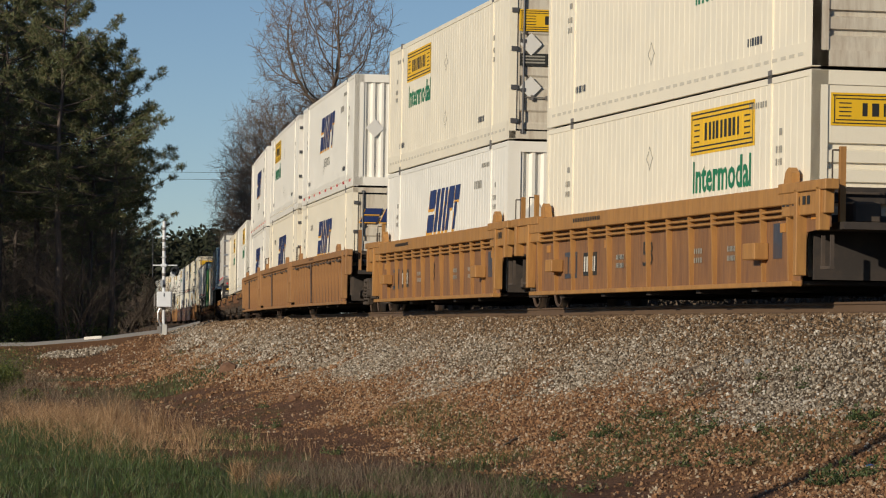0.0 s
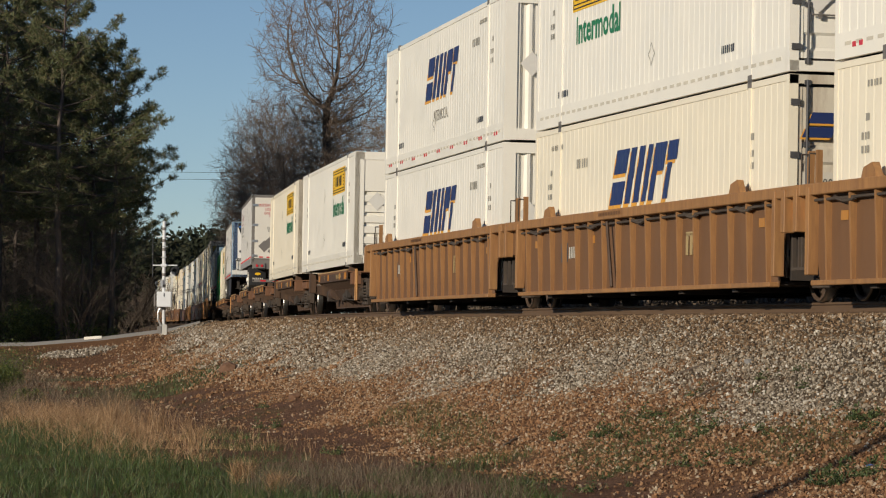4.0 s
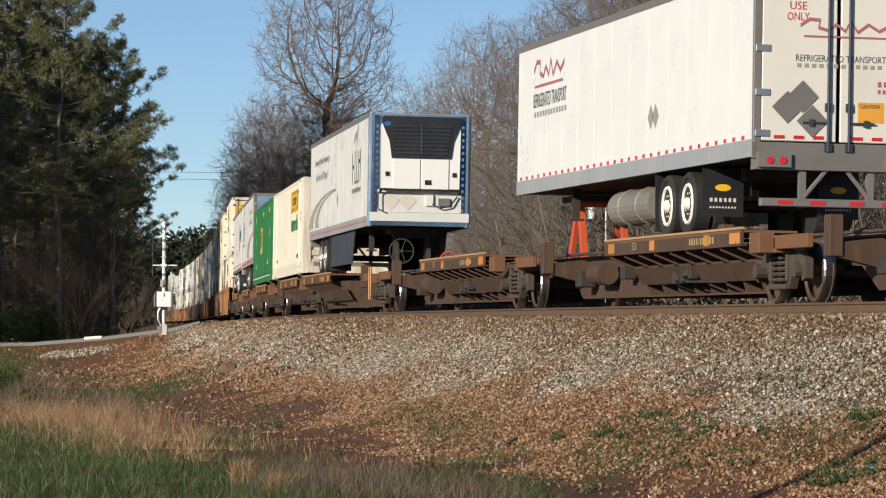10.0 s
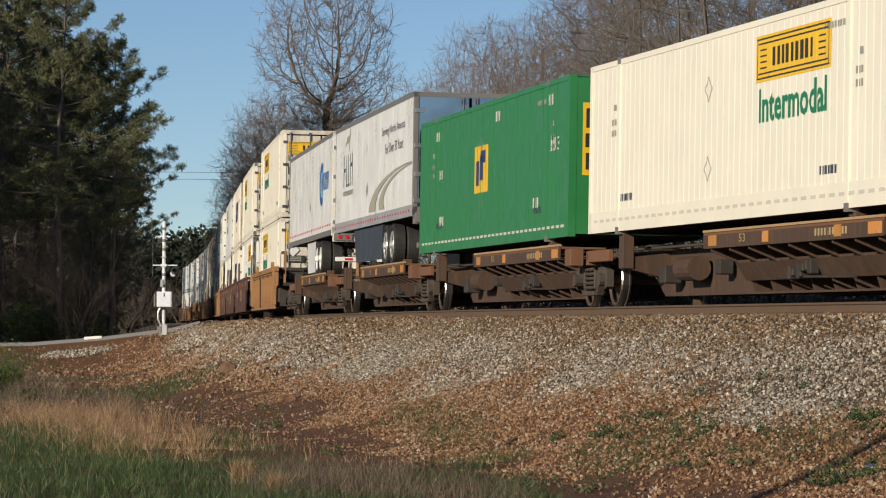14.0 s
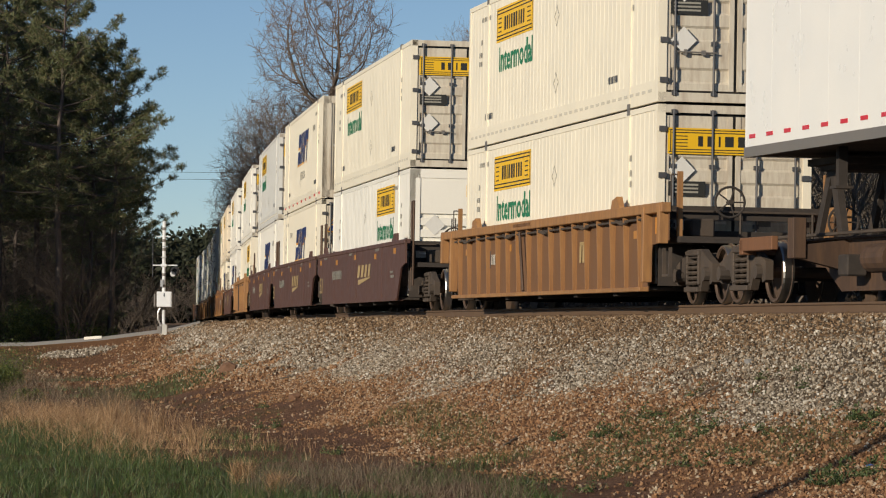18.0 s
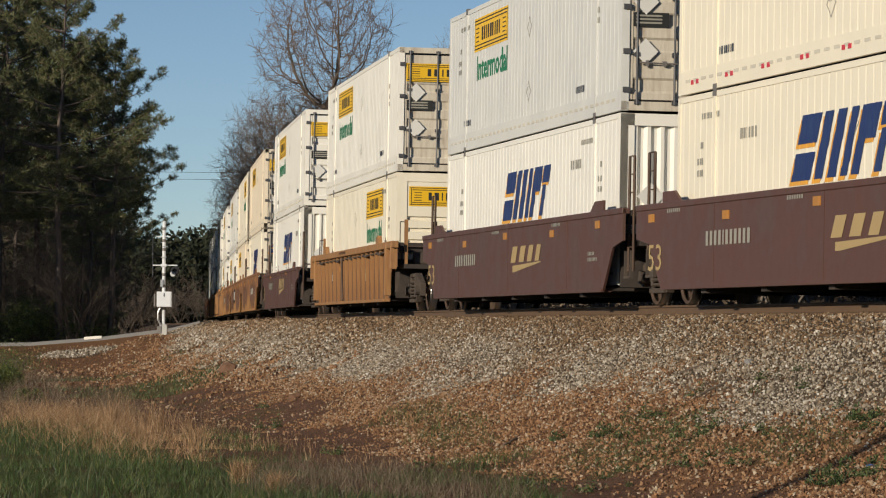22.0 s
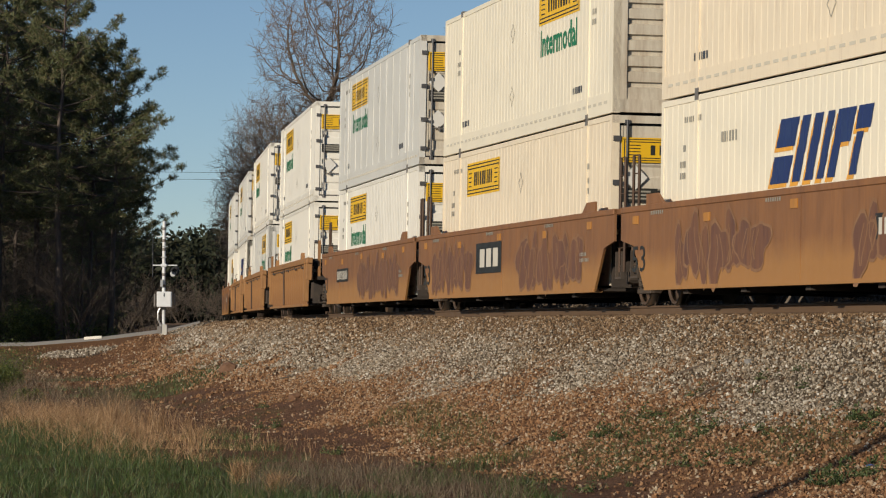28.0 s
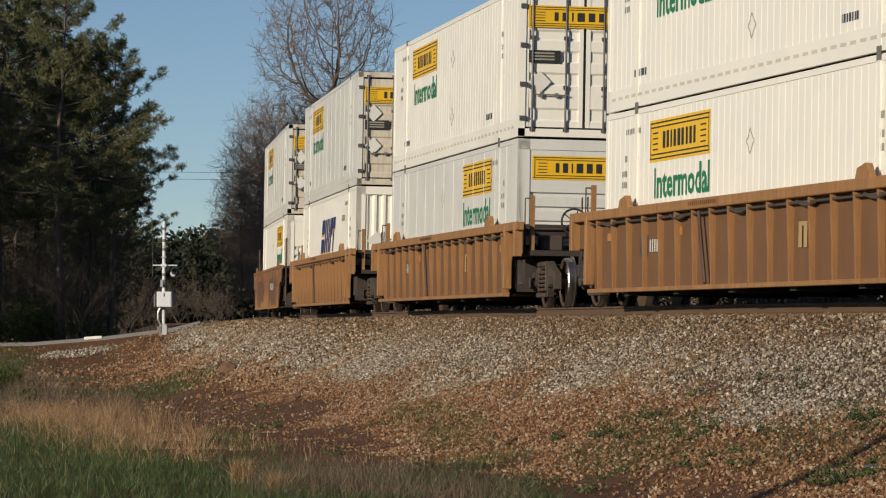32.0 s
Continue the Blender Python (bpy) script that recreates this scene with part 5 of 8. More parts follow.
    if front:
        coupler_on(u, -9.6, -1)
        hand_wheel_on(u, -0.55, -9.2, 1.5, r=0.3, mat="dark")
        ladder_on(u, -1.3, -9.0, 0.3, 1.1, M["reflect_dusty"], 0.4, 0.022)
    if rear:
        coupler_on(u, 9.6, 1)
        hand_wheel_on(u, 0.6, 9.0, 1.26, r=0.24, mat="hitch_red" if rear == 2 else "dark")
    return u


def hitch_on(u, y, up, paint="hitch_red"):
    bm = bmesh.new()
    for sx in (-1, 1):
        slab(bm, [(y - 0.55, 0.94), (y - 0.35, 0.94), (y + 0.1, up), (y - 0.15, up)], "x", sx * 0.4 - 0.05, sx * 0.4 + 0.05)
        slab(bm, [(y + 0.75, 0.94), (y + 0.55, 0.94), (y, up - 0.1), (y + 0.15, up)], "x", sx * 0.4 - 0.04, sx * 0.4 + 0.04)
    box(bm, 0, y, up - 0.04, 1.0, 0.7, 0.1, None, 0.02)
    part("trailer_hitch", bm, M[paint], u, "orange-red folding trailer hitch" if paint == "hitch_red" else "dark steel folding trailer hitch")


# ---------------------------------------------------------------- trailers
def trailer_wheel(t, x, y, mat_rim):
    sx = -1 if x < 0 else 1
    bm = bmesh.new()
    for off in (0.0, -0.32):
        cx = x + sx * off
        tube(bm, (cx - 0.12, y, 0.51), (cx + 0.12, y, 0.51), 0.5, n=28)
        hoop(bm, (cx + sx * 0.1, y, 0.51), "x", 0.44, 0.06, 28, 6)
    ty = part("tyre", bm, M["rubber"], t, "worn black trailer tyre")
    bm = bmesh.new()
    hoop(bm, (x + sx * 0.125, y, 0.51), "x", 0.3, 0.03, 24, 6)
    tube(bm, (x + sx * 0.05, y, 0.51), (x + sx * 0.1, y, 0.51), 0.3, n=24)
    tube(bm, (x + sx * 0.1, y, 0.51), (x + sx * 0.2, y, 0.51), 0.11, 0.08, n=14)
    for i in range(10):
        a = 2 * math.pi * i / 10
        tube(bm, (x + sx * 0.1, y + 0.17 * math.cos(a), 0.51 + 0.17 * math.sin(a)), (x + sx * 0.125, y + 0.17 * math.cos(a), 0.51 + 0.17 * math.sin(a)), 0.018, n=6)
    part("rim", bm, mat_rim, ty)


def trailer(kind):
    """A 53-foot refrigerated or dry van; nose at -y, rear doors at +y, standing on its deck at z 0."""
    text = {"red_script": "white refrigerated trailer with faded red script mark", "swoosh": "white refrigerated trailer with tan swoosh and slogan",
            "swoosh_rear": "white refrigerated trailer with tan swoosh, rear leading", "ring": "white box trailer with round blue ring emblem"}[kind]
    t = thing("semi_trailer", text, "trailer", "trailers on the train")
    zb, zt = 1.08, 3.9
    vis = -1 if kind == "swoosh" else 1
    rail_h = 0.15 if kind == "ring" else 0.26
    paint = M["trailer_white"]
    for sx in (-1, 1):
        bm = bmesh.new()
        box(bm, sx * (HW - 0.02), 0, (zb + rail_h + zt - 0.1) / 2, 0.04, CL - 0.1, zt - 0.1 - zb - rail_h)
        part("side_wall", bm, paint, t)
        if sx == vis:
            for y in np.linspace(-HL + 1.25, HL - 1.25, 12):
                boxes("seam", [(sx * (HW - 0.001), y, (zb + zt) / 2 + 0.08, 0.005, 0.02, zt - zb - 0.4)], paint, t)
        boxes("bottom_rail", [(sx * (HW - 0.015), 0, zb + rail_h / 2, 0.05, CL - 0.06, rail_h)], M["rail_silver"] if kind != "ring" else M["alu_dark"], t, "grey aluminium bottom rail")
        boxes("top_rail", [(sx * (HW - 0.015), 0, zt - 0.05, 0.05, CL - 0.06, 0.12)], M["alu_dark"], t)
        if sx == vis:
            for i, y in enumerate(np.linspace(-HL + 0.4, HL - 0.5, 20 if kind == "ring" else 32)):
                boxes("reflector", [(sx * (HW + (0.012 if kind.startswith("swoosh") else 0.004)), y, zb + (0.3 if kind != "swoosh" and kind != "swoosh_rear" else 0.13), 0.008, 0.28 if kind == "ring" else 0.14, 0.06)], M["reflect_red"], t, "red reflective strip")
    boxes("roof", [(0, 0, zt - 0.01, CW - 0.04, CL - 0.06, 0.03)], M["alu"], t)
    boxes("floor", [(0, 0, zb + 0.08, CW - 0.08, CL - 0.1, 0.1)], M["dark"], t)
    # nose
    boxes("nose_wall", [(0, -HL + 0.03, (zb + zt) / 2, CW - 0.2, 0.06, zt - zb - 0.04)], M["chrome"] if kind == "swoosh" else paint, t)
    for sx in (-1, 1):
        bm = bmesh.new()
        tube(bm, (sx * (HW - 0.08), -HL + 0.08, zb), (sx * (HW - 0.08), -HL + 0.08, zt), 0.085, n=14)
        part("nose_corner", bm, M["chrome"] if kind.startswith("swoosh") else paint, t, "rounded polished corner post" if kind.startswith("swoosh") else "")
    if kind != "ring":
        fy = -HL - 0.26
        bm = bmesh.new()
        slab(bm, [(-0.97, 2.0), (-0.99, 3.6), (-0.9, 3.78), (0.9, 3.78), (0.99, 3.6), (0.97, 2.0)], "y", fy + 0.01, -HL)
        part("reefer_body", bm, M["trailer_white"], t, "white refrigeration unit casing")
        bm = bmesh.new()
        slab(bm, [(-0.74, 2.78), (-0.8, 3.2), (-0.97, 3.6), (-0.97, 3.82), (0.97, 3.82), (0.97, 3.6), (0.8, 3.2), (0.74, 2.78)], "y", fy - 0.03, -HL)
        part("grille_shroud", bm, M["black"], t, "black plastic grille shroud")
        bm = bmesh.new()
        for i in range(8):
            box(bm, 0, fy - 0.045, 2.9 + i * 0.095, 1.3 + 0.03 * i, 0.03, 0.035, Matrix.Rotation(0.5, 4, "X"))
        box(bm, 0, fy - 0.05, 3.25, 0.04, 0.03, 0.75)
        part("grille", bm, M["skirt"], t, "louvred condenser grille")
        boxes("service_door", [(-0.36, fy - 0.006, 2.38, 0.68, 0.02, 0.74)], M["trailer_white"], t, bevel=0.008)
        boxes("service_door", [(0.36, fy - 0.006, 2.38, 0.68, 0.02, 0.74)], M["trailer_white"], t, bevel=0.008)
        for row in ((0.18, fy - 0.02, 2.18, 0.16, 0.02, 0.12), (-0.84, fy - 0.006, 2.38, 0.1, 0.02, 0.11), (0.84, fy - 0.006, 2.38, 0.1, 0.02, 0.11)):
            boxes("latch", [row], M["black"], t)
        part("badge", on_end(shapes_bm([[(0.09 * math.cos(a), 0.06 * math.sin(a)) for a in np.linspace(0, 6.1, 14)]]), -0.86, 3.63, fy - 0.035, True), M["print_mid"], t, "small blue oval badge")
        boxes("lower_panel", [(0, -HL - 0.01, 1.72, 2.1, 0.05, 0.56)], M["grey_white"], t, "dirty white lower nose panel")
        for x in (-0.72, -0.3):
            part("placard", on_end(shapes_bm(diamond(0, 0, 0.24)), x, 1.72, -HL - 0.04, True, 0.004), M["print_white"], t, "blank diamond placard")
        boxes("cable_box", [(0.25, -HL - 0.06, 1.74, 0.2, 0.08, 0.28)], M["placard"], t, bevel=0.01)
        boxes("cable_box", [(0.62, -HL - 0.06, 1.7, 0.3, 0.08, 0.2)], M["alu_dark"], t, bevel=0.01)
        bm = bmesh.new()
        pts = [Vector((0.3, -HL - 0.08, 1.66)), Vector((0.5, -HL - 0.14, 1.55)), Vector((0.75, -HL - 0.14, 1.6)), Vector((0.95, -HL - 0.1, 1.85))]
        for p, q in zip(pts, pts[1:]):
            tube(bm, p, q, 0.018, n=6)
        part("cable", bm, M["black"], t)
        bm = bmesh.new()
        for p, q in (((-1.05, 1.9), (-0.95, 1.98)), ((-1.05, 1.9), (-1.05, 1.5)), ((-1.05, 1.5), (-0.9, 1.44))):
            tube(bm, (p[0], fy + 0.1, p[1]), (q[0], fy + 0.1, q[1]), 0.016, n=6)
        part("hose", bm, M["black"], t)
        boxes("status_light", [(1.12, -HL - 0.03, 2.5, 0.07, 0.04, 0.07)], M["lamp_green"], t, "small green status light")
        bm = bmesh.new()
        for p, q in (((-1.0, fy, 2.0), (1.0, fy, 2.0)), ((-1.0, fy, 2.0), (-1.0, -HL, 1.9)), ((1.0, fy, 2.0), (1.0, -HL, 1.9))):
            tube(bm, p, q, 0.025, n=6)
        part("guard_frame", bm, M["black"], t)
        boxes("nose_sill", [(0, -HL - 0.02, 1.32, CW - 0.1, 0.1, 0.22)], M["grey_white"], t)
        for sx in (-1, 1):
            trim = boxes("corner_trim", [(sx * (HW - 0.215), -HL - 0.005, 2.6, 0.15, 0.03, 2.5)], M["blue_steel"], t, "polished steel corner band, dark blue reflection painted in")
            tagged(boxes("rivet_line", [(sx * (HW - 0.215), -HL - 0.022, 1.5 + 0.16 * k, 0.06, 0.012, 0.07) for k in range(14)], M["chrome"], trim), kind="stuff")
    # rear frame and doors
    ye = HL
    rm = M["chrome"] if kind == "swoosh_rear" else M["trailer_door"] if kind == "red_script" else M["trailer_white"]
    fm = M["trailer_door"] if kind == "ring" else M["alu_dark"]
    boxes("rear_frame", [(-HW + 0.06, ye - 0.03, (zb + zt) / 2, 0.12, 0.1, zt - zb), (HW - 0.06, ye - 0.03, (zb + zt) / 2, 0.12, 0.1, zt - zb),
                         (0, ye - 0.03, zt - 0.06, CW, 0.1, 0.12), (0, ye - 0.03, zb + 0.1, CW, 0.1, 0.24)], fm, t, "grey rear frame", bevel=0.01)
    for k in (-1, 1):
        bm = bmesh.new()
        box(bm, k * 0.6, ye + 0.0, (zb + zt) / 2 + 0.07, 1.14, 0.05, zt - zb - 0.34, None, 0.012)
        door = part("rear_door", bm, rm, t, "rear door, stained below" if kind == "red_script" else "")
        for z in (zb + 0.35, zb + 0.95, zb + 1.6, zb + 2.4):
            boxes("hinge", [(k * 1.16, ye + 0.03, z, 0.22, 0.03, 0.1)], M["alu"], door, bevel=0.006)
        bm = bmesh.new()
        x = k * 0.16
        tube(bm, (x, ye + 0.055, zb + 0.1), (x, ye + 0.055, zt - 0.12), 0.022, n=8)
        for z in (zb + 0.16, zb + 0.75, zt - 0.2):
            box(bm, x, ye + 0.04, z, 0.1, 0.05, 0.12)
        part("lock_rod", bm, M["skirt"], door, "dark door lock rod")
        bm = bmesh.new()
        tube(bm, (k * 0.2, ye + 0.06, zb + 0.52), (k * 0.55, ye + 0.06, zb + 0.52), 0.016, n=6)
        box(bm, k * 0.42, ye + 0.05, zb + 0.52, 0.06, 0.05, 0.1)
        part("door_handle", bm, M["skirt"], door)
        for x in (0.3, 0.6, 0.9):
            boxes("reflector", [(k * x, ye + 0.03, zb + 0.3, 0.16, 0.008, 0.05)], M["reflect_red"], door)
        boxes("light_box", [(k * 0.98, ye + 0.05, zb - 0.05, 0.5, 0.12, 0.2)], M["alu_dark"], t)
        for x in (0.86, 1.06):
            bm = bmesh.new()
            tube(bm, (k * x, ye + 0.1, zb - 0.05), (k * x, ye + 0.125, zb - 0.05), 0.055, n=14)
            part("tail_light", bm, M["reflect_red"], t, "round red tail light")
        boxes("bumper_post", [(k * 0.52, ye - 0.05, 0.72, 0.1, 0.1, 0.75)], fm if kind != "ring" else paint, t)
        brace = bmesh.new()
        tube(brace, (k * 0.5, ye - 0.02, 0.5), (k * 0.12, ye - 0.02, 0.95), 0.035, n=6)
        part("bumper_brace", brace, fm, t)
        boxes("mud_flap", [(k * 0.95, 2.35 if kind != "swoosh" else 2.2, 0.55, 0.62, 0.02, 0.85)], M["black"], t, "black rubber mud flap")
    boxes("rear_sill", [(0, ye - 0.1, zb - 0.05, CW - 0.1, 0.3, 0.26)], fm, t)
    boxes("bumper", [(0, ye - 0.02, 0.42, CW - 0.25, 0.12, 0.12)], fm if kind != "ring" else M["trailer_white"], t, "rear impact guard bar", bevel=0.01)
    for x in (-0.8, -0.3, 0.3, 0.8):
        boxes("reflector", [(x, ye + 0.045, 0.42, 0.22, 0.008, 0.06)], M["reflect_red"], t)
    # running gear
    for y in (4.4, 3.15):
        for x in (-1.14, 1.14):
            trailer_wheel(t, x, y, M["rim"] if kind.startswith("swoosh") else M["white"])
        bm = bmesh.new()
        tube(bm, (-1.0, y, 0.51), (1.0, y, 0.51), 0.07, n=8)
        part("axle", bm, M["dark"], t)
    boxes("slider", [(0, 3.8, 0.95, 1.3, 3.4, 0.2), (-0.5, 3.8, 0.75, 0.12, 2.6, 0.25), (0.5, 3.8, 0.75, 0.12, 2.6, 0.25)], M["dark"], t, "wheel slider frame")
    for sx in (-1, 1):
        boxes("mud_guard", [(sx * 1.0, 2.3, 0.75, 0.5, 0.04, 0.7)], M["black"], t)
    if kind == "red_script":
        for sx in (-1, 1):
            flap = boxes("mud_flap", [(sx * 0.93, 5.2, 0.66, 0.66, 0.02, 0.74)], M["black"], t, "black mud flap with yellow mark")
            part("flap_mark", on_end(shapes_bm([[(0.13 * math.cos(a), 0.055 * math.sin(a)) for a in np.linspace(0, 6.1, 14)]]), sx * 0.93, 0.74, 5.21, False, 0.004), M["sign_yellow"], flap)
            part("flap_text", on_end(shapes_bm(word_bars(0.42, 0.06, [1] * 6) + [[(u, v - 0.1) for u, v in p] for p in word_bars(0.42, 0.03, [1] * 9)]), sx * 0.93 - 0.21, 0.52, 5.21, False, 0.004), M["print_white"], flap)
    for sx in (-1, 1):
        boxes("landing_leg", [(sx * 0.85, -5.0, 0.85, 0.13, 0.13, 0.6), (sx * 0.85, -5.0, 0.54, 0.26, 0.26, 0.04)], M["dark"], t, "dark landing gear leg")
        if kind in ("swoosh", "ring", "swoosh_rear"):
            bm = bmesh.new()
            slab(bm, [(-3.6, 0.22), (-4.2, 1.06), (2.2, 1.06), (2.2, 0.22)] if kind != "ring" else [(-1.2, 0.15), (-1.5, 1.06), (2.1, 1.06), (2.1, 0.15)], "x", sx * (HW - 0.1) - 0.012, sx * (HW - 0.1) + 0.012)
            part("side_skirt", bm, M["skirt"] if kind != "ring" else M["grey_white"], t, "smooth aerodynamic side skirt")
        if kind == "red_script":
            bm = bmesh.new()
            tube(bm, (sx * 0.85, -1.4, 0.62), (sx * 0.85, 1.4, 0.62), 0.3, n=20)
            for y in (-0.6, 0.6):
                hoop(bm, (sx * 0.85, y, 0.62), "y", 0.305, 0.015, 20, 4)
            part("fuel_tank", bm, M["tank_grey"], t, "aluminium fuel tank with straps")
    boxes("king_pin_plate", [(0, -6.6, 0.98, 1.2, 1.2, 0.1)], M["dark"], t)
    side = lambda bm, yr, z, lift=0.006: on_side(bm, yr, z, vis, face=HW, wavy=False, lift=lift)
    if kind.startswith("swoosh"):
        f = -1 if vis < 0 else 1            # keeps each mark at its own end of the trailer
        for body, yl, zl, wd, hh in (("Serving North America", 6.6, 3.12, 4.4, 0.26), ("For Over 50 Years", 6.3, 2.72, 3.4, 0.24)):
            part("lettering", side(text_bm(body, wd, hh, 0.12), (yl - wd) if vis < 0 else yl, zl), M["skirt"], t, "dark grey slogan")
        out = []
        for lo, hi in (((2.17, 2.595), (2.62, 2.62)), ((1.55, 2.5), (1.88, 2.53))):
            for grow_by, mat, lift in ((0.022, "skirt", 0.004), (0.0, "swoosh_tan", 0.008)):
                out = []
                for i in range(24):
                    q = []
                    for f, inner in ((i / 24, True), (i / 24, False), ((i + 1) / 24, False), ((i + 1) / 24, True)):
                        r = (lo[0] + (lo[1] - lo[0]) * f - grow_by) if inner else (hi[0] + (hi[1] - hi[0]) * f + grow_by)
                        a = radians(178 - 92 * f)
                        q.append((7.6 + 2.9 * r * math.cos(a), 0.36 * r * math.sin(a)))
                    out.append(q)
                part("swoosh", side(shapes_bm(out), 0.25 if vis < 0 else 7.9, zb + 0.3, lift), M[mat], t, "tan tapering swoosh band" if grow_by == 0 else "dark outline of the swoosh")
        part("logo", side(shapes_bm([rect(u, 0, u + 0.1, 0.85) for u in (0.0, 0.62, 1.06, 1.5, 1.94)] + [rect(0.12, 0.4, 0.42, 0.5), rect(0.72, 0, 0.92, 0.07), rect(1.16, 0, 1.36, 0.07), rect(1.6, 0.5, 1.94, 0.6)]), -6.2 if vis < 0 else -4.0, 2.25), M["skirt"], t, "dark block wordmark")
        part("logo_line", side(shapes_bm(word_bars(2.2, 0.12, [1] * 15)), -6.3 if vis < 0 else -3.9, 2.02), M["print_grey"], t)
        part("emblem", side(shapes_bm([[(0, 0), (0.3, 0.25), (0.9, 0.3), (1.1, 0.55), (1.2, 0.3), (0.95, 0.12), (0.85, -0.2), (0.75, 0.1), (0.35, 0.08)]]), -5.6 if vis < 0 else -4.5, 3.3), M["print_grey"], t)
        part("placard", side(shapes_bm(diamond(0.2, 0.25, 0.2)), -0.5, 1.75), M["print_grey"], t)
    elif kind == "red_script":
        bm = bmesh.new()
        pts = [(0, 0.25), (0.25, 0.42), (0.55, 0.4), (0.5, 0.2), (0.8, 0.12), (1.0, 0.3), (1.25, 0.12), (1.4, 0.4), (1.6, 0.1), (1.9, 0.32), (2.2, 0.14), (2.5, 0.3)]
        polys = [[(a[0], a[1]), (b[0], b[1]), (b[0], b[1] + 0.09), (a[0], a[1] + 0.09)] for a, b in zip(pts, pts[1:])] + [rect(0.1, -0.02, 2.4, 0.03)]
        bm.free()
        part("script_mark", side(shapes_bm(polys), -4.2, 3.05), M["print_pink"], t, "faded red script flourish")
        part("lettering", side(text_bm("REFRIGERATED TRANSPORT", 2.7, 0.26), -4.0, 2.66), M["skirt"], t, "grey lettering")
        part("logo_line", side(shapes_bm(word_bars(2.6, 0.1, [1] * 12)), -4.0, 2.48), M["print_grey"], t)
        part("placard", side(shapes_bm(diamond(0.2, 0.3, 0.2) + diamond(0.5, 0.3, 0.2)), 2.6, 1.7), M["print_grey"], t)
        end = lambda bm, x, z, lift=0.03: on_end(bm, x, z, HL, False, lift)
        for body, x, z, wd in (("INTERMODAL", -1.0, 3.42, 0.82), ("USE", -0.76, 3.26, 0.26), ("ONLY", -0.8, 3.1, 0.34)):
            part("lettering", end(text_bm(body, wd, 0.12), x, z), M["print_red"], t, "red lettering")
        small = [[(u * 0.55, v * 0.55) for u, v in p] for p in polys]
        part("script_mark", end(shapes_bm(small), -0.6, 2.87, 0.034), M["print_pink"], t, "faded red script flourish")
        part("lettering", end(text_bm("REFRIGERATED TRANSPORT", 1.38, 0.1), -0.66, 2.5), M["skirt"], t)
        part("logo_line", end(shapes_bm(word_bars(1.3, 0.06, [1] * 12)), -0.64, 2.41), M["print_grey"], t)
        for cx, cz in ((-0.55, 1.98), (-0.78, 1.82), (-0.4, 1.62)):
            part("placard", end(shapes_bm(diamond(0, 0, 0.24)), cx, cz, 0.036 + 0.002 * cz), M["alu_dark"], t, "bare grey diamond placard plate")
        part("caution_label", end(shapes_bm([rect(0, 0, 0.4, 0.3)]), 0.3, 1.62), M["print_orange"], t, "faded orange caution label")
        part("lettering", end(text_bm("CAUTION", 0.3, 0.06), 0.33, 1.83, 0.034), M["sign_black"], t)
        part("driver_notice", end(shapes_bm(word_bars(0.42, 0.06, [1] * 6) + [[(u, v + 0.1) for u, v in p] for p in word_bars(0.42, 0.08, [1] * 5)]), 0.6, 2.05), M["print_pink"], t)
    else:
        polys = arc_band(0.75, 0.6, 0.36, 0.62, 55, 305, 20, 1.25)
        part("emblem", side(shapes_bm(polys), 5.0, 2.0), M["print_mid"], t, "blue open ring emblem")
        part("emblem", side(shapes_bm(arc_band(0.75, 0.6, 0.17, 0.37, 60, 300, 16, 1.25)), 5.05, 2.0, 0.009), M["print_cyan"], t, "light blue inner ring")
        part("logo", side(shapes_bm(word_bars(2.3, 0.5, [0.9, 0.8, 0.3, 0.8, 0.8, 0.8, 0.8], 0.08)), 6.9, 2.4), M["print_mid"], t, "blue block wordmark")
        part("placard", side(shapes_bm(diamond(0.2, 0.3, 0.2)), 0.6, 1.75), M["print_grey"], t)
    return t


# ---------------------------------------------------------------- the train, from its head to its tail
MADE = {}
MOVERS = []


def have(key, maker):
    """The first of a kind is built; later ones are copies of it."""
    if key not in MADE:
        MADE[key] = maker(key)
        return MADE[key]
    return copy_thing(MADE[key], Matrix.Identity(4))


def ride(ob, s, z=0.0, turned=False):
    MOVERS.append((ob, s, z, turned))


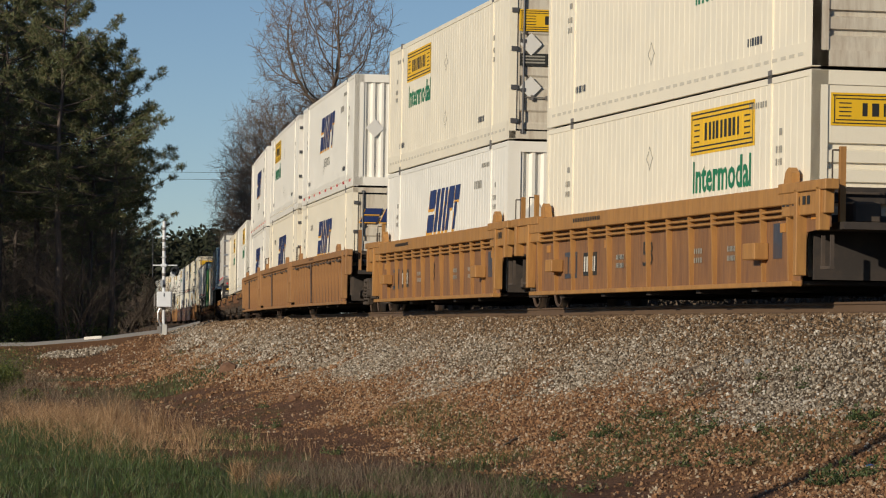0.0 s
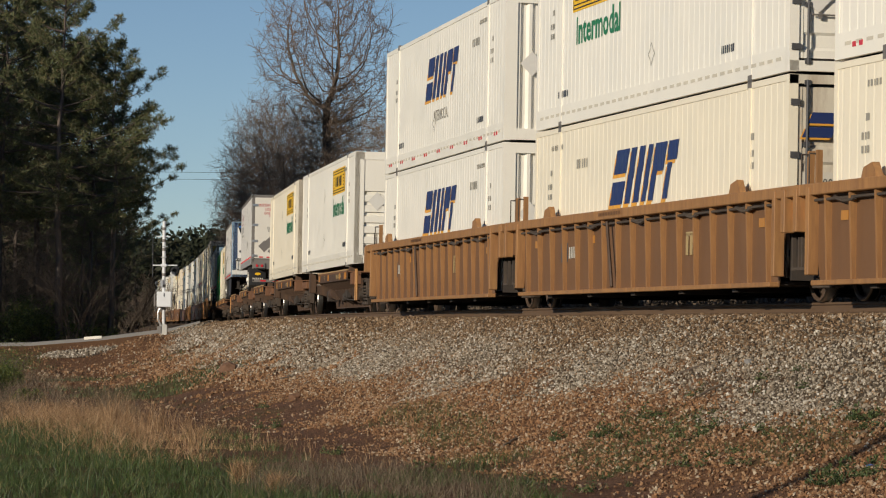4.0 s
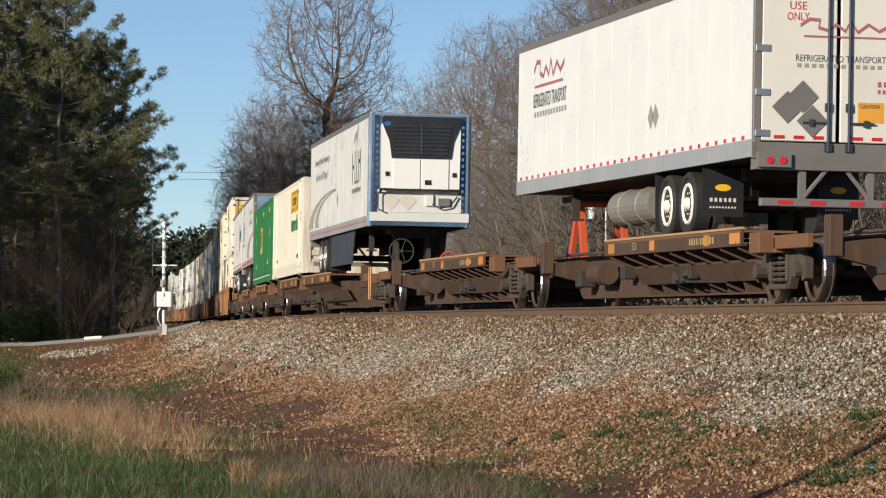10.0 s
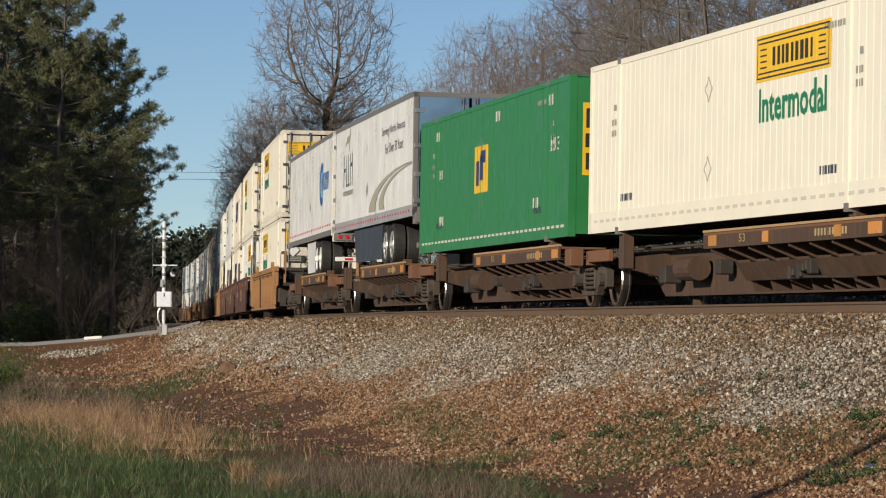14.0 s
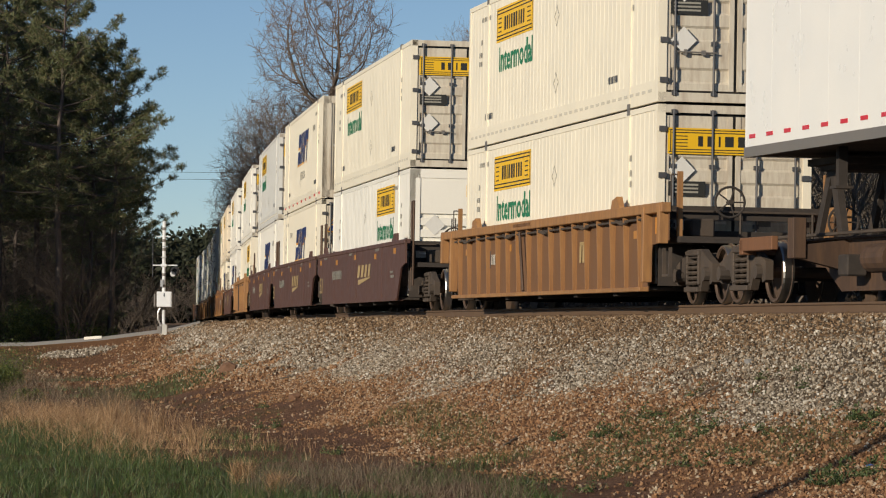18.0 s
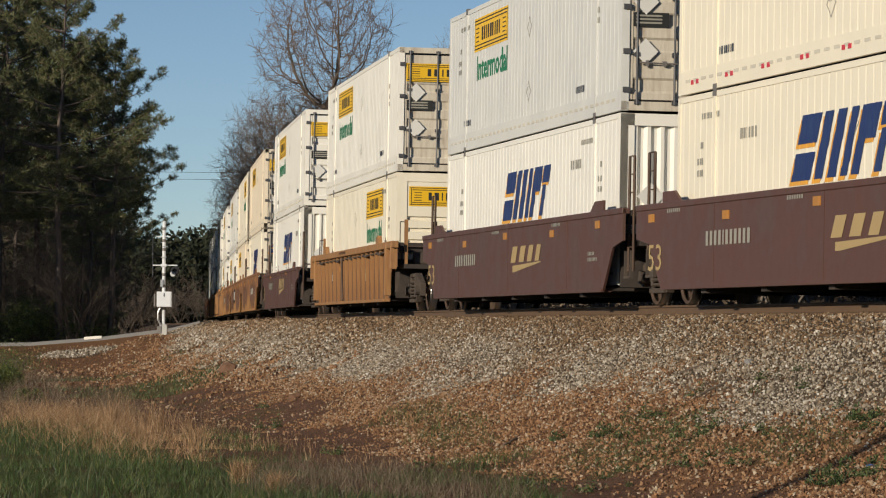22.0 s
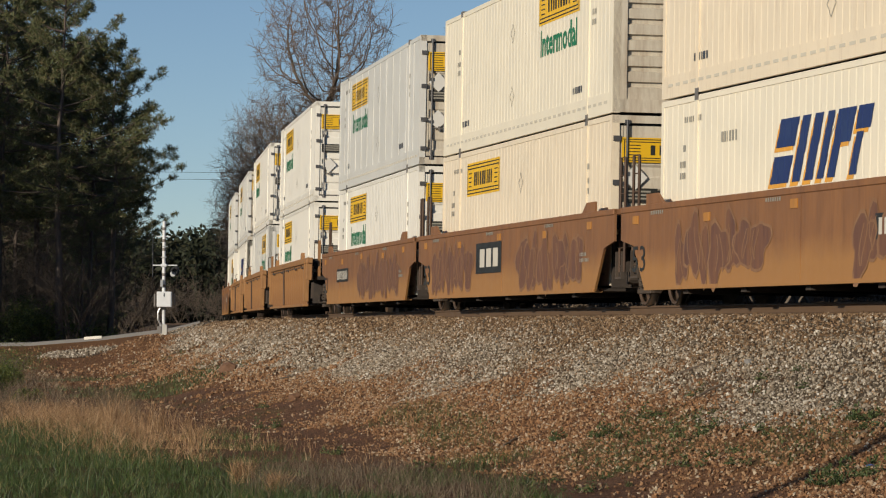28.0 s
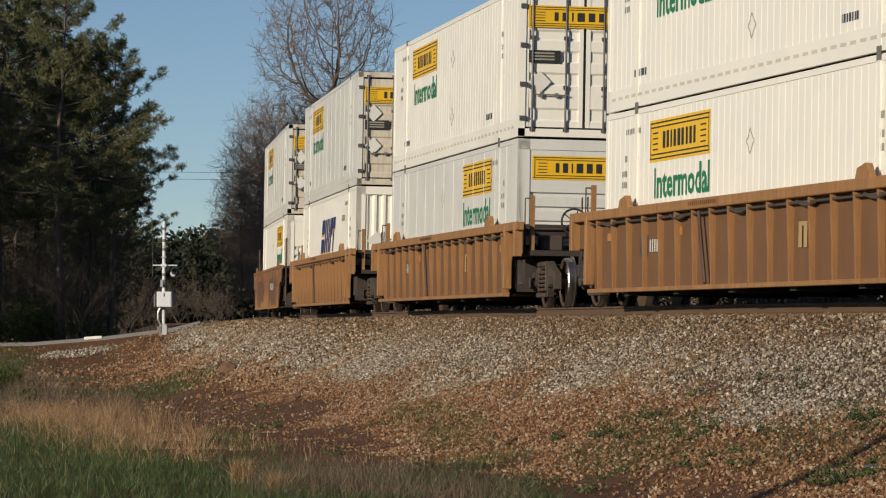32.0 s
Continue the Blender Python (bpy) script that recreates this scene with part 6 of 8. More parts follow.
# mid place, lower box, upper box (brand, colour, wall, stained end, doors lead), car kind
J, W_ = "sign", "slant"
STACKS = [
    (-155.4, (J, "cream", "wavy", False, 0), (J, "cream", "wavy", True, 0), ("ribbed", "well_yellow", True, False, False)),
    (-135.7, (W_, "white", "wavy", False, 0), (J, "cream", "wavy", True, 1), ("ribbed", "well_yellow", True, False, True)),
    (-112.3, (W_, "cream", "wavy", False, 1), (W_, "white", "wavy", False, 0), ("ribbed", "well_ochre", False, True, False)),
    (-94.2, (W_, "cream", "wavy", False, 1), (J, "white", "wavy", False, 1), ("ribbed", "well_ochre", False, False, False)),
    (-75.0, (W_, "white", "wavy", False, 0), (W_, "white", "wavy", False, 0), ("ribbed", "well_ochre", False, False, True)),
    (129.1, (J, "cream", "wavy", True, 1), (J, "cream", "wavy", True, 1), ("ribbed", "well_ochre", False, True, True)),
    (153.1, (J, "white", "wavy", False, 0), (J, "cream", "wavy", True, 1), ("smooth", "well_maroon", "a", True, False)),
    (173.0, (W_, "cream", "wavy", False, 1), (W_, "cream", "wavy", True, 0), ("smooth", "well_maroon", "a", False, False)),
    (192.8, (W_, "white", "wavy", False, 0), (J, "grey_white", "wavy", False, 1), ("smooth", "well_maroon", "a", False, True)),
    (216.5, (J, "cream", "wavy", False, 0), (J, "white", "wavy", True, 1), ("ribbed", "well_ochre", False, True, True)),
    (240.7, (W_, "white", "wavy", False, 0), (J, "white", "wavy", False, 1), ("smooth", "well_maroon", "a", True, True)),
    (264.8, (W_, "cream", "wavy", False, 1), (J, "cream2", "wavy", True, 1), ("smooth", "well_brown", "a", True, False)),
    (284.2, (J, "cream2", "wavy", True, 1), (J, "cream", "wavy", True, 0), ("smooth", "well_brown", "c", False, False)),
    (303.8, (J, "white", "wavy", False, 1), (J, "grey_white", "flat", True, 1), ("smooth", "well_brown", "b", False, True)),
    (327.6, (J, "white", "wavy", False, 1), (J, "white", "wavy", False, 1), ("ribbed", "well_ochre", False, True, True)),
    (351.1, (J, "grey_white", "flat", False, 0), (J, "white", "wavy", False, 1), ("ribbed", "well_ochre", False, True, True)),
    (374.6, (W_, "white", "wavy", False, 0), (J, "grey_white", "flat", True, 1), ("ribbed", "well_ochre", False, True, True)),
    (398.6, (J, "white", "wavy", False, 0), (J, "grey_white", "flat", True, 1), ("smooth", "well_brown", "a", True, True)),
]
WELLS = []
for mid, low, up, car in STACKS:
    w = have(car, well_ribbed if car[0] == "ribbed" else well_smooth)
    ride(w, mid)
    for (brand, colour, wall, rust, doors), z in ((low, 0.34), (up, 3.28)):
        ride(have((brand, colour, wall, rust), container), mid, z, bool(doors))
    WELLS.append(w)
for i, (w, (mid, low, up, car)) in enumerate(zip(WELLS, STACKS)):
    if car[3]:
        truck_on(w, -9.55)
    if car[4]:
        truck_on(w, 9.55)
    elif i + 1 < len(STACKS):
        truck_on(w, (STACKS[i + 1][0] - mid) / 2)

# the two spine cars, five platforms each
SPINES = [(-52.5, "front", "first"), (-34.4, "front", ""), (-17.1, "front", ""), (0.2, "front", ""), (18.7, "front", "last"),
          (37.2, "rear", "first"), (56.0, "front", ""), (73.7, "front", ""), (91.0, "front", ""), (108.1, "front", "last")]
HITCHES = {-17.1: 0, 0.2: 6.6, 37.2: -6.6, 91.0: 6.6, 108.1: 6.6}
for i, (mid, deck, role) in enumerate(SPINES):
    u = spine_unit(("spine", deck, role == "first", (2 if mid < 50 else 1) if role == "last" else 0))
    ride(u, mid)
    if role == "first":
        truck_on(u, -8.9)
    truck_on(u, 8.9 if role == "last" else (SPINES[i + 1][0] - mid) / 2)
    if HITCHES.get(mid):
        hitch_on(u, HITCHES[mid], 2.0, "hitch_red" if mid == 0.2 else "dark")
for mid, key, doors in ((-52.5, (J, "white", "wavy", False), 0), (-34.4, (J, "cream", "wavy", True), 0), (56.0, (J, "cream", "wavy", True), 0), (73.7, ("green", "green", "flat", False), 0)):
    ride(have(key, container), mid, 1.25, bool(doors))
for mid, kind in ((0.2, "red_script"), (37.2, "swoosh"), (91.0, "swoosh_rear"), (108.1, "ring")):
    ride(trailer(kind), mid, 1.06, kind != "swoosh")
# ---------------------------------------------------------------- stones of the embankment
CHIP = np.array([(1, 0.3, 0), (-0.3, 1, 0), (-1, -0.3, 0), (0.3, -1, 0), (0, 0, 1), (0, 0, -1)], float)
CHIP_F = np.array([(0, 1, 4), (1, 2, 4), (2, 3, 4), (3, 0, 4), (1, 0, 5), (2, 1, 5), (3, 2, 5), (0, 3, 5)])


def turns(n, rs):
    """Random rotations."""
    q = rs.normal(size=(n, 4))
    q /= np.linalg.norm(q, axis=1)[:, None]
    w, x, y, z = q.T
    return np.stack([np.stack([1 - 2 * (y * y + z * z), 2 * (x * y - z * w), 2 * (x * z + y * w)], 1),
                     np.stack([2 * (x * y + z * w), 1 - 2 * (x * x + z * z), 2 * (y * z - x * w)], 1),
                     np.stack([2 * (x * z - y * w), 2 * (y * z + x * w), 1 - 2 * (x * x + y * y)], 1)], 1)


def stone_field(name, s, d, size, material, label, rs, sink=0.45):
    cx, cy, th = on_track(s)
    x, y = cx - np.cos(th) * d, cy + np.sin(th) * d
    z = ground_z(x, y)
    n = len(s)
    v = (CHIP[None] * rs.uniform(0.8, 1.15, (n, 6, 1)) + rs.uniform(-0.26, 0.26, (n, 6, 3))) * 0.64
    v = v * rs.uniform(0.72, 1.2, (n, 1, 3)) * size[:, None, None]
    v = np.einsum("nij,nkj->nki", turns(n, rs), v)
    v[:, :, 0] += x[:, None]
    v[:, :, 1] += y[:, None]
    v[:, :, 2] += (z + size * sink)[:, None]
    f = CHIP_F[None] + (np.arange(n) * 6)[:, None, None]
    me = raw_mesh(name, v.reshape(-1, 3), f.reshape(-1, 3), material)
    return tagged(new(name, me), label, "gravel", kind="stuff")


rs = np.random.RandomState(7)
S_, D_, Z_ = [], [], []
for s0, s1, dens, lo, hi in ((-26, 18, 760, 0.014, 0.042), (18, 55, 230, 0.026, 0.072), (55, 105, 90, 0.045, 0.105), (105, 150, 45, 0.045, 0.1)):
    n = int((s1 - s0) * 3.6 * dens)
    S_.append(rs.uniform(s0, s1, n))
    D_.append(rs.uniform(0.85, 4.9, n))
    Z_.append((lo + (hi - lo) * rs.rand(n) ** 1.5) * (1 + 0.5 * (rs.rand(n) > 0.97)))
S_, D_, Z_ = np.concatenate(S_), np.concatenate(D_), np.concatenate(Z_)
px, py = on_track(S_)[0] - np.cos(on_track(S_)[2]) * D_, on_track(S_)[1] + np.sin(on_track(S_)[2]) * D_
clay = zones(px, py)[0]
keep = (rs.rand(len(S_)) > np.clip(clay * 1.05, 0, 0.93)) & (S_ > -12.5 - 3.4 * (D_ - 0.85))
brown = D_ + 0.5 * wobble(px, py, 5, 31) + rs.normal(0, 0.6, len(S_)) < 2.75
m1, m2 = keep & ~brown, keep & brown
stone_field("ballast", S_[m1], D_[m1], Z_[m1], M["stone"], "pale grey crushed stone ballast slope", rs)
stone_field("ballast", S_[m2], D_[m2], Z_[m2], M["stone_brown"], "brown dust-stained ballast beside the rail", rs)
S_, D_, Z_ = [], [], []
for s0, s1, dens, lo, hi in ((-34, 14, 700, 0.012, 0.048), (14, 60, 150, 0.022, 0.08), (60, 130, 34, 0.04, 0.1)):
    n = int((s1 - s0) * 4.4 * dens)
    S_.append(rs.uniform(s0, s1, n))
    D_.append(3.1 + 4.4 * rs.rand(n) ** 0.9)
    Z_.append(lo + (hi - lo) * rs.rand(n) ** 1.9)
S_, D_, Z_ = np.concatenate(S_), np.concatenate(D_), np.concatenate(Z_)
px, py = on_track(S_)[0] - np.cos(on_track(S_)[2]) * D_, on_track(S_)[1] + np.sin(on_track(S_)[2]) * D_
zc, zs_, zt_, zl_ = zones(px, py)
keep = (rs.rand(len(S_)) < np.clip(zc, 0.04, 1) * (1 - 0.93 * zs_) * (1 - 0.6 * zt_) * np.clip(0.78 + 0.5 * wobble(px, py, 2.4, 33) + 0.3 * wobble(px, py, 0.8, 34), 0.8, 1) * (1 - 0.9 * smooth_step(5.0, 6.2, D_ + 0.4 * wobble(px, py, 3.0, 35)) * smooth_step(8, 26, S_))) & (S_ > -12.5 - 3.4 * (D_ - 0.85))
stone_field("clay_stones", S_[keep], D_[keep], Z_[keep], M["stone_red"], "orange-red clay-stained stones on the lower slope", rs, 0.36)
# pale gravel and clay lumps below the road
n = 15000
s_, d_ = rs.uniform(32, 138, n), rs.uniform(4.0, 13.0, n)
px, py = on_track(s_)[0] - d_, on_track(s_)[1]
red_ = np.maximum.reduce([spot(px, py, -15.0, 179, 1.9, 13), spot(px, py, -12.8, 130, 4.6, 10), spot(px, py, -9.2, 106, 3.2, 6.5)])
k = spot(px, py, -18.2, 178, 1.6, 9) > rs.rand(n)
stone_field("road_gravel", s_[k], d_[k], rs.uniform(0.05, 0.14, k.sum()), M["stone"], "pale gravel spilled below the road", rs)
k = (np.maximum(0.4 * red_, 0.1) > rs.rand(n)) & ~k
stone_field("clay_lumps", s_[k], d_[k], 0.03 + 0.09 * rs.rand(k.sum()) ** 2, M["stone_red"], "orange clay lumps below the road", rs)


# ---------------------------------------------------------------- grass and weeds
def blades(name, x, y, height, width, material, label, category, rs, lean=0.35, segs=2, z=None):
    """Bent tapering blades, each of its own."""
    n = len(x)
    z = ground_z(x, y) - 0.01 if z is None else z
    a, b = rs.uniform(0, 2 * np.pi, n), rs.uniform(0, 2 * np.pi, n)
    lx, ly = np.cos(a) * lean * height * rs.rand(n), np.sin(a) * lean * height * rs.rand(n)
    rows = []
    for k in range(segs + 1):
        f = k / segs
        w = width * (1 - f * 0.92) / 2
        px, py, pz = x + lx * f * f, y + ly * f * f, z + height * f * (1 - 0.12 * f)
        rows.append(np.stack([px - np.cos(b) * w, py - np.sin(b) * w, pz], 1))
        rows.append(np.stack([px + np.cos(b) * w, py + np.sin(b) * w, pz], 1))
    v = np.stack(rows, 1)
    m = 2 * (segs + 1)
    f = np.array([(2 * k, 2 * k + 1, 2 * k + 3, 2 * k + 2) for k in range(segs)])
    f = f[None] + (np.arange(n) * m)[:, None, None]
    return tagged(new(name, raw_mesh(name, v.reshape(-1, 3), f.reshape(-1, 4), material)), label, category, kind="stuff")


def across(s, d):
    cx, cy, th = on_track(s)
    return cx - np.cos(th) * d, cy + np.sin(th) * d


rs = np.random.RandomState(21)
n = 110000
gx_, gy_ = rs.uniform(-9.5, 1.2, n), 33 + 27 * rs.rand(n) ** 1.2
zt_ = zones(gx_, gy_)[2]
sd = off_track(gx_, gy_)[1]
k = (rs.rand(n) < zt_ * np.clip(0.75 + 0.4 * wobble(gx_, gy_, 1.3, 41), 0.3, 1)) & (np.abs(gx_) < 0.16 * gy_)
blades("grass", gx_[k], gy_[k], rs.uniform(0.06, 0.22, k.sum()) * (1 + 0.55 * wobble(gx_[k], gy_[k], 0.6, 41)), rs.uniform(0.004, 0.011, k.sum()), M["grass"], "short green winter grass", "grass", rs, 1.5, 3)
# thin grass on the lower slope and the verge
n = 110000
s_, d_ = -30 + 155 * rs.rand(n) ** 1.3, rs.uniform(4.0, 15, n)
x_, y_ = across(s_, d_)
zt_ = zones(x_, y_)[2]
k = (rs.rand(n) < zt_ * 0.9) & ((d_ < 8.5) | (s_ > 20)) & (rs.rand(n) < 0.5 + 0.6 * wobble(x_, y_, 0.7, 43))
blades("verge_grass", x_[k], y_[k], rs.uniform(0.03, 0.11, k.sum()) * (1 + 0.5 * (s_[k] > 18)), rs.uniform(0.006, 0.018, k.sum()) * (1 + 1.2 * (s_[k] > 18)), M["weed"], "sparse low green growth on the clay", "grass", rs, 0.9)
n = 60000
x_, y_ = rs.uniform(-1.2, 5.2, n), rs.uniform(34.5, 46.5, n)
green_ = np.maximum.reduce([spot(x_, y_, 2.3, 42.4, 0.9, 3.0), 0.8 * spot(x_, y_, 3.9, 38.5, 0.7, 2.0), 0.7 * spot(x_, y_, -0.2, 40.5, 0.7, 1.6), 0.9 * spot(x_, y_, 4.3, 35.3, 0.7, 1.4)])
k = (rs.rand(n) < green_) & (wobble(x_, y_, 0.5, 44) + rs.normal(0, 0.45, n) > 0.3)
blades("low_weeds", x_[k], y_[k], rs.uniform(0.02, 0.09, k.sum()), rs.uniform(0.006, 0.02, k.sum()), M["weed"], "scattered low green weeds among the stones", "weeds", rs, 1.3)
# tall dry grass along the edge of the field
n = 23000
s_, d_ = -14 + 26 * rs.rand(n), 10.0 + rs.normal(0, 0.8, n)
x_, y_ = across(s_, d_ + 0.02 * np.clip(s_, 0, 80))
k = (wobble(x_, y_, 1.2, 51) + rs.normal(0, 0.4, n) > 0.1) & (x_ < -2.4) & (x_ < -2.4 - 0.12 * (52 - y_))
tall = 0.35 + 0.65 * smooth_step(-3.2, -5.5, x_[k])
blades("dry_grass", x_[k], y_[k], tall * rs.uniform(0.1, 0.42, k.sum()) * (1 + 0.8 * (rs.rand(k.sum()) > 0.95)), rs.uniform(0.005, 0.013, k.sum()), M["dry_grass"], "tangled straw-coloured dry grass at the field edge", "grass", rs, 1.9, 4)
n = 20000
s_, d_ = rs.uniform(6, 62, n), 10.8 + rs.normal(0, 1.3, n)
x_, y_ = across(s_, d_)
k = (wobble(x_, y_, 2.6, 53) + rs.normal(0, 0.4, n) > 0.25)
blades("dead_weeds", x_[k], y_[k], rs.uniform(0.15, 0.6, k.sum()), rs.uniform(0.006, 0.014, k.sum()), M["brush"], "grey-brown dead weed stems", "weeds", rs, 1.5, 3)
n = 9000
x_, y_ = rs.uniform(-2.1, 0.9, n), rs.uniform(34.5, 44.0, n)
k = (wobble(x_, y_, 1.5, 57) + rs.normal(0, 0.4, n) > -0.1) & (off_track(x_, y_)[1] > 8.0)
blades("dead_weeds", x_[k], y_[k], rs.uniform(0.08, 0.32, k.sum()), rs.uniform(0.004, 0.009, k.sum()), M["brush"], "matted grey dead weed stems", "weeds", rs, 1.6, 3)


n = 5000
s_, d_ = -16 + 40 * rs.rand(n), 8.3 + rs.normal(0, 0.55, n)
x_, y_ = across(s_, d_)
k = wobble(x_, y_, 0.9, 58) + rs.normal(0, 0.4, n) > 0.35
blades("dry_stalks", x_[k], y_[k], rs.uniform(0.06, 0.3, k.sum()), rs.uniform(0.004, 0.009, k.sum()), M["dry_grass"], "thin dry stalks along the bare path", "grass", rs, 1.4, 3)


def tuft(x, y, h, count, material, label, spread, seed):
    rr = np.random.RandomState(seed)
    a, r = rr.uniform(0, 6.28, count), spread * rr.rand(count) ** 0.7
    z0 = float(ground_z(np.array([x]), np.array([y]))[0])
    ob = blades("grass_tuft", r * np.cos(a), r * np.sin(a), h * rr.uniform(0.45, 1.0, count), rr.uniform(0.005, 0.011, count), material, label, "grass tuft", rr, 0.9, 3, np.full(count, -0.01))
    ob.location = (x, y, z0)
    ob["kind"] = "thing"
    return ob


tuft(-2.18, 38.96, 0.36, 420, M["dry_grass"], "dry straw-coloured grass tuft in the lawn", 0.14, 61)
tuft(-1.71, 36.9, 0.32, 380, M["dry_grass"], "dry straw-coloured grass tuft in the lawn", 0.1, 62)
tuft(-3.55, 51.5, 0.62, 160, M["dry_grass"], "tall dry grass tuft at the field edge", 0.16, 63)
tuft(-6.75, 72.0, 0.75, 420, M["brush"], "dark tangled dead weed clump beside the path", 0.3, 65)
tuft(-6.3, 70.5, 0.5, 320, M["brush"], "dark tangled dead weed clump beside the path", 0.3, 66)
tuft(-4.6, 57.5, 0.7, 120, M["dry_grass"], "tall dry grass tuft at the field edge", 0.2, 67)
tuft(-5.7, 62.0, 0.8, 200, M["dry_grass"], "tall dry grass tuft at the field edge", 0.25, 64)


def weed(x, y, r, count, seed, material="weed", name="weed", label="low dark green weed growing in the stones"):
    rr = np.random.RandomState(seed)
    z0 = float(ground_z(np.array([x]), np.array([y]))[0])
    a, q = rr.uniform(0, 6.28, count), rr.rand(count) ** 0.6
    lobe = rr.normal(0, 1, (5, 2)) * r * 0.85
    high = rr.uniform(0.5, 1.9, 5) * r
    pick = rr.randint(0, 5, count)
    c = np.stack([lobe[pick, 0] + np.cos(a) * q * r * 0.6, lobe[pick, 1] + np.sin(a) * q * r * 0.6, high[pick] * (1 - q * q) * rr.rand(count) + 0.01], 1)
    leaf = np.array([(-0.5, 0, 0), (0, -0.22, 0.05), (0.5, 0, 0.0), (0, 0.22, 0.05)]) * 0.05 * (r / 0.2) ** 0.5
    v = np.einsum("nij,kj->nki", turns(count, rr), leaf) * rr.uniform(0.6, 1.4, (count, 1, 1)) + c[:, None]
    f = np.arange(count * 4).reshape(-1, 4)
    ob = tagged(new(name), label, name)
    me = raw_mesh("leaves", v.reshape(-1, 3), f, M[material])
    lv = new("leaves", me)
    lv.parent = ob
    bm = bmesh.new()
    for i in range(7):
        b = 6.28 * i / 7
        tube(bm, (0, 0, -0.03), (math.cos(b) * r * 0.9, math.sin(b) * r * 0.9, r * 0.4), 0.006, 0.003, 5)
    tagged(part("stem", bm, M["brush"], ob), kind="stuff")
    ob.location = (x, y, z0)
    return ob


for i, (x, y, r, c) in enumerate(((1.99, 44.39, 0.2, 300), (2.2, 43.6, 0.14, 170), (2.61, 44.46, 0.18, 240), (2.95, 41.01, 0.2, 280), (3.15, 41.5, 0.14, 150), (-0.16, 41.66, 0.2, 300), (1.47, 45.76, 0.15, 180),
                                  (3.85, 34.75, 0.2, 280), (4.15, 35.0, 0.24, 360), (4.65, 38.36, 0.2, 280), (4.75, 37.6, 0.22, 300), (0.43, 43.38, 0.1, 120), (-1.43, 48.14, 0.14, 160), (3.55, 40.2, 0.12, 120),
                                  (2.75, 38.3, 0.13, 130), (-2.9, 60.5, 0.2, 240), (3.9, 43.4, 0.1, 90), (3.2, 39.0, 0.1, 100), (-3.3, 66.0, 0.16, 150))):
    weed(x, y, r * 0.8, int(c * 1.2), 70 + i)
rr_ = np.random.RandomState(87)
for i in range(26):
    weed(rr_.uniform(0.6, 4.6), rr_.uniform(37.5, 45.5), rr_.uniform(0.05, 0.11), 90, 140 + i)

# small things lying about
def lump(name, x, y, size, material, label, category, seed, flat=0.7):
    bm = bmesh.new()
    bmesh.ops.create_icosphere(bm, subdivisions=2, radius=1.0)
    rr = random.Random(seed)
    off = Vector((rr.random() * 9, rr.random() * 9, rr.random() * 9))
    for v in bm.verts:
        v.co *= 1 + 0.45 * noise.noise(v.co * 1.3 + off)
        v.co = Vector((v.co.x * size, v.co.y * size * 0.8, v.co.z * size * flat))
    me = bpy.data.meshes.new(name)
    bm.to_mesh(me)
    bm.free()
    me.materials.append(material)
    ob = tagged(new(name, me), label, category)
    ob.location = (x, y, float(ground_z(np.array([x]), np.array([y]))[0]) + size * flat * 0.35)
    return ob


lump("boulder", -5.3, 88.2, 0.24, M["brown_clod"], "reddish-brown clod lying at the foot of the ballast", "rock", 3)
lump("boulder", -2.75, 66.4, 0.13, M["brown_clod"], "reddish-brown stone on the clay", "rock", 4)
lump("boulder", 3.95, 45.8, 0.07, M["kerb"], "large pale grey stone on the slope", "rock", 5)
lump("plastic_scrap", 4.3, 35.69, 0.06, M["print_mid"], "crumpled blue plastic scrap among the weeds", "litter", 6, 0.5)
for i, (x, y, ln, a) in enumerate(((3.47, 44.89, 0.55, 0.5), (3.35, 47.19, 0.45, 0.35), (-3.0, 74.0, 0.8, 0.3), (0.9, 47.0, 0.4, 1.1))):
    bm = bmesh.new()
    pts = [(ln * (k - 1.5) / 3, 0.02 * math.sin(2.2 * k + i), 0.012 * math.cos(k)) for k in range(4)]
    for p, q in zip(pts, pts[1:]):
        tube(bm, p, q, 0.018, 0.014, 6)
    me = bpy.data.meshes.new("stick")
    bm.to_mesh(me)
    bm.free()
    me.materials.append(M["bark"])
    st = tagged(new("stick", me), "short dead stick lying on the gravel", "stick")
    zz = [float(ground_z(np.array([x + k * math.cos(a) * ln / 2]), np.array([y + k * math.sin(a) * ln / 2]))[0]) for k in (-1, 1)]
    st.matrix_basis = Matrix.Translation((x, y, sum(zz) / 2 + 0.035)) @ Matrix.Rotation(a, 4, "Z") @ Matrix.Rotation(-math.atan2(zz[1] - zz[0], ln), 4, "Y")

# ---------------------------------------------------------------- crossing signal
SX, SY = -15.55, 198.0
SZ = float(ground_z(np.array([SX]), np.array([SY]))[0])
sig = thing("crossing_signal", "white railway signal mast with grey relay box and lamp head", "signal")
sig.location = (SX, SY, SZ)
bm = bmesh.new()
tube(bm, (0, 0, 0.5), (0, 0, 6.4), 0.095, n=14)
part("mast", bm, M["signal_white"], sig)
# Dark bands added on the mast stand for tree shadow falling across it.
for z in (1.45, 2.72, 3.35, 4.75, 5.25, 5.9):
    bm = bmesh.new()
    tube(bm, (0, 0, z), (0, 0, z + 0.16), 0.108, n=14)
    part("shadow_band", bm, M["alu_dark"], sig, "dark grey band painted for tree shadow on the mast")
boxes("base", [(0, 0, 0.3, 0.42, 0.42, 0.7), (0, 0, -0.05, 0.6, 0.6, 0.2)], M["concrete"], sig, "concrete and steel mast base", bevel=0.02)
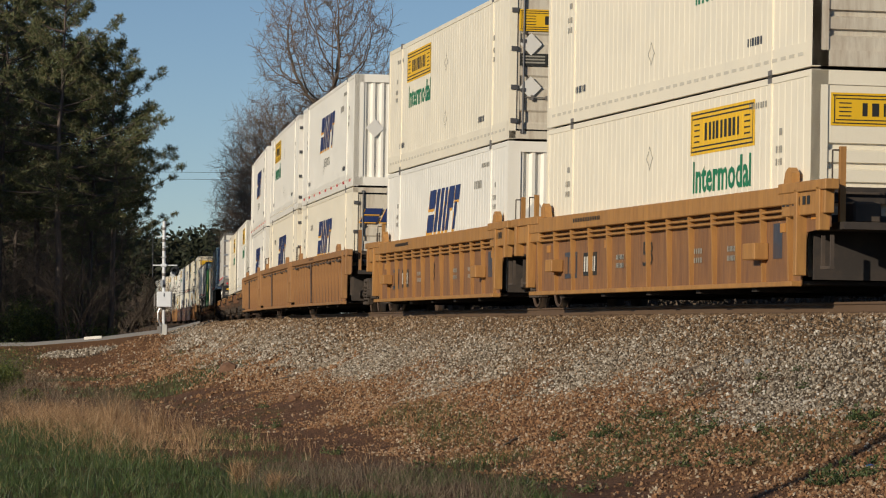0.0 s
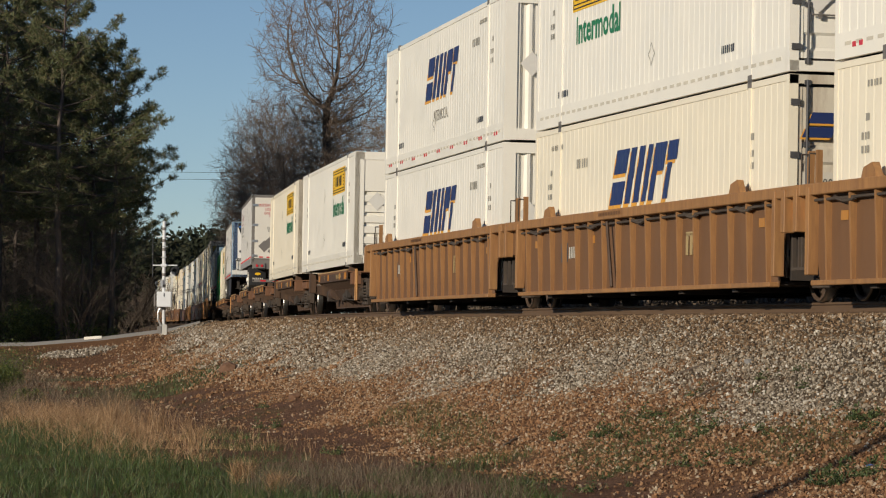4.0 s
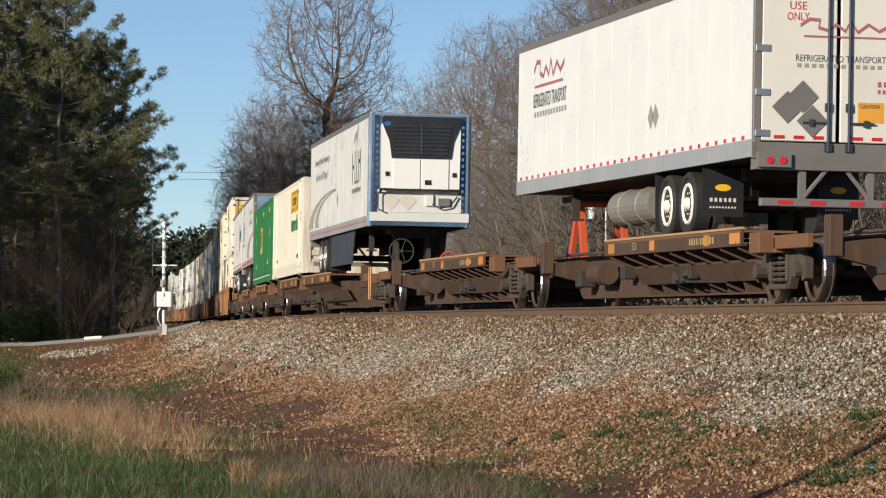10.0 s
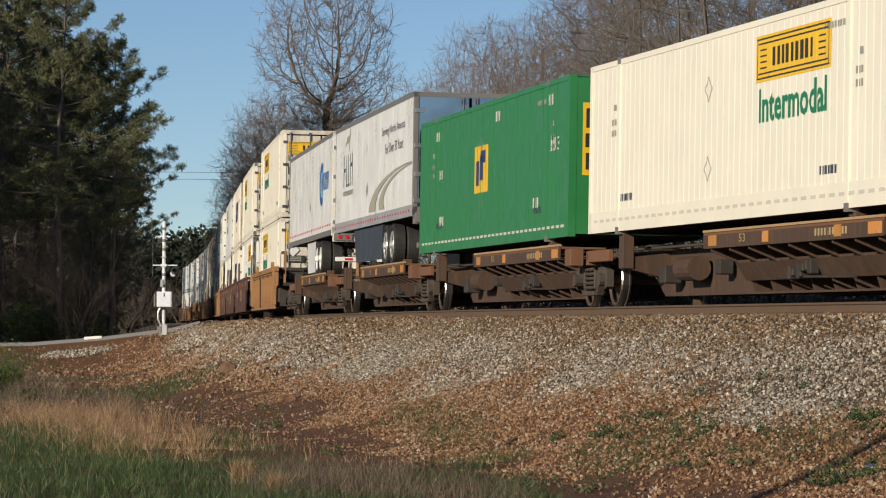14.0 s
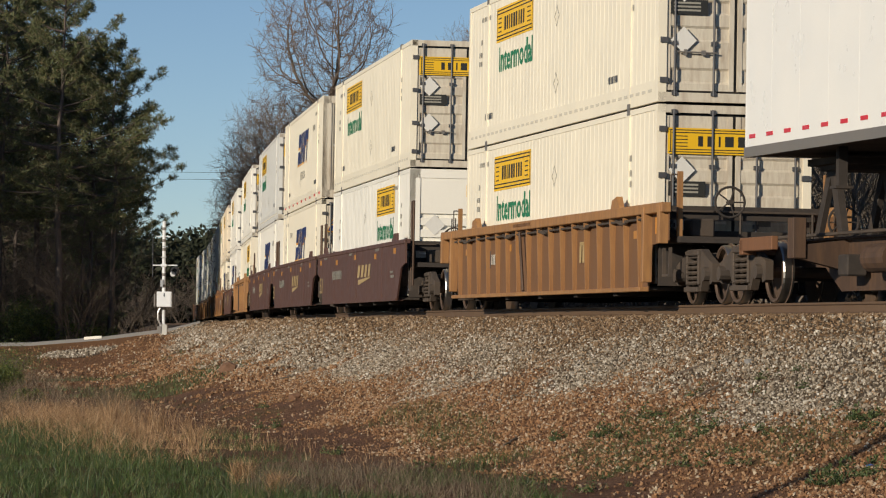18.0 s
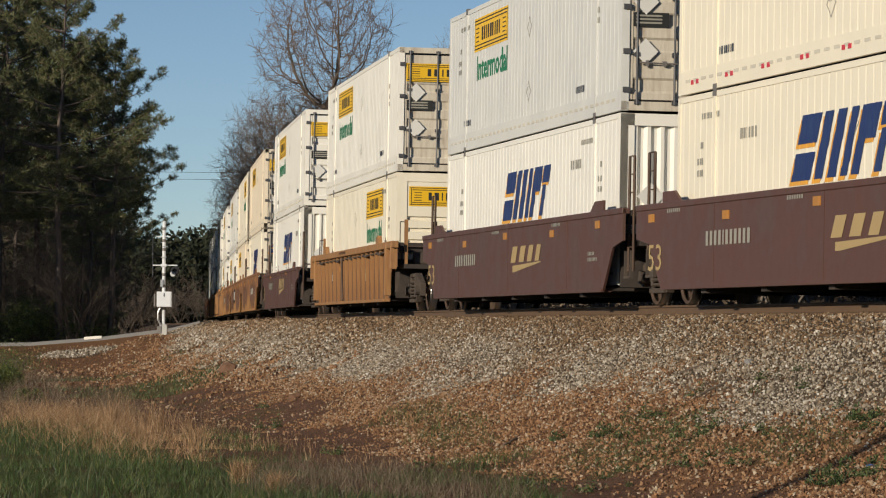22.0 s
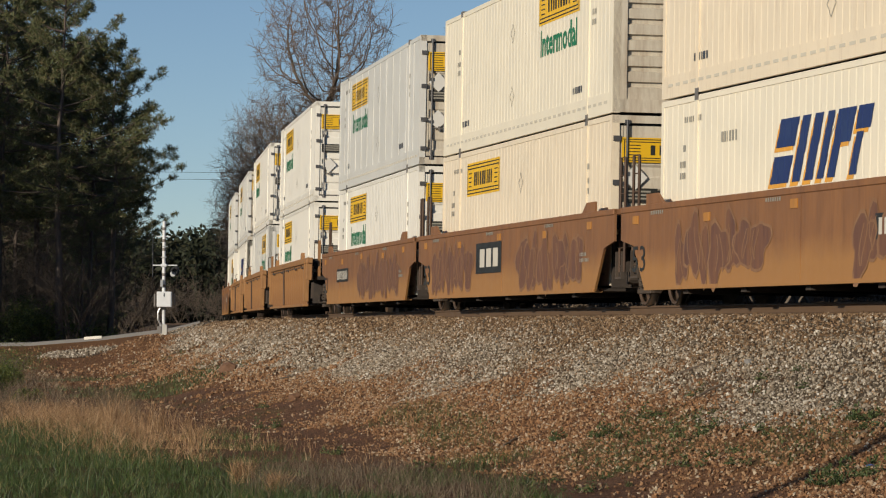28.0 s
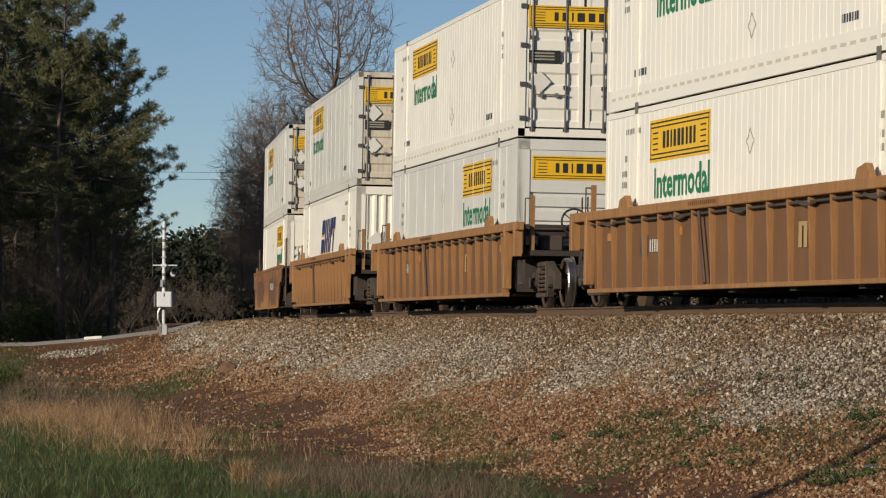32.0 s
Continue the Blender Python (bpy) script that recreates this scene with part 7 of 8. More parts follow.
cab = boxes("relay_box", [(0.06, -0.2, 2.05, 0.84, 0.45, 0.86)], M["signal_white"], sig, "pale grey relay box", bevel=0.03)
boxes("box_door", [(0.06, -0.435, 2.05, 0.74, 0.02, 0.76)], M["signal_white"], cab, bevel=0.01)
boxes("box_latch", [(0.06, -0.45, 2.3, 0.06, 0.02, 0.2)], M["skirt"], cab)
boxes("side_bracket", [(-0.5, -0.05, 2.0, 0.08, 0.2, 0.7), (0.6, -0.05, 2.05, 0.08, 0.2, 0.6)], M["alu_dark"], sig)
bm = bmesh.new()
pts = [(-0.1, -0.2, 0.5), (-0.28, -0.2, 0.9), (-0.3, -0.2, 1.3), (-0.15, -0.2, 1.65)]
for p, q in zip(pts, pts[1:]):
    tube(bm, p, q, 0.05, n=8)
part("conduit", bm, M["alu"], sig, "flexible cable conduit")
boxes("junction_box", [(-0.22, -0.15, 0.35, 0.24, 0.2, 0.4)], M["alu_dark"], sig, bevel=0.01)
bm = bmesh.new()
tube(bm, (-0.62, 0, 3.95), (0.75, 0, 3.95), 0.035, n=8)
box(bm, 0, -0.05, 3.95, 0.34, 0.16, 0.16, None, 0.02)
part("cross_arm", bm, M["signal_white"], sig)
bm = bmesh.new()
tube(bm, (-0.42, 0, 5.55), (0.36, 0, 5.55), 0.03, n=8)
part("cross_arm", bm, M["signal_white"], sig)
for x in (0.62,):
    bm = bmesh.new()
    tube(bm, (x, 0.12, 3.62), (x, -0.12, 3.62), 0.25, n=20)
    tube(bm, (x, -0.12, 3.62), (x, -0.42, 3.6), 0.17, 0.17, 16, False)
    box(bm, x + 0.05, 0.02, 3.62, 0.28, 0.36, 0.5, None, 0.04)
    part("lamp_head", bm, M["black"], sig, "black lamp head with hood")
    bm = bmesh.new()
    tube(bm, (x - 0.12, -0.05, 3.5), (x - 0.1, -0.2, 3.45), 0.14, n=14)
    part("lamp_back", bm, M["signal_white"], sig)
bm = bmesh.new()
tube(bm, (-0.62, 0, 3.3), (-0.62, 0, 5.7), 0.02, n=6)
part("bell_rod", bm, M["skirt"], sig)
boxes("step_bracket", [(-0.1, -0.14, 2.95, 0.14, 0.12, 0.4), (0.06, -0.15, 5.0, 0.3, 0.04, 0.05), (0.0, -0.15, 4.4, 0.3, 0.04, 0.05)], M["alu"], sig)


# ---------------------------------------------------------------- trees
def branch_mesh(name, segs, material):
    """Tapering three- or four-sided tubes: (start, end, radius, radius) each."""
    a, b = np.array([s[0] for s in segs]), np.array([s[1] for s in segs])
    r0, r1 = np.array([s[2] for s in segs]), np.array([s[3] for s in segs])
    d = b - a
    d /= np.linalg.norm(d, axis=1)[:, None] + 1e-9
    h = np.where(np.abs(d[:, 2:3]) > 0.9, np.array([[1.0, 0, 0]]), np.array([[0, 0, 1.0]]))
    u = np.cross(d, h)
    u /= np.linalg.norm(u, axis=1)[:, None] + 1e-9
    w = np.cross(d, u)
    k = 3
    rows = []
    for p, r in ((a, r0), (b, r1)):
        for j in range(k):
            t = 2 * math.pi * j / k
            rows.append(p + (u * math.cos(t) + w * math.sin(t)) * r[:, None])
    v = np.stack(rows, 1)
    f = np.array([(j, (j + 1) % k, k + (j + 1) % k, k + j) for j in range(k)])[None] + (np.arange(len(segs)) * 2 * k)[:, None, None]
    return raw_mesh(name, v.reshape(-1, 3), f.reshape(-1, 4), material, True)


def grow(rr, p, d, length, r, level, top, out, droop, thin, side_len=1.0):
    """One limb as three bent pieces, with side limbs."""
    n = 3 if level < 2 else 2 if level == 2 else 1
    q, dd = np.array(p), np.array(d)
    pieces = []
    for i in range(n):
        dd = dd + rr.normal(0, 0.13 if level else 0.05, 3) + np.array([0, 0, droop])
        dd /= np.linalg.norm(dd)
        e = q + dd * length / n
        ra, rb = r * (1 - 0.55 * i / n), r * (1 - 0.55 * (i + 1) / n)
        out[min(level, 1)].append((q, e, ra, rb))
        pieces.append((q, e, rb, dd.copy()))
        q = e
    if level >= top:
        return
    kids = {0: 9, 1: 7, 2: 6, 3: 4}[level] if level < 4 else 4
    for i in range(kids):
        f = (0.32 if level == 0 else 0.18) + (0.98 - (0.32 if level == 0 else 0.18)) * (i + rr.rand() * 0.8) / kids
        a, e, rb, base = pieces[min(n - 1, int(f * n))]
        g = f * n - min(n - 1, int(f * n))
        start = a + (e - a) * min(1, g)
        side = rr.normal(0, 1, 3)
        side -= base * side.dot(base)
        side /= np.linalg.norm(side) + 1e-9
        ang = rr.uniform(0.45, 0.85) if level == 0 else rr.uniform(0.5, 1.0)
        nd = base * math.cos(ang) + side * math.sin(ang) + np.array([0, 0, 0.12])
        grow(rr, start, nd, length * rr.uniform(0.38, 0.62) * (1.15 - 0.45 * f) * side_len, max(thin, r * 0.5 * (1 - 0.5 * f)), level + 1, top, out, 0.06 if level == 0 else 0.03, thin, min(1.0, side_len * 1.25))


def colonise(rr, trunk, pts, step, reach, kill, up=0.05, jitter=0.1):
    """Limbs that grow from a trunk towards scattered points until the points are reached; returns places and parents."""
    nodes, parent = [np.array(p, float) for p in trunk], [max(0, i - 1) for i in range(len(trunk))]
    nd = np.array(nodes)
    gap = np.linalg.norm(pts[:, None] - nd[None], axis=2)
    near, dist = gap.argmin(1), gap.min(1)
    alive, stale = np.ones(len(pts), bool), np.zeros(len(pts), int)
    for _ in range(140):
        act = alive & (dist < reach)
        if not act.any():
            break
        idx = near[act]
        pull = pts[act] - nd[idx]
        pull /= np.linalg.norm(pull, axis=1)[:, None] + 1e-9
        acc = np.zeros((len(nd), 3))
        np.add.at(acc, idx, pull)
        grown = np.unique(idx)
        d = acc[grown] / (np.linalg.norm(acc[grown], axis=1)[:, None] + 1e-9) + rr.normal(0, jitter, (len(grown), 3)) + np.array([0, 0, up])
        d /= np.linalg.norm(d, axis=1)[:, None] + 1e-9
        add = nd[grown] + d * step
        base = len(nd)
        nd = np.concatenate([nd, add])
        parent += list(grown)
        gap = np.linalg.norm(pts[:, None] - add[None], axis=2)
        g, m = gap.argmin(1), gap.min(1)
        better = m < dist
        near, dist = np.where(better, g + base, near), np.where(better, m, dist)
        stale += act & ~better
        alive &= (dist > kill) & (stale < 2)
    return nd, np.array(parent)


def twiggy_tree(rr, trunk, pts, step, reach, kill, tip, twigs, twig_len, material, label, up=0.05, power=2.3, group="leafless trees by the track", shoots=0, twig=None):
    """A leafless tree: colonised limbs that thicken towards the trunk, and sprays of fine twigs at their ends."""
    nd, parent = colonise(rr, trunk, pts, step, reach, kill, up)
    n = len(nd)
    load, kids = np.zeros(n), np.zeros(n, int)
    for i in range(n - 1, 0, -1):
        load[i] = max(load[i], tip ** power)
        load[parent[i]] += load[i]
        kids[parent[i]] += 1
    rad = load ** (1 / power)
    limbs, fine = [], []
    for i in range(1, n):
        p = parent[i]
        (limbs if rad[i] > tip * 3.2 else fine).append((nd[p], nd[i], min(rad[p], rad[i] * 1.3), rad[i]))
    ends = np.nonzero((kids <= 1) & (rad < tip * 2.2))[0]
    ends = ends[ends > len(trunk)]
    for i in ends:
        along = nd[i] - nd[parent[i]]
        along /= np.linalg.norm(along) + 1e-9
        for k in range(twigs + (kids[i] == 0)):
            d = along * 0.8 + rr.normal(0, 0.5, 3) + np.array([0, 0, 0.25])
            d /= np.linalg.norm(d)
            ln = twig_len * rr.uniform(0.5, 1.2)
            m = nd[i] + d * ln * 0.5
            e = m + (d + rr.normal(0, 0.25, 3) + np.array([0, 0, 0.15])) * ln * 0.5
            fine.append((nd[i], m, tip * 0.8, tip * 0.62))
            fine.append((m, e, tip * 0.62, tip * 0.4))
            fine.append((m, m + (d + rr.normal(0, 0.6, 3)) * ln * 0.42, tip * 0.55, tip * 0.35))
    for i in range(3, len(trunk) if shoots else 0):
        for k in range(shoots):
            a = rr.uniform(0, 6.28)
            d = np.array([math.cos(a), math.sin(a), rr.uniform(0.3, 1.1)])
            grow(rr, nd[i] + rr.normal(0, 0.2, 3), d / np.linalg.norm(d), rr.uniform(1.2, 3.2), 0.03, 2, 4, (limbs, fine), 0.06, tip)
    t = thing("tree", label, "tree", group)
    for nm, segs in (("trunk", limbs), ("crown", fine)):
        ob = new(nm, branch_mesh(nm, segs, (twig or material) if nm == "crown" else material))
        ob.parent = t
    return t


def stem(rr, height, n, sway):
    q, out = np.array([0, 0, -0.4]), []
    for i in range(n + 1):
        out.append(q)
        q = q + np.array([rr.normal(0, sway), rr.normal(0, sway), height / n])
    return out


def in_shell(rr, count, centre, radii, hollow=0.0):
    """Points inside an upright egg, more of them towards its skin."""
    d = rr.normal(0, 1, (count, 3))
    d /= np.linalg.norm(d, axis=1)[:, None]
    r = (hollow ** 3 + (1 - hollow ** 3) * rr.rand(count)) ** (1 / 3)
    return np.array(centre) + d * r[:, None] * np.array(radii) * rr.uniform(0.9, 1.1, (count, 1))


def dome_tree(seed, height, width, material, count=1500, low=0.1, tip=0.012, label="leafless hardwood with a rounded crown of fine brown twigs"):
    rr = np.random.RandomState(seed)
    mid = height * (low + 1) / 2
    pts = np.concatenate([in_shell(rr, count, (0, 0, mid), (width, width, height * (1 - low) / 2), 0.25),
                          in_shell(rr, count // 4, (rr.normal(0, 0.5), 0, mid * 0.8), (width * 0.9, width * 0.9, height * 0.25), 0.4)])
    return twiggy_tree(rr, stem(rr, height * 0.62, 9, 0.12), pts, 0.4, 5.0, 0.52, tip, 2, 1.0, material, label, 0.14, twig=M["twig"])


def pole_tree(seed, height, width, lean, material, count=360, tip=0.0095, label="slender leafless tree with crossing grey-brown branches"):
    """A woodland tree drawn up by its neighbours: a long trunk, side limbs all the way, leaning."""
    rr = np.random.RandomState(seed)
    trunk = [p + np.array([lean[0], lean[1], 0]) * max(0, p[2]) for p in stem(rr, height * 0.85, 11, 0.1)]
    f = 0.12 + 0.88 * rr.rand(count) ** 0.8
    a, r = rr.uniform(0, 6.28, count), width * np.sqrt(rr.rand(count)) * (0.45 + 0.75 * np.sin(np.pi * np.clip(f, 0, 0.97)))
    pts = np.stack([r * np.cos(a) + lean[0] * f * height, r * np.sin(a) + lean[1] * f * height, f * height], 1)
    return twiggy_tree(rr, trunk, pts, 0.42, 3.4, 0.6, tip, 2, 0.8, material, label, 0.18, 2.2)


def pine(seed, height, needles, low=0.36, per=17, spread=4.7, limbs_n=60, tuft=0.24):
    """Pine: tiers of level limbs that turn up at their ends and carry separate round tufts of needles; dead limbs below."""
    rr = np.random.RandomState(seed)
    wood, tips, aims = [], [], []
    pts = stem(rr, height + 0.4, 12, 0.09)
    for i in range(12):
        wood.append((pts[i], pts[i + 1], 0.24 * (1 - 0.92 * i / 12), 0.24 * (1 - 0.92 * (i + 1) / 12)))
    tiers = limbs_n // 5
    for i in range(limbs_n):
        f = low + (0.985 - low) * ((i // 5) + rr.uniform(-0.2, 0.2)) / tiers
        f = min(0.99, max(low, f))
        k = min(11, int(f * 12))
        p0 = pts[k] + (pts[k + 1] - pts[k]) * (f * 12 - k)
        a = rr.uniform(0, 6.28)
        g = (f - low) / (1 - low)
        ln = spread * (1 - g) ** 0.55 * min(1.0, 0.75 + g) * rr.uniform(0.35, 1.15) + 0.5
        d = np.array([math.cos(a), math.sin(a), -0.12 + 0.5 * g + rr.normal(0, 0.08)])
        for j in range(5):
            d = d + np.array([rr.normal(0, 0.1), rr.normal(0, 0.1), 0.07 + 0.03 * j])
            d /= np.linalg.norm(d)
            p1 = p0 + d * ln / 5
            r = 0.012 + 0.012 * ln
            wood.append((p0, p1, r * (1 - j / 6), r * (1 - (j + 1) / 6)))
            if j >= 1:
                for m in range(1 + j):
                    sd = np.cross(d, [0, 0, 1.0]) * rr.choice([-1, 1]) * rr.uniform(0.2, 0.9) + d * rr.uniform(0.2, 0.9) + np.array([0, 0, rr.uniform(-0.06, 0.22)])
                    e = p1 + sd * rr.uniform(0.25, 0.75) * (0.5 + 0.12 * ln)
                    wood.append((p1, e, 0.012, 0.007))
                    for _ in range(2):
                        tips.append(e + rr.normal(0, 0.12, 3) * np.array([1, 1, 0.55]))
                        aims.append(sd)
            p0 = p1
    for i in range(46):
        f = rr.uniform(0.1, low + 0.25)
        k = min(11, int(f * 12))
        p0 = pts[k] + (pts[k + 1] - pts[k]) * (f * 12 - k)
        a = rr.uniform(0, 6.28)
        d = np.array([math.cos(a), math.sin(a), rr.uniform(-0.35, 0.2)])
        for j in range(3):
            d = d + rr.normal(0, 0.18, 3)
            p1 = p0 + d * rr.uniform(0.3, 0.8)
            wood.append((p0, p1, 0.022 - 0.006 * j, 0.016 - 0.006 * j))
            for _ in range(2):
                wood.append((p1, p1 + d * 0.3 + rr.normal(0, 0.3, 3), 0.009, 0.005))
            p0 = p1
    t = thing("pine_tree", "tall dark green pine with tiers of ragged needle tufts", "tree", "pines by the crossing")
    ob = new("trunk", branch_mesh("trunk", wood, M["pine_bark"]))
    ob.parent = t
    c, ax = np.array(tips), np.array(aims)
    n = len(c)
    ax /= np.linalg.norm(ax, axis=1)[:, None]
    d = rr.normal(0, 0.75, (n, per, 3)) + ax[:, None] * 0.55
    d /= np.linalg.norm(d, axis=2)[:, :, None]
    ln = tuft * rr.uniform(0.7, 1.25, (n, per, 1))
    side = np.cross(d, rr.normal(0, 1, (n, per, 3)))
    side /= np.linalg.norm(side, axis=2)[:, :, None] + 1e-9
    q = c[:, None, :] + d * 0.02
    v = np.stack([q - side * 0.008, q + d * ln - side * 0.015, q + d * ln + side * 0.015, q + side * 0.008], 2)
    ob = new("crown", raw_mesh("crown", v.reshape(-1, 3), np.arange(n * per * 4).reshape(-1, 4), needles))
    ob.parent = t
    return t


def stand(template, spots, rs):
    """Trees of one make: the first stands at the first spot, copies at the others."""
    first = True
    for x, y, sc in spots:
        z = float(ground_z(np.array([x]), np.array([y]))[0]) - 0.05
        ob = template if first else copy_thing(template, Matrix.Identity(4))
        first = False
        ob.matrix_basis = Matrix.Translation((x, y, z)) @ Matrix.Rotation(rs.uniform(0, 6.28), 4, "Z") @ Matrix.Diagonal((sc, sc, sc * rs.uniform(0.92, 1.08), 1))


rs = np.random.RandomState(5)
# pines beside the crossing; those left of the view are unseen, for shade
spots = [(-20.3, 217, 0.97), (-23.0, 214, 1.26), (-27.4, 219, 1.24), (-22.6, 226, 1.0), (-30.2, 214, 1.3), (-26.0, 230, 1.25), (-33.5, 222, 1.4), (-22.0, 240, 0.7),
         (-29, 240, 1.0), (-25.4, 252, 0.72), (-38, 230, 1.4), (-34, 247, 1.4), (-27.5, 266, 1.2), (-42, 243, 1.4), (-36, 262, 1.35), (-31, 284, 1.25),
         (-31, 232, 1.4), (-36, 240, 1.4), (-28, 224, 1.35), (-36, 205, 1.15), (-39, 196, 1.2), (-44, 204, 1.3), (-34.5, 199, 1.0), (-46, 197, 1.35), (-47, 262, 1.4), (-42, 280, 1.35), (-36, 302, 1.3)]
for i in range(16):
    x, y = across(np.array([188.0 + 9.5 * i]), np.array([9.0 + 5.5 * (i * 3 % 5)]))
    spots.append((float(x[0]), float(y[0]), (0.72 if i < 6 else 1.0) + 0.06 * (i % 4)))
makes = [pine(80 + k, 18.0 + k, M["needles"], 0.4 - 0.03 * k) for k in range(3)]
for k in range(3):
    stand(makes[k], spots[k::3], rs)
# Low-crowned pines added to cast shade; the first six are out of view.
stand(pine(84, 17.0, M["needles"], 0.1, 9, 4.8, 75), [(-38, 212, 1.1), (-36, 199, 1.0), (-43, 195, 1.1), (-47, 206, 1.2), (-52, 190, 1.2), (-50, 198, 1.1), (-29, 280, 0.8), (-31, 292, 0.8), (-33, 305, 0.8), (-27, 268, 0.7), (-25.5, 256, 0.6), (-36, 320, 0.85), (-24, 244, 0.5), (-22.8, 232, 0.66), (-22.6, 222, 0.5)], rs)
# leafless growth that stands among the pines
inner = [pole_tree(95, 11.0, 2.6, (0.03, 0.0), M["bark"], 300, label="slender leafless tree growing among the pines"), pole_tree(96, 9.0, 2.4, (-0.05, 0.02), M["bark"], 260, label="slender leafless tree growing among the pines")]
spots = [(-24.5 - 1.35 * i - 0.6 * (i % 3), 217 + 4.1 * ((i * 7) % 11), 0.8 + 0.07 * ((i * 5) % 7)) for i in range(20)]
for k in range(2):
    stand(inner[k], spots[k::2], rs)
# far wood that closes the view beyond the crossing
far = [(rs.uniform(-120, 40), rs.uniform(480, 560), rs.uniform(0.8, 1.1)) for i in range(14)]
stand(pine(91, 16.0, M["needles_dark"], 0.12, 14, 4.4, 50, 0.6), far[::2], rs)
stand(pine(92, 15.0, M["needles_dark"], 0.1, 14, 4.8, 50, 0.6), far[1::2], rs)

# leafless trees
rr = np.random.RandomState(17)
pts = np.concatenate([in_shell(rr, 1900, (-0.1, 0, 17.6), (4.7, 4.7, 6.4), 0.3), in_shell(rr, 900, (0, 0, 9.5), (2.4, 2.4, 6.4), 0.1), in_shell(rr, 260, (3.0, 0, 12.5), (2.8, 2.2, 2.4), 0.1)])
big = twiggy_tree(rr, stem(rr, 15.0, 14, 0.05), pts, 0.36, 5.0, 0.44, 0.0165, 2, 0.9, M["bark"], "tall leafless hardwood with an open crown and twiggy trunk", 0.1, 2.05, shoots=16, twig=M["twig"])
stand(big, [(-7.9, 240, 1.0)], rs)
big.matrix_basis = Matrix.Translation((-7.9, 240, float(ground_z(np.array([-7.9]), np.array([240]))[0]) - 0.05))
domes = [dome_tree(21, 20.0, 4.4, M["bark"], 1150), dome_tree(22, 18.0, 4.2, M["bark"], 1050), dome_tree(23, 19.0, 4.6, M["bark"], 1150)]
stand(domes[0], [(-11.9, 262, 0.84), (-15.0, 300, 0.92), (-21.5, 430, 1.3), (-2.6, 218, 0.7), (1.4, 204, 0.72), (4.5, 192, 0.76), (9.5, 190, 0.86), (9.0, 168, 0.78), (-5.2, 234, 0.68)], rs)
stand(domes[1], [(-13.4, 268, 0.74), (-18.4, 400, 1.4), (-3.9, 213, 0.7), (-0.6, 200, 0.76), (2.6, 190, 0.8), (6.0, 170, 0.86), (11.0, 176, 0.96), (-9.3, 252, 0.8), (-6.0, 222, 0.56), (-13.8, 246, 0.62), (-11.2, 290, 0.9), (7.4, 158, 0.8)], rs)
stand(domes[2], [(-14.6, 282, 0.72), (-12.6, 310, 1.0), (0.4, 208, 0.72), (3.8, 178, 0.8), (7.6, 182, 0.86), (-12.8, 258, 0.88), (-13.8, 268, 0.84), (-11.0, 250, 0.84), (-6.6, 226, 0.58), (-11.6, 240, 0.66), (-4.4, 244, 0.72), (-16.8, 330, 0.86), (2.2, 212, 0.84), (5.4, 205, 0.9)], rs)
mids = [pole_tree(12, 15.0, 2.4, (0.05, 0.02), M["bark"]), pole_tree(13, 14.0, 2.7, (-0.1, 0.0), M["bark_pale"]), pole_tree(14, 16.0, 2.3, (0.02, -0.06), M["bark"]), pole_tree(15, 12.0, 2.8, (0.16, -0.05), M["bark_pale"])]
groups = [[], [], [], []]
for i in range(40):
    y = 76 + 66 * rs.rand()
    x = y * rs.uniform(0.05, 0.16)
    if off_track(np.array([x]), np.array([y]))[1][0] > -7.8:
        x += 6.0
    groups[i % 4].append((x, y, rs.uniform(0.8, 1.2)))
groups[0] += [(6.4, 158, 0.95), (8.6, 152, 1.0), (5.2, 168, 0.9)]
groups[1] += [(7.4, 147, 0.95), (3.0, 186, 0.9), (9.4, 160, 1.1)]
groups[2] += [(7.9, 143, 0.85), (10.2, 170, 0.95), (4.4, 176, 0.88)]
groups[3] += [(8.8, 140, 1.05), (6.7, 163, 1.2)]
for tr, g in zip(mids, groups):
    stand(tr, g, rs)
# brush: tangled stems by the woods and under the pines, joined
def brush_field(name, spots, seed, height, material, label, makes=4):
    rr = np.random.RandomState(seed)
    vs, fs, base = [], [], 0
    forms = []
    for k in range(makes):
        out = ([], [])
        for i in range(3):
            a = rr.uniform(0, 6.28)
            d = np.array([math.cos(a) * 0.55, math.sin(a) * 0.55, 1.0])
            grow(rr, (0.2 * i, 0.1 * i, -0.1), d / np.linalg.norm(d), height * rr.uniform(0.7, 1), height * 0.006, 1, 3, out, 0.02, 0.008)
        me = branch_mesh("brush_form", out[0] + out[1], material)
        co = np.empty(len(me.vertices) * 3, np.float32)
        me.vertices.foreach_get("co", co)
        ix = np.empty(len(me.loops), np.int32)
        me.loops.foreach_get("vertex_index", ix)
        forms.append((co.reshape(-1, 3), ix.reshape(-1, 4)))
        bpy.data.meshes.remove(me)
    xs, ys = np.array([p[0] for p in spots]), np.array([p[1] for p in spots])
    zs = ground_z(xs, ys)
    for i, (x, y, sc) in enumerate(spots):
        co, ix = forms[i % makes]
        a = rr.uniform(0, 6.28)
        c, sn = math.cos(a) * sc, math.sin(a) * sc
        vs.append(np.stack([co[:, 0] * c - co[:, 1] * sn + x, co[:, 0] * sn + co[:, 1] * c + y, co[:, 2] * sc + zs[i]], 1))
        fs.append(ix + base)
        base += len(co)
    return tagged(new(name, raw_mesh(name, np.concatenate(vs), np.concatenate(fs), material, True)), label, "brush", kind="stuff")


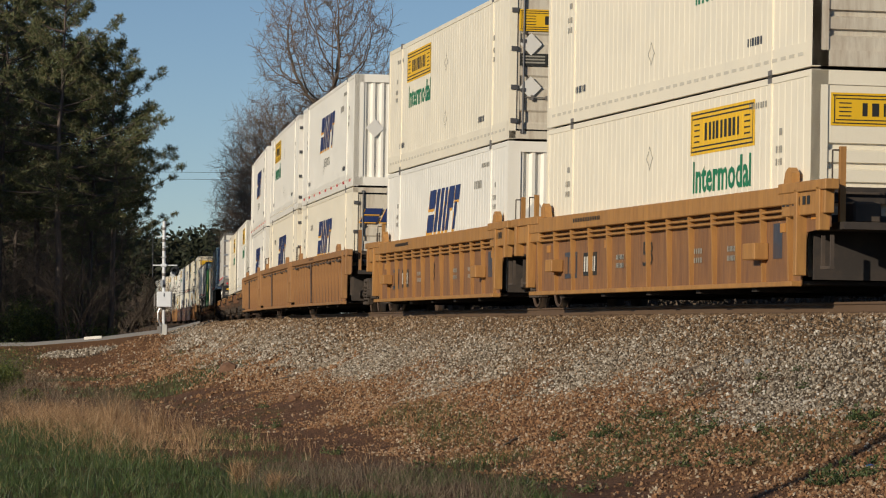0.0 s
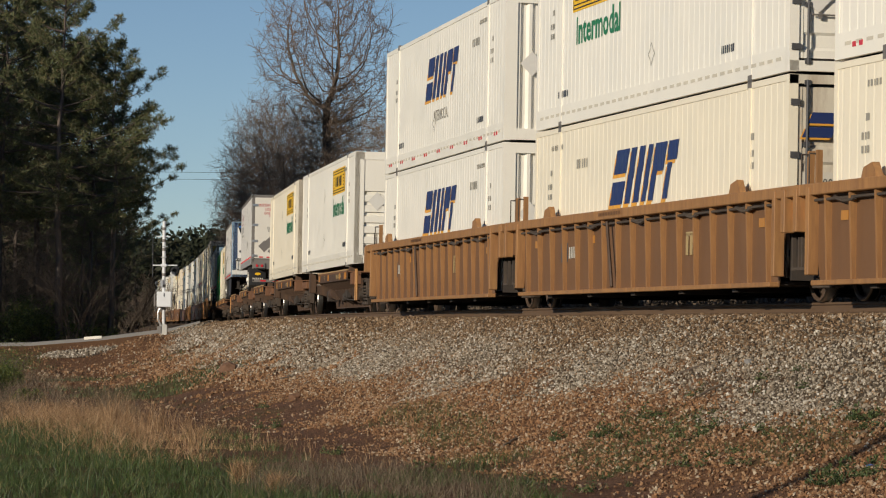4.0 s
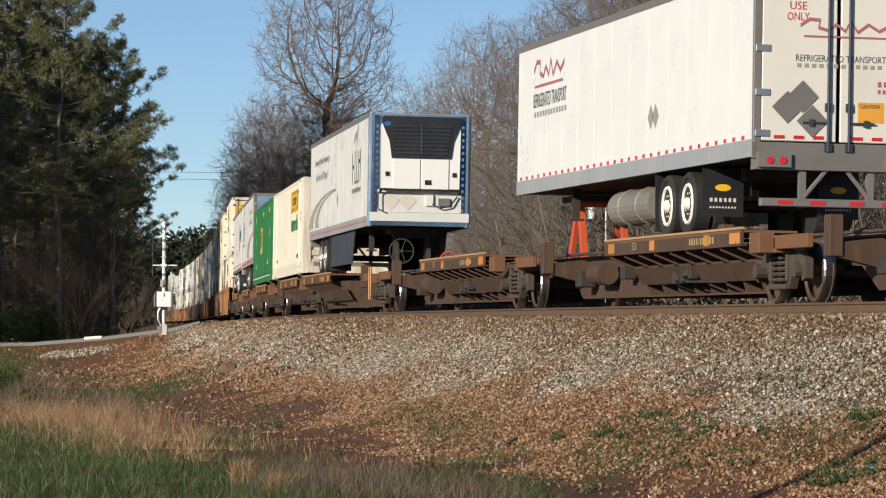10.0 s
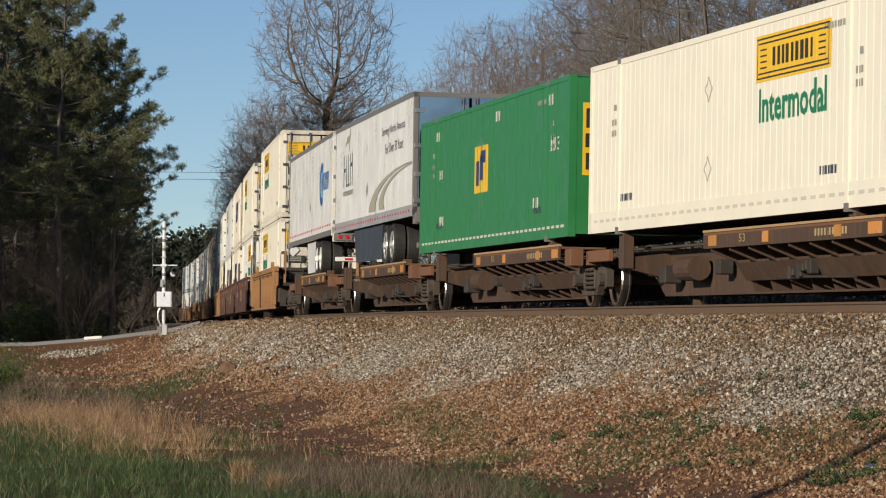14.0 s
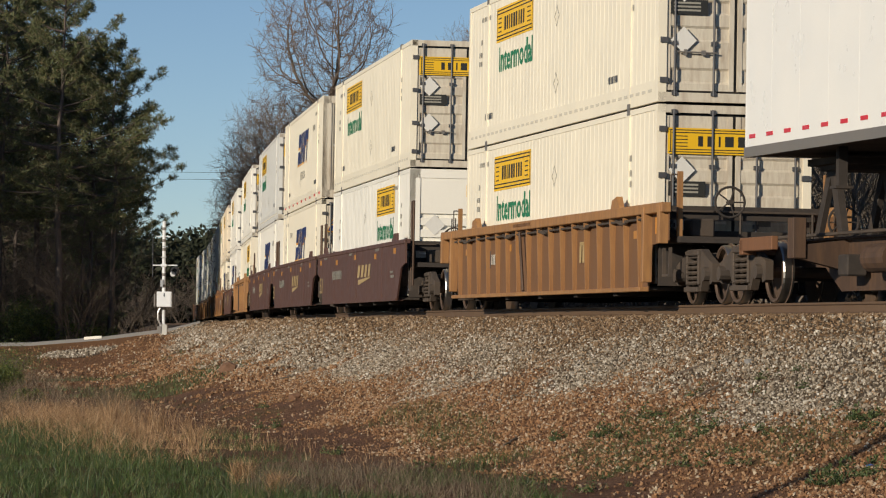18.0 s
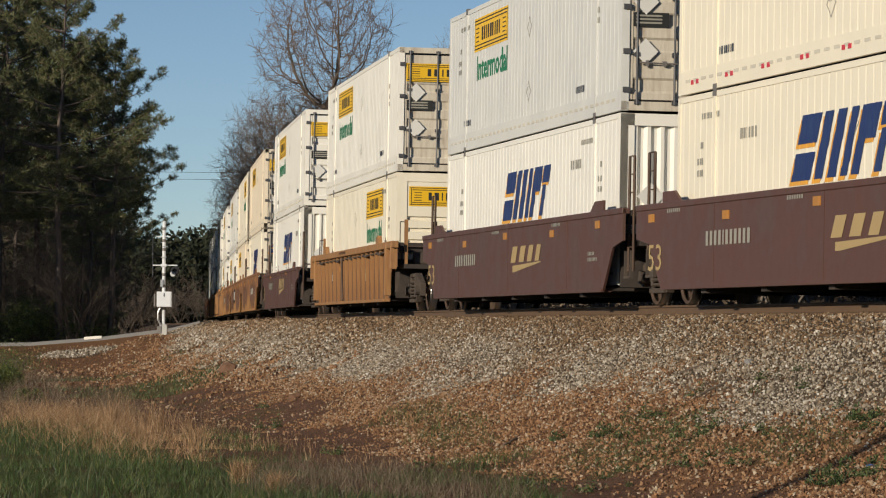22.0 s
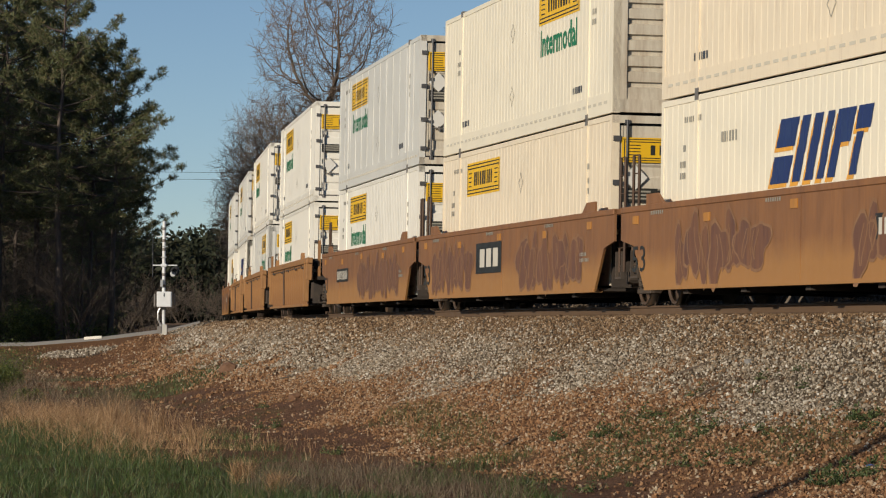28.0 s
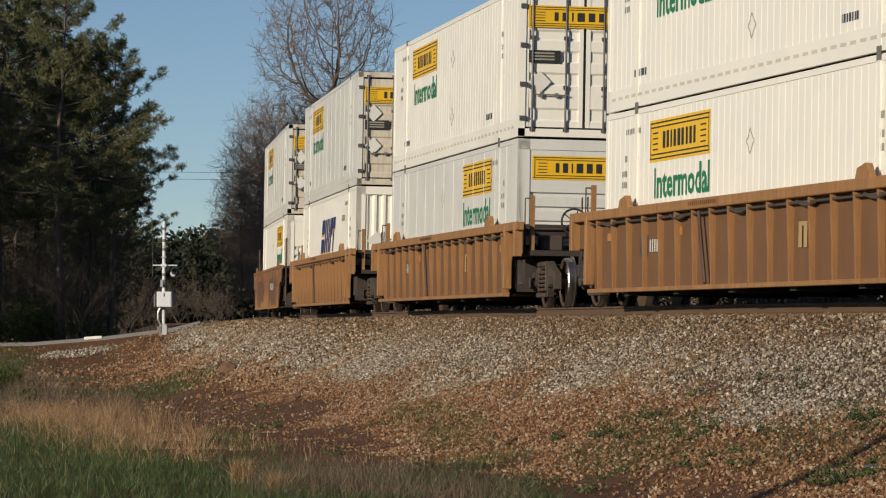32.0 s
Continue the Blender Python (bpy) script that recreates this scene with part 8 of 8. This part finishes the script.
sp = []
for i in range(260):
    s, d = 14 + 170 * rs.rand() ** 1.4, -7.6 - 13 * rs.rand()
    x, y = across(np.array([s]), np.array([d]))
    sp.append((float(x[0]), float(y[0]), rs.uniform(0.6, 1.5) * (1.5 if s < 70 else 1.0)))
brush_field("thicket", sp, 401, 4.5, M["bark_pale"], "dense pale leafless thicket beside the track", 6)
sp = [(rs.uniform(-60, -21.5), 212.5 + 50 * rs.rand() ** 2.4, rs.uniform(0.7, 2.0)) for i in range(190)]
brush_field("undergrowth", sp, 402, 4.2, M["bark"], "dark tangled undergrowth beneath the pines")
sp = [(rs.uniform(-80, -26), rs.uniform(395, 470), rs.uniform(0.9, 1.8)) for i in range(110)]
brush_field("undergrowth", sp, 403, 4.2, M["bark"], "brown leafless brush before the far wood", 3)


def leaf_mass(name, spots, per, size, material, label, seed):
    """Ragged evergreen growth as many small leaves, joined."""
    rr = np.random.RandomState(seed)
    xs, ys, hs = (np.array([p[i] for p in spots]) for i in range(3))
    zs = ground_z(xs, ys)
    n = len(spots) * per
    k = np.repeat(np.arange(len(spots)), per)
    d = rr.normal(0, 1, (n, 3))
    d /= np.linalg.norm(d, axis=1)[:, None]
    r = hs[k] * rr.rand(n) ** 0.4 * 0.55
    c = np.stack([xs[k] + d[:, 0] * r, ys[k] + d[:, 1] * r, zs[k] + hs[k] * 0.45 + d[:, 2] * r * 0.85], 1)
    c[:, 2] = np.maximum(c[:, 2], zs[k] + 0.05)
    leaf = np.array([(-0.5, 0, 0), (0, -0.25, 0.06), (0.5, 0, 0.0), (0, 0.25, 0.06)]) * size
    v = np.einsum("nij,kj->nki", turns(n, rr), leaf) * rr.uniform(0.6, 1.5, (n, 1, 1)) + c[:, None]
    return tagged(new(name, raw_mesh(name, v.reshape(-1, 3), np.arange(n * 4).reshape(-1, 4), material)), label, "brush", kind="stuff")


sp = [(-29.0 - 50 * rs.rand() ** 1.3 - 0.06 * k, 226 + 1.0 * k, rs.uniform(3.0, 8.0)) for k in range(80) for j in (0, 1)]
leaf_mass("wood_edge", sp, 420, 0.26, M["needles_dark"], "dark evergreen undergrowth within the wood", 404)
sp = []
for i in range(150):
    x, y = across(np.array([-12 + 190 * rs.rand()]), np.array([-6.4 - 4.5 * rs.rand()]))
    sp.append((float(x[0]), float(y[0]), rs.uniform(0.9, 2.0)))
leaf_mass("bank_growth", sp, 260, 0.11, M["brush"], "low brown dead growth on the bank behind the track", 407)
sp = [(rs.uniform(-75, -15), rs.uniform(520, 600), rs.uniform(9, 18)) for i in range(130)]
sp2 = [(rs.uniform(-80, -33), rs.uniform(285, 345), rs.uniform(9, 17)) for i in range(100)]
leaf_mass("inner_wood", sp2, 620, 0.6, M["needles_dark"], "dense dark evergreen growth deep in the wood", 406)
leaf_mass("far_wood", sp, 650, 1.0, M["needles_dark"], "far dark evergreen wood behind the crossing", 405)


def bush(x, y, r, count, seed, sz=0.16):
    rr = np.random.RandomState(seed)
    z0 = float(ground_z(np.array([x]), np.array([y]))[0])
    b = thing("bush", "rounded evergreen bush with dark leaves at the wood edge", "bush", "bushes by the road")
    b.location = (x, y, z0)
    d = rr.normal(0, 1, (count, 3))
    d /= np.linalg.norm(d, axis=1)[:, None]
    lobes = rr.normal(0, 0.45, (9, 3)) * r * np.array([1.2, 1.2, 0.5]) + np.array([0, 0, r * 0.6])
    c = lobes[rr.randint(0, 9, count)] + d * r * 0.55 * rr.rand(count, 1) ** 0.4
    c[:, 2] = np.abs(c[:, 2])
    leaf = np.array([(-0.5, 0, 0), (0, -0.25, 0.06), (0.5, 0, 0.0), (0, 0.25, 0.06)]) * sz
    v = np.einsum("nij,kj->nki", turns(count, rr), leaf) * rr.uniform(0.6, 1.4, (count, 1, 1)) + c[:, None]
    lv = new("leaves", raw_mesh("leaves", v.reshape(-1, 3), np.arange(count * 4).reshape(-1, 4), M["leaf_green"]))
    lv.parent = b
    bm = bmesh.new()
    for i in range(8):
        a = 6.28 * i / 8
        tube(bm, (0, 0, -0.1), (math.cos(a) * r * 0.7, math.sin(a) * r * 0.7, r * 0.8), 0.03, 0.012, 5)
    tagged(part("stem", bm, M["bark"], b), kind="stuff")


for i, (x, y, r, c) in enumerate(((-24.2, 214, 1.7, 2300), (-22.5, 214.5, 1.3, 1500), (-26.3, 214, 2.0, 2800), (-21.0, 215.5, 0.9, 900), (-28.5, 213.5, 1.8, 2400), (-24.8, 217, 2.2, 2600), (-14.6, 118, 0.8, 1300), (-14.9, 124, 0.9, 1400), (-10.9, 86, 0.4, 2600), (-11.6, 93, 0.5, 3200), (-12.4, 101, 0.55, 3200), (-9.3, 80, 0.3, 1500))):
    bush(x, y, r, c, 300 + i, 0.16 if i < 6 else 0.055)

# ---------------------------------------------------------------- poles and wires
def utility_pole(x, y, h, label, can):
    p = thing("utility_pole", label, "pole")
    p.location = (x, y, float(ground_z(np.array([x]), np.array([y]))[0]))
    bm = bmesh.new()
    tube(bm, (0, 0, -0.3), (0, 0, h), 0.15, 0.11, 12)
    part("shaft", bm, M["tie"], p)
    if can:
        bm = bmesh.new()
        tube(bm, (-0.3, -0.1, h * 0.62), (-0.3, -0.1, h * 0.62 + 0.42), 0.13, n=14)
        tube(bm, (-0.3, -0.1, h * 0.62 + 0.42), (-0.3, -0.1, h * 0.62 + 0.52), 0.04, n=8)
        part("equipment_can", bm, M["signal_white"], p, "small white cylindrical equipment can")
        bm = bmesh.new()
        tube(bm, (0.2, 0, -0.1), (0.2, 0, h + 0.8), 0.03, n=8)
        part("conduit", bm, M["alu"], p)


utility_pole(5.35, 121.0, 5.0, "brown wooden service pole with a small white can", True)
utility_pole(-9.8, 20.3, 7.7, "plain brown wooden utility pole beside the field", False)
for i, (z0, z1) in enumerate(((13.6, 14.1), (13.1, 13.55))):
    bm = bmesh.new()
    pts = [(-60 + 8 * k, 262.0, z0 + (z1 - z0) * k / 15 - 0.9 * (1 - ((k - 7.5) / 7.5) ** 2)) for k in range(16)]
    for p, q in zip(pts, pts[1:]):
        tube(bm, p, q, 0.013, n=5)
    wm = bpy.data.meshes.new("overhead_wire")
    bm.to_mesh(wm)
    bm.free()
    wm.materials.append(M["skirt"])
    tagged(new("overhead_wire", wm), "thin grey overhead utility wire", "wire")


def motions():
    """The train runs by; every vehicle and every load follows the line of the track."""
    for ob, s, z, turned in MOVERS:
        lift = pose(0, 0, z, 0, 0, 180 if turned else 0)
        walk(ob, [(t, train_pose(s, t) @ lift) for t in range(33)])


motions()
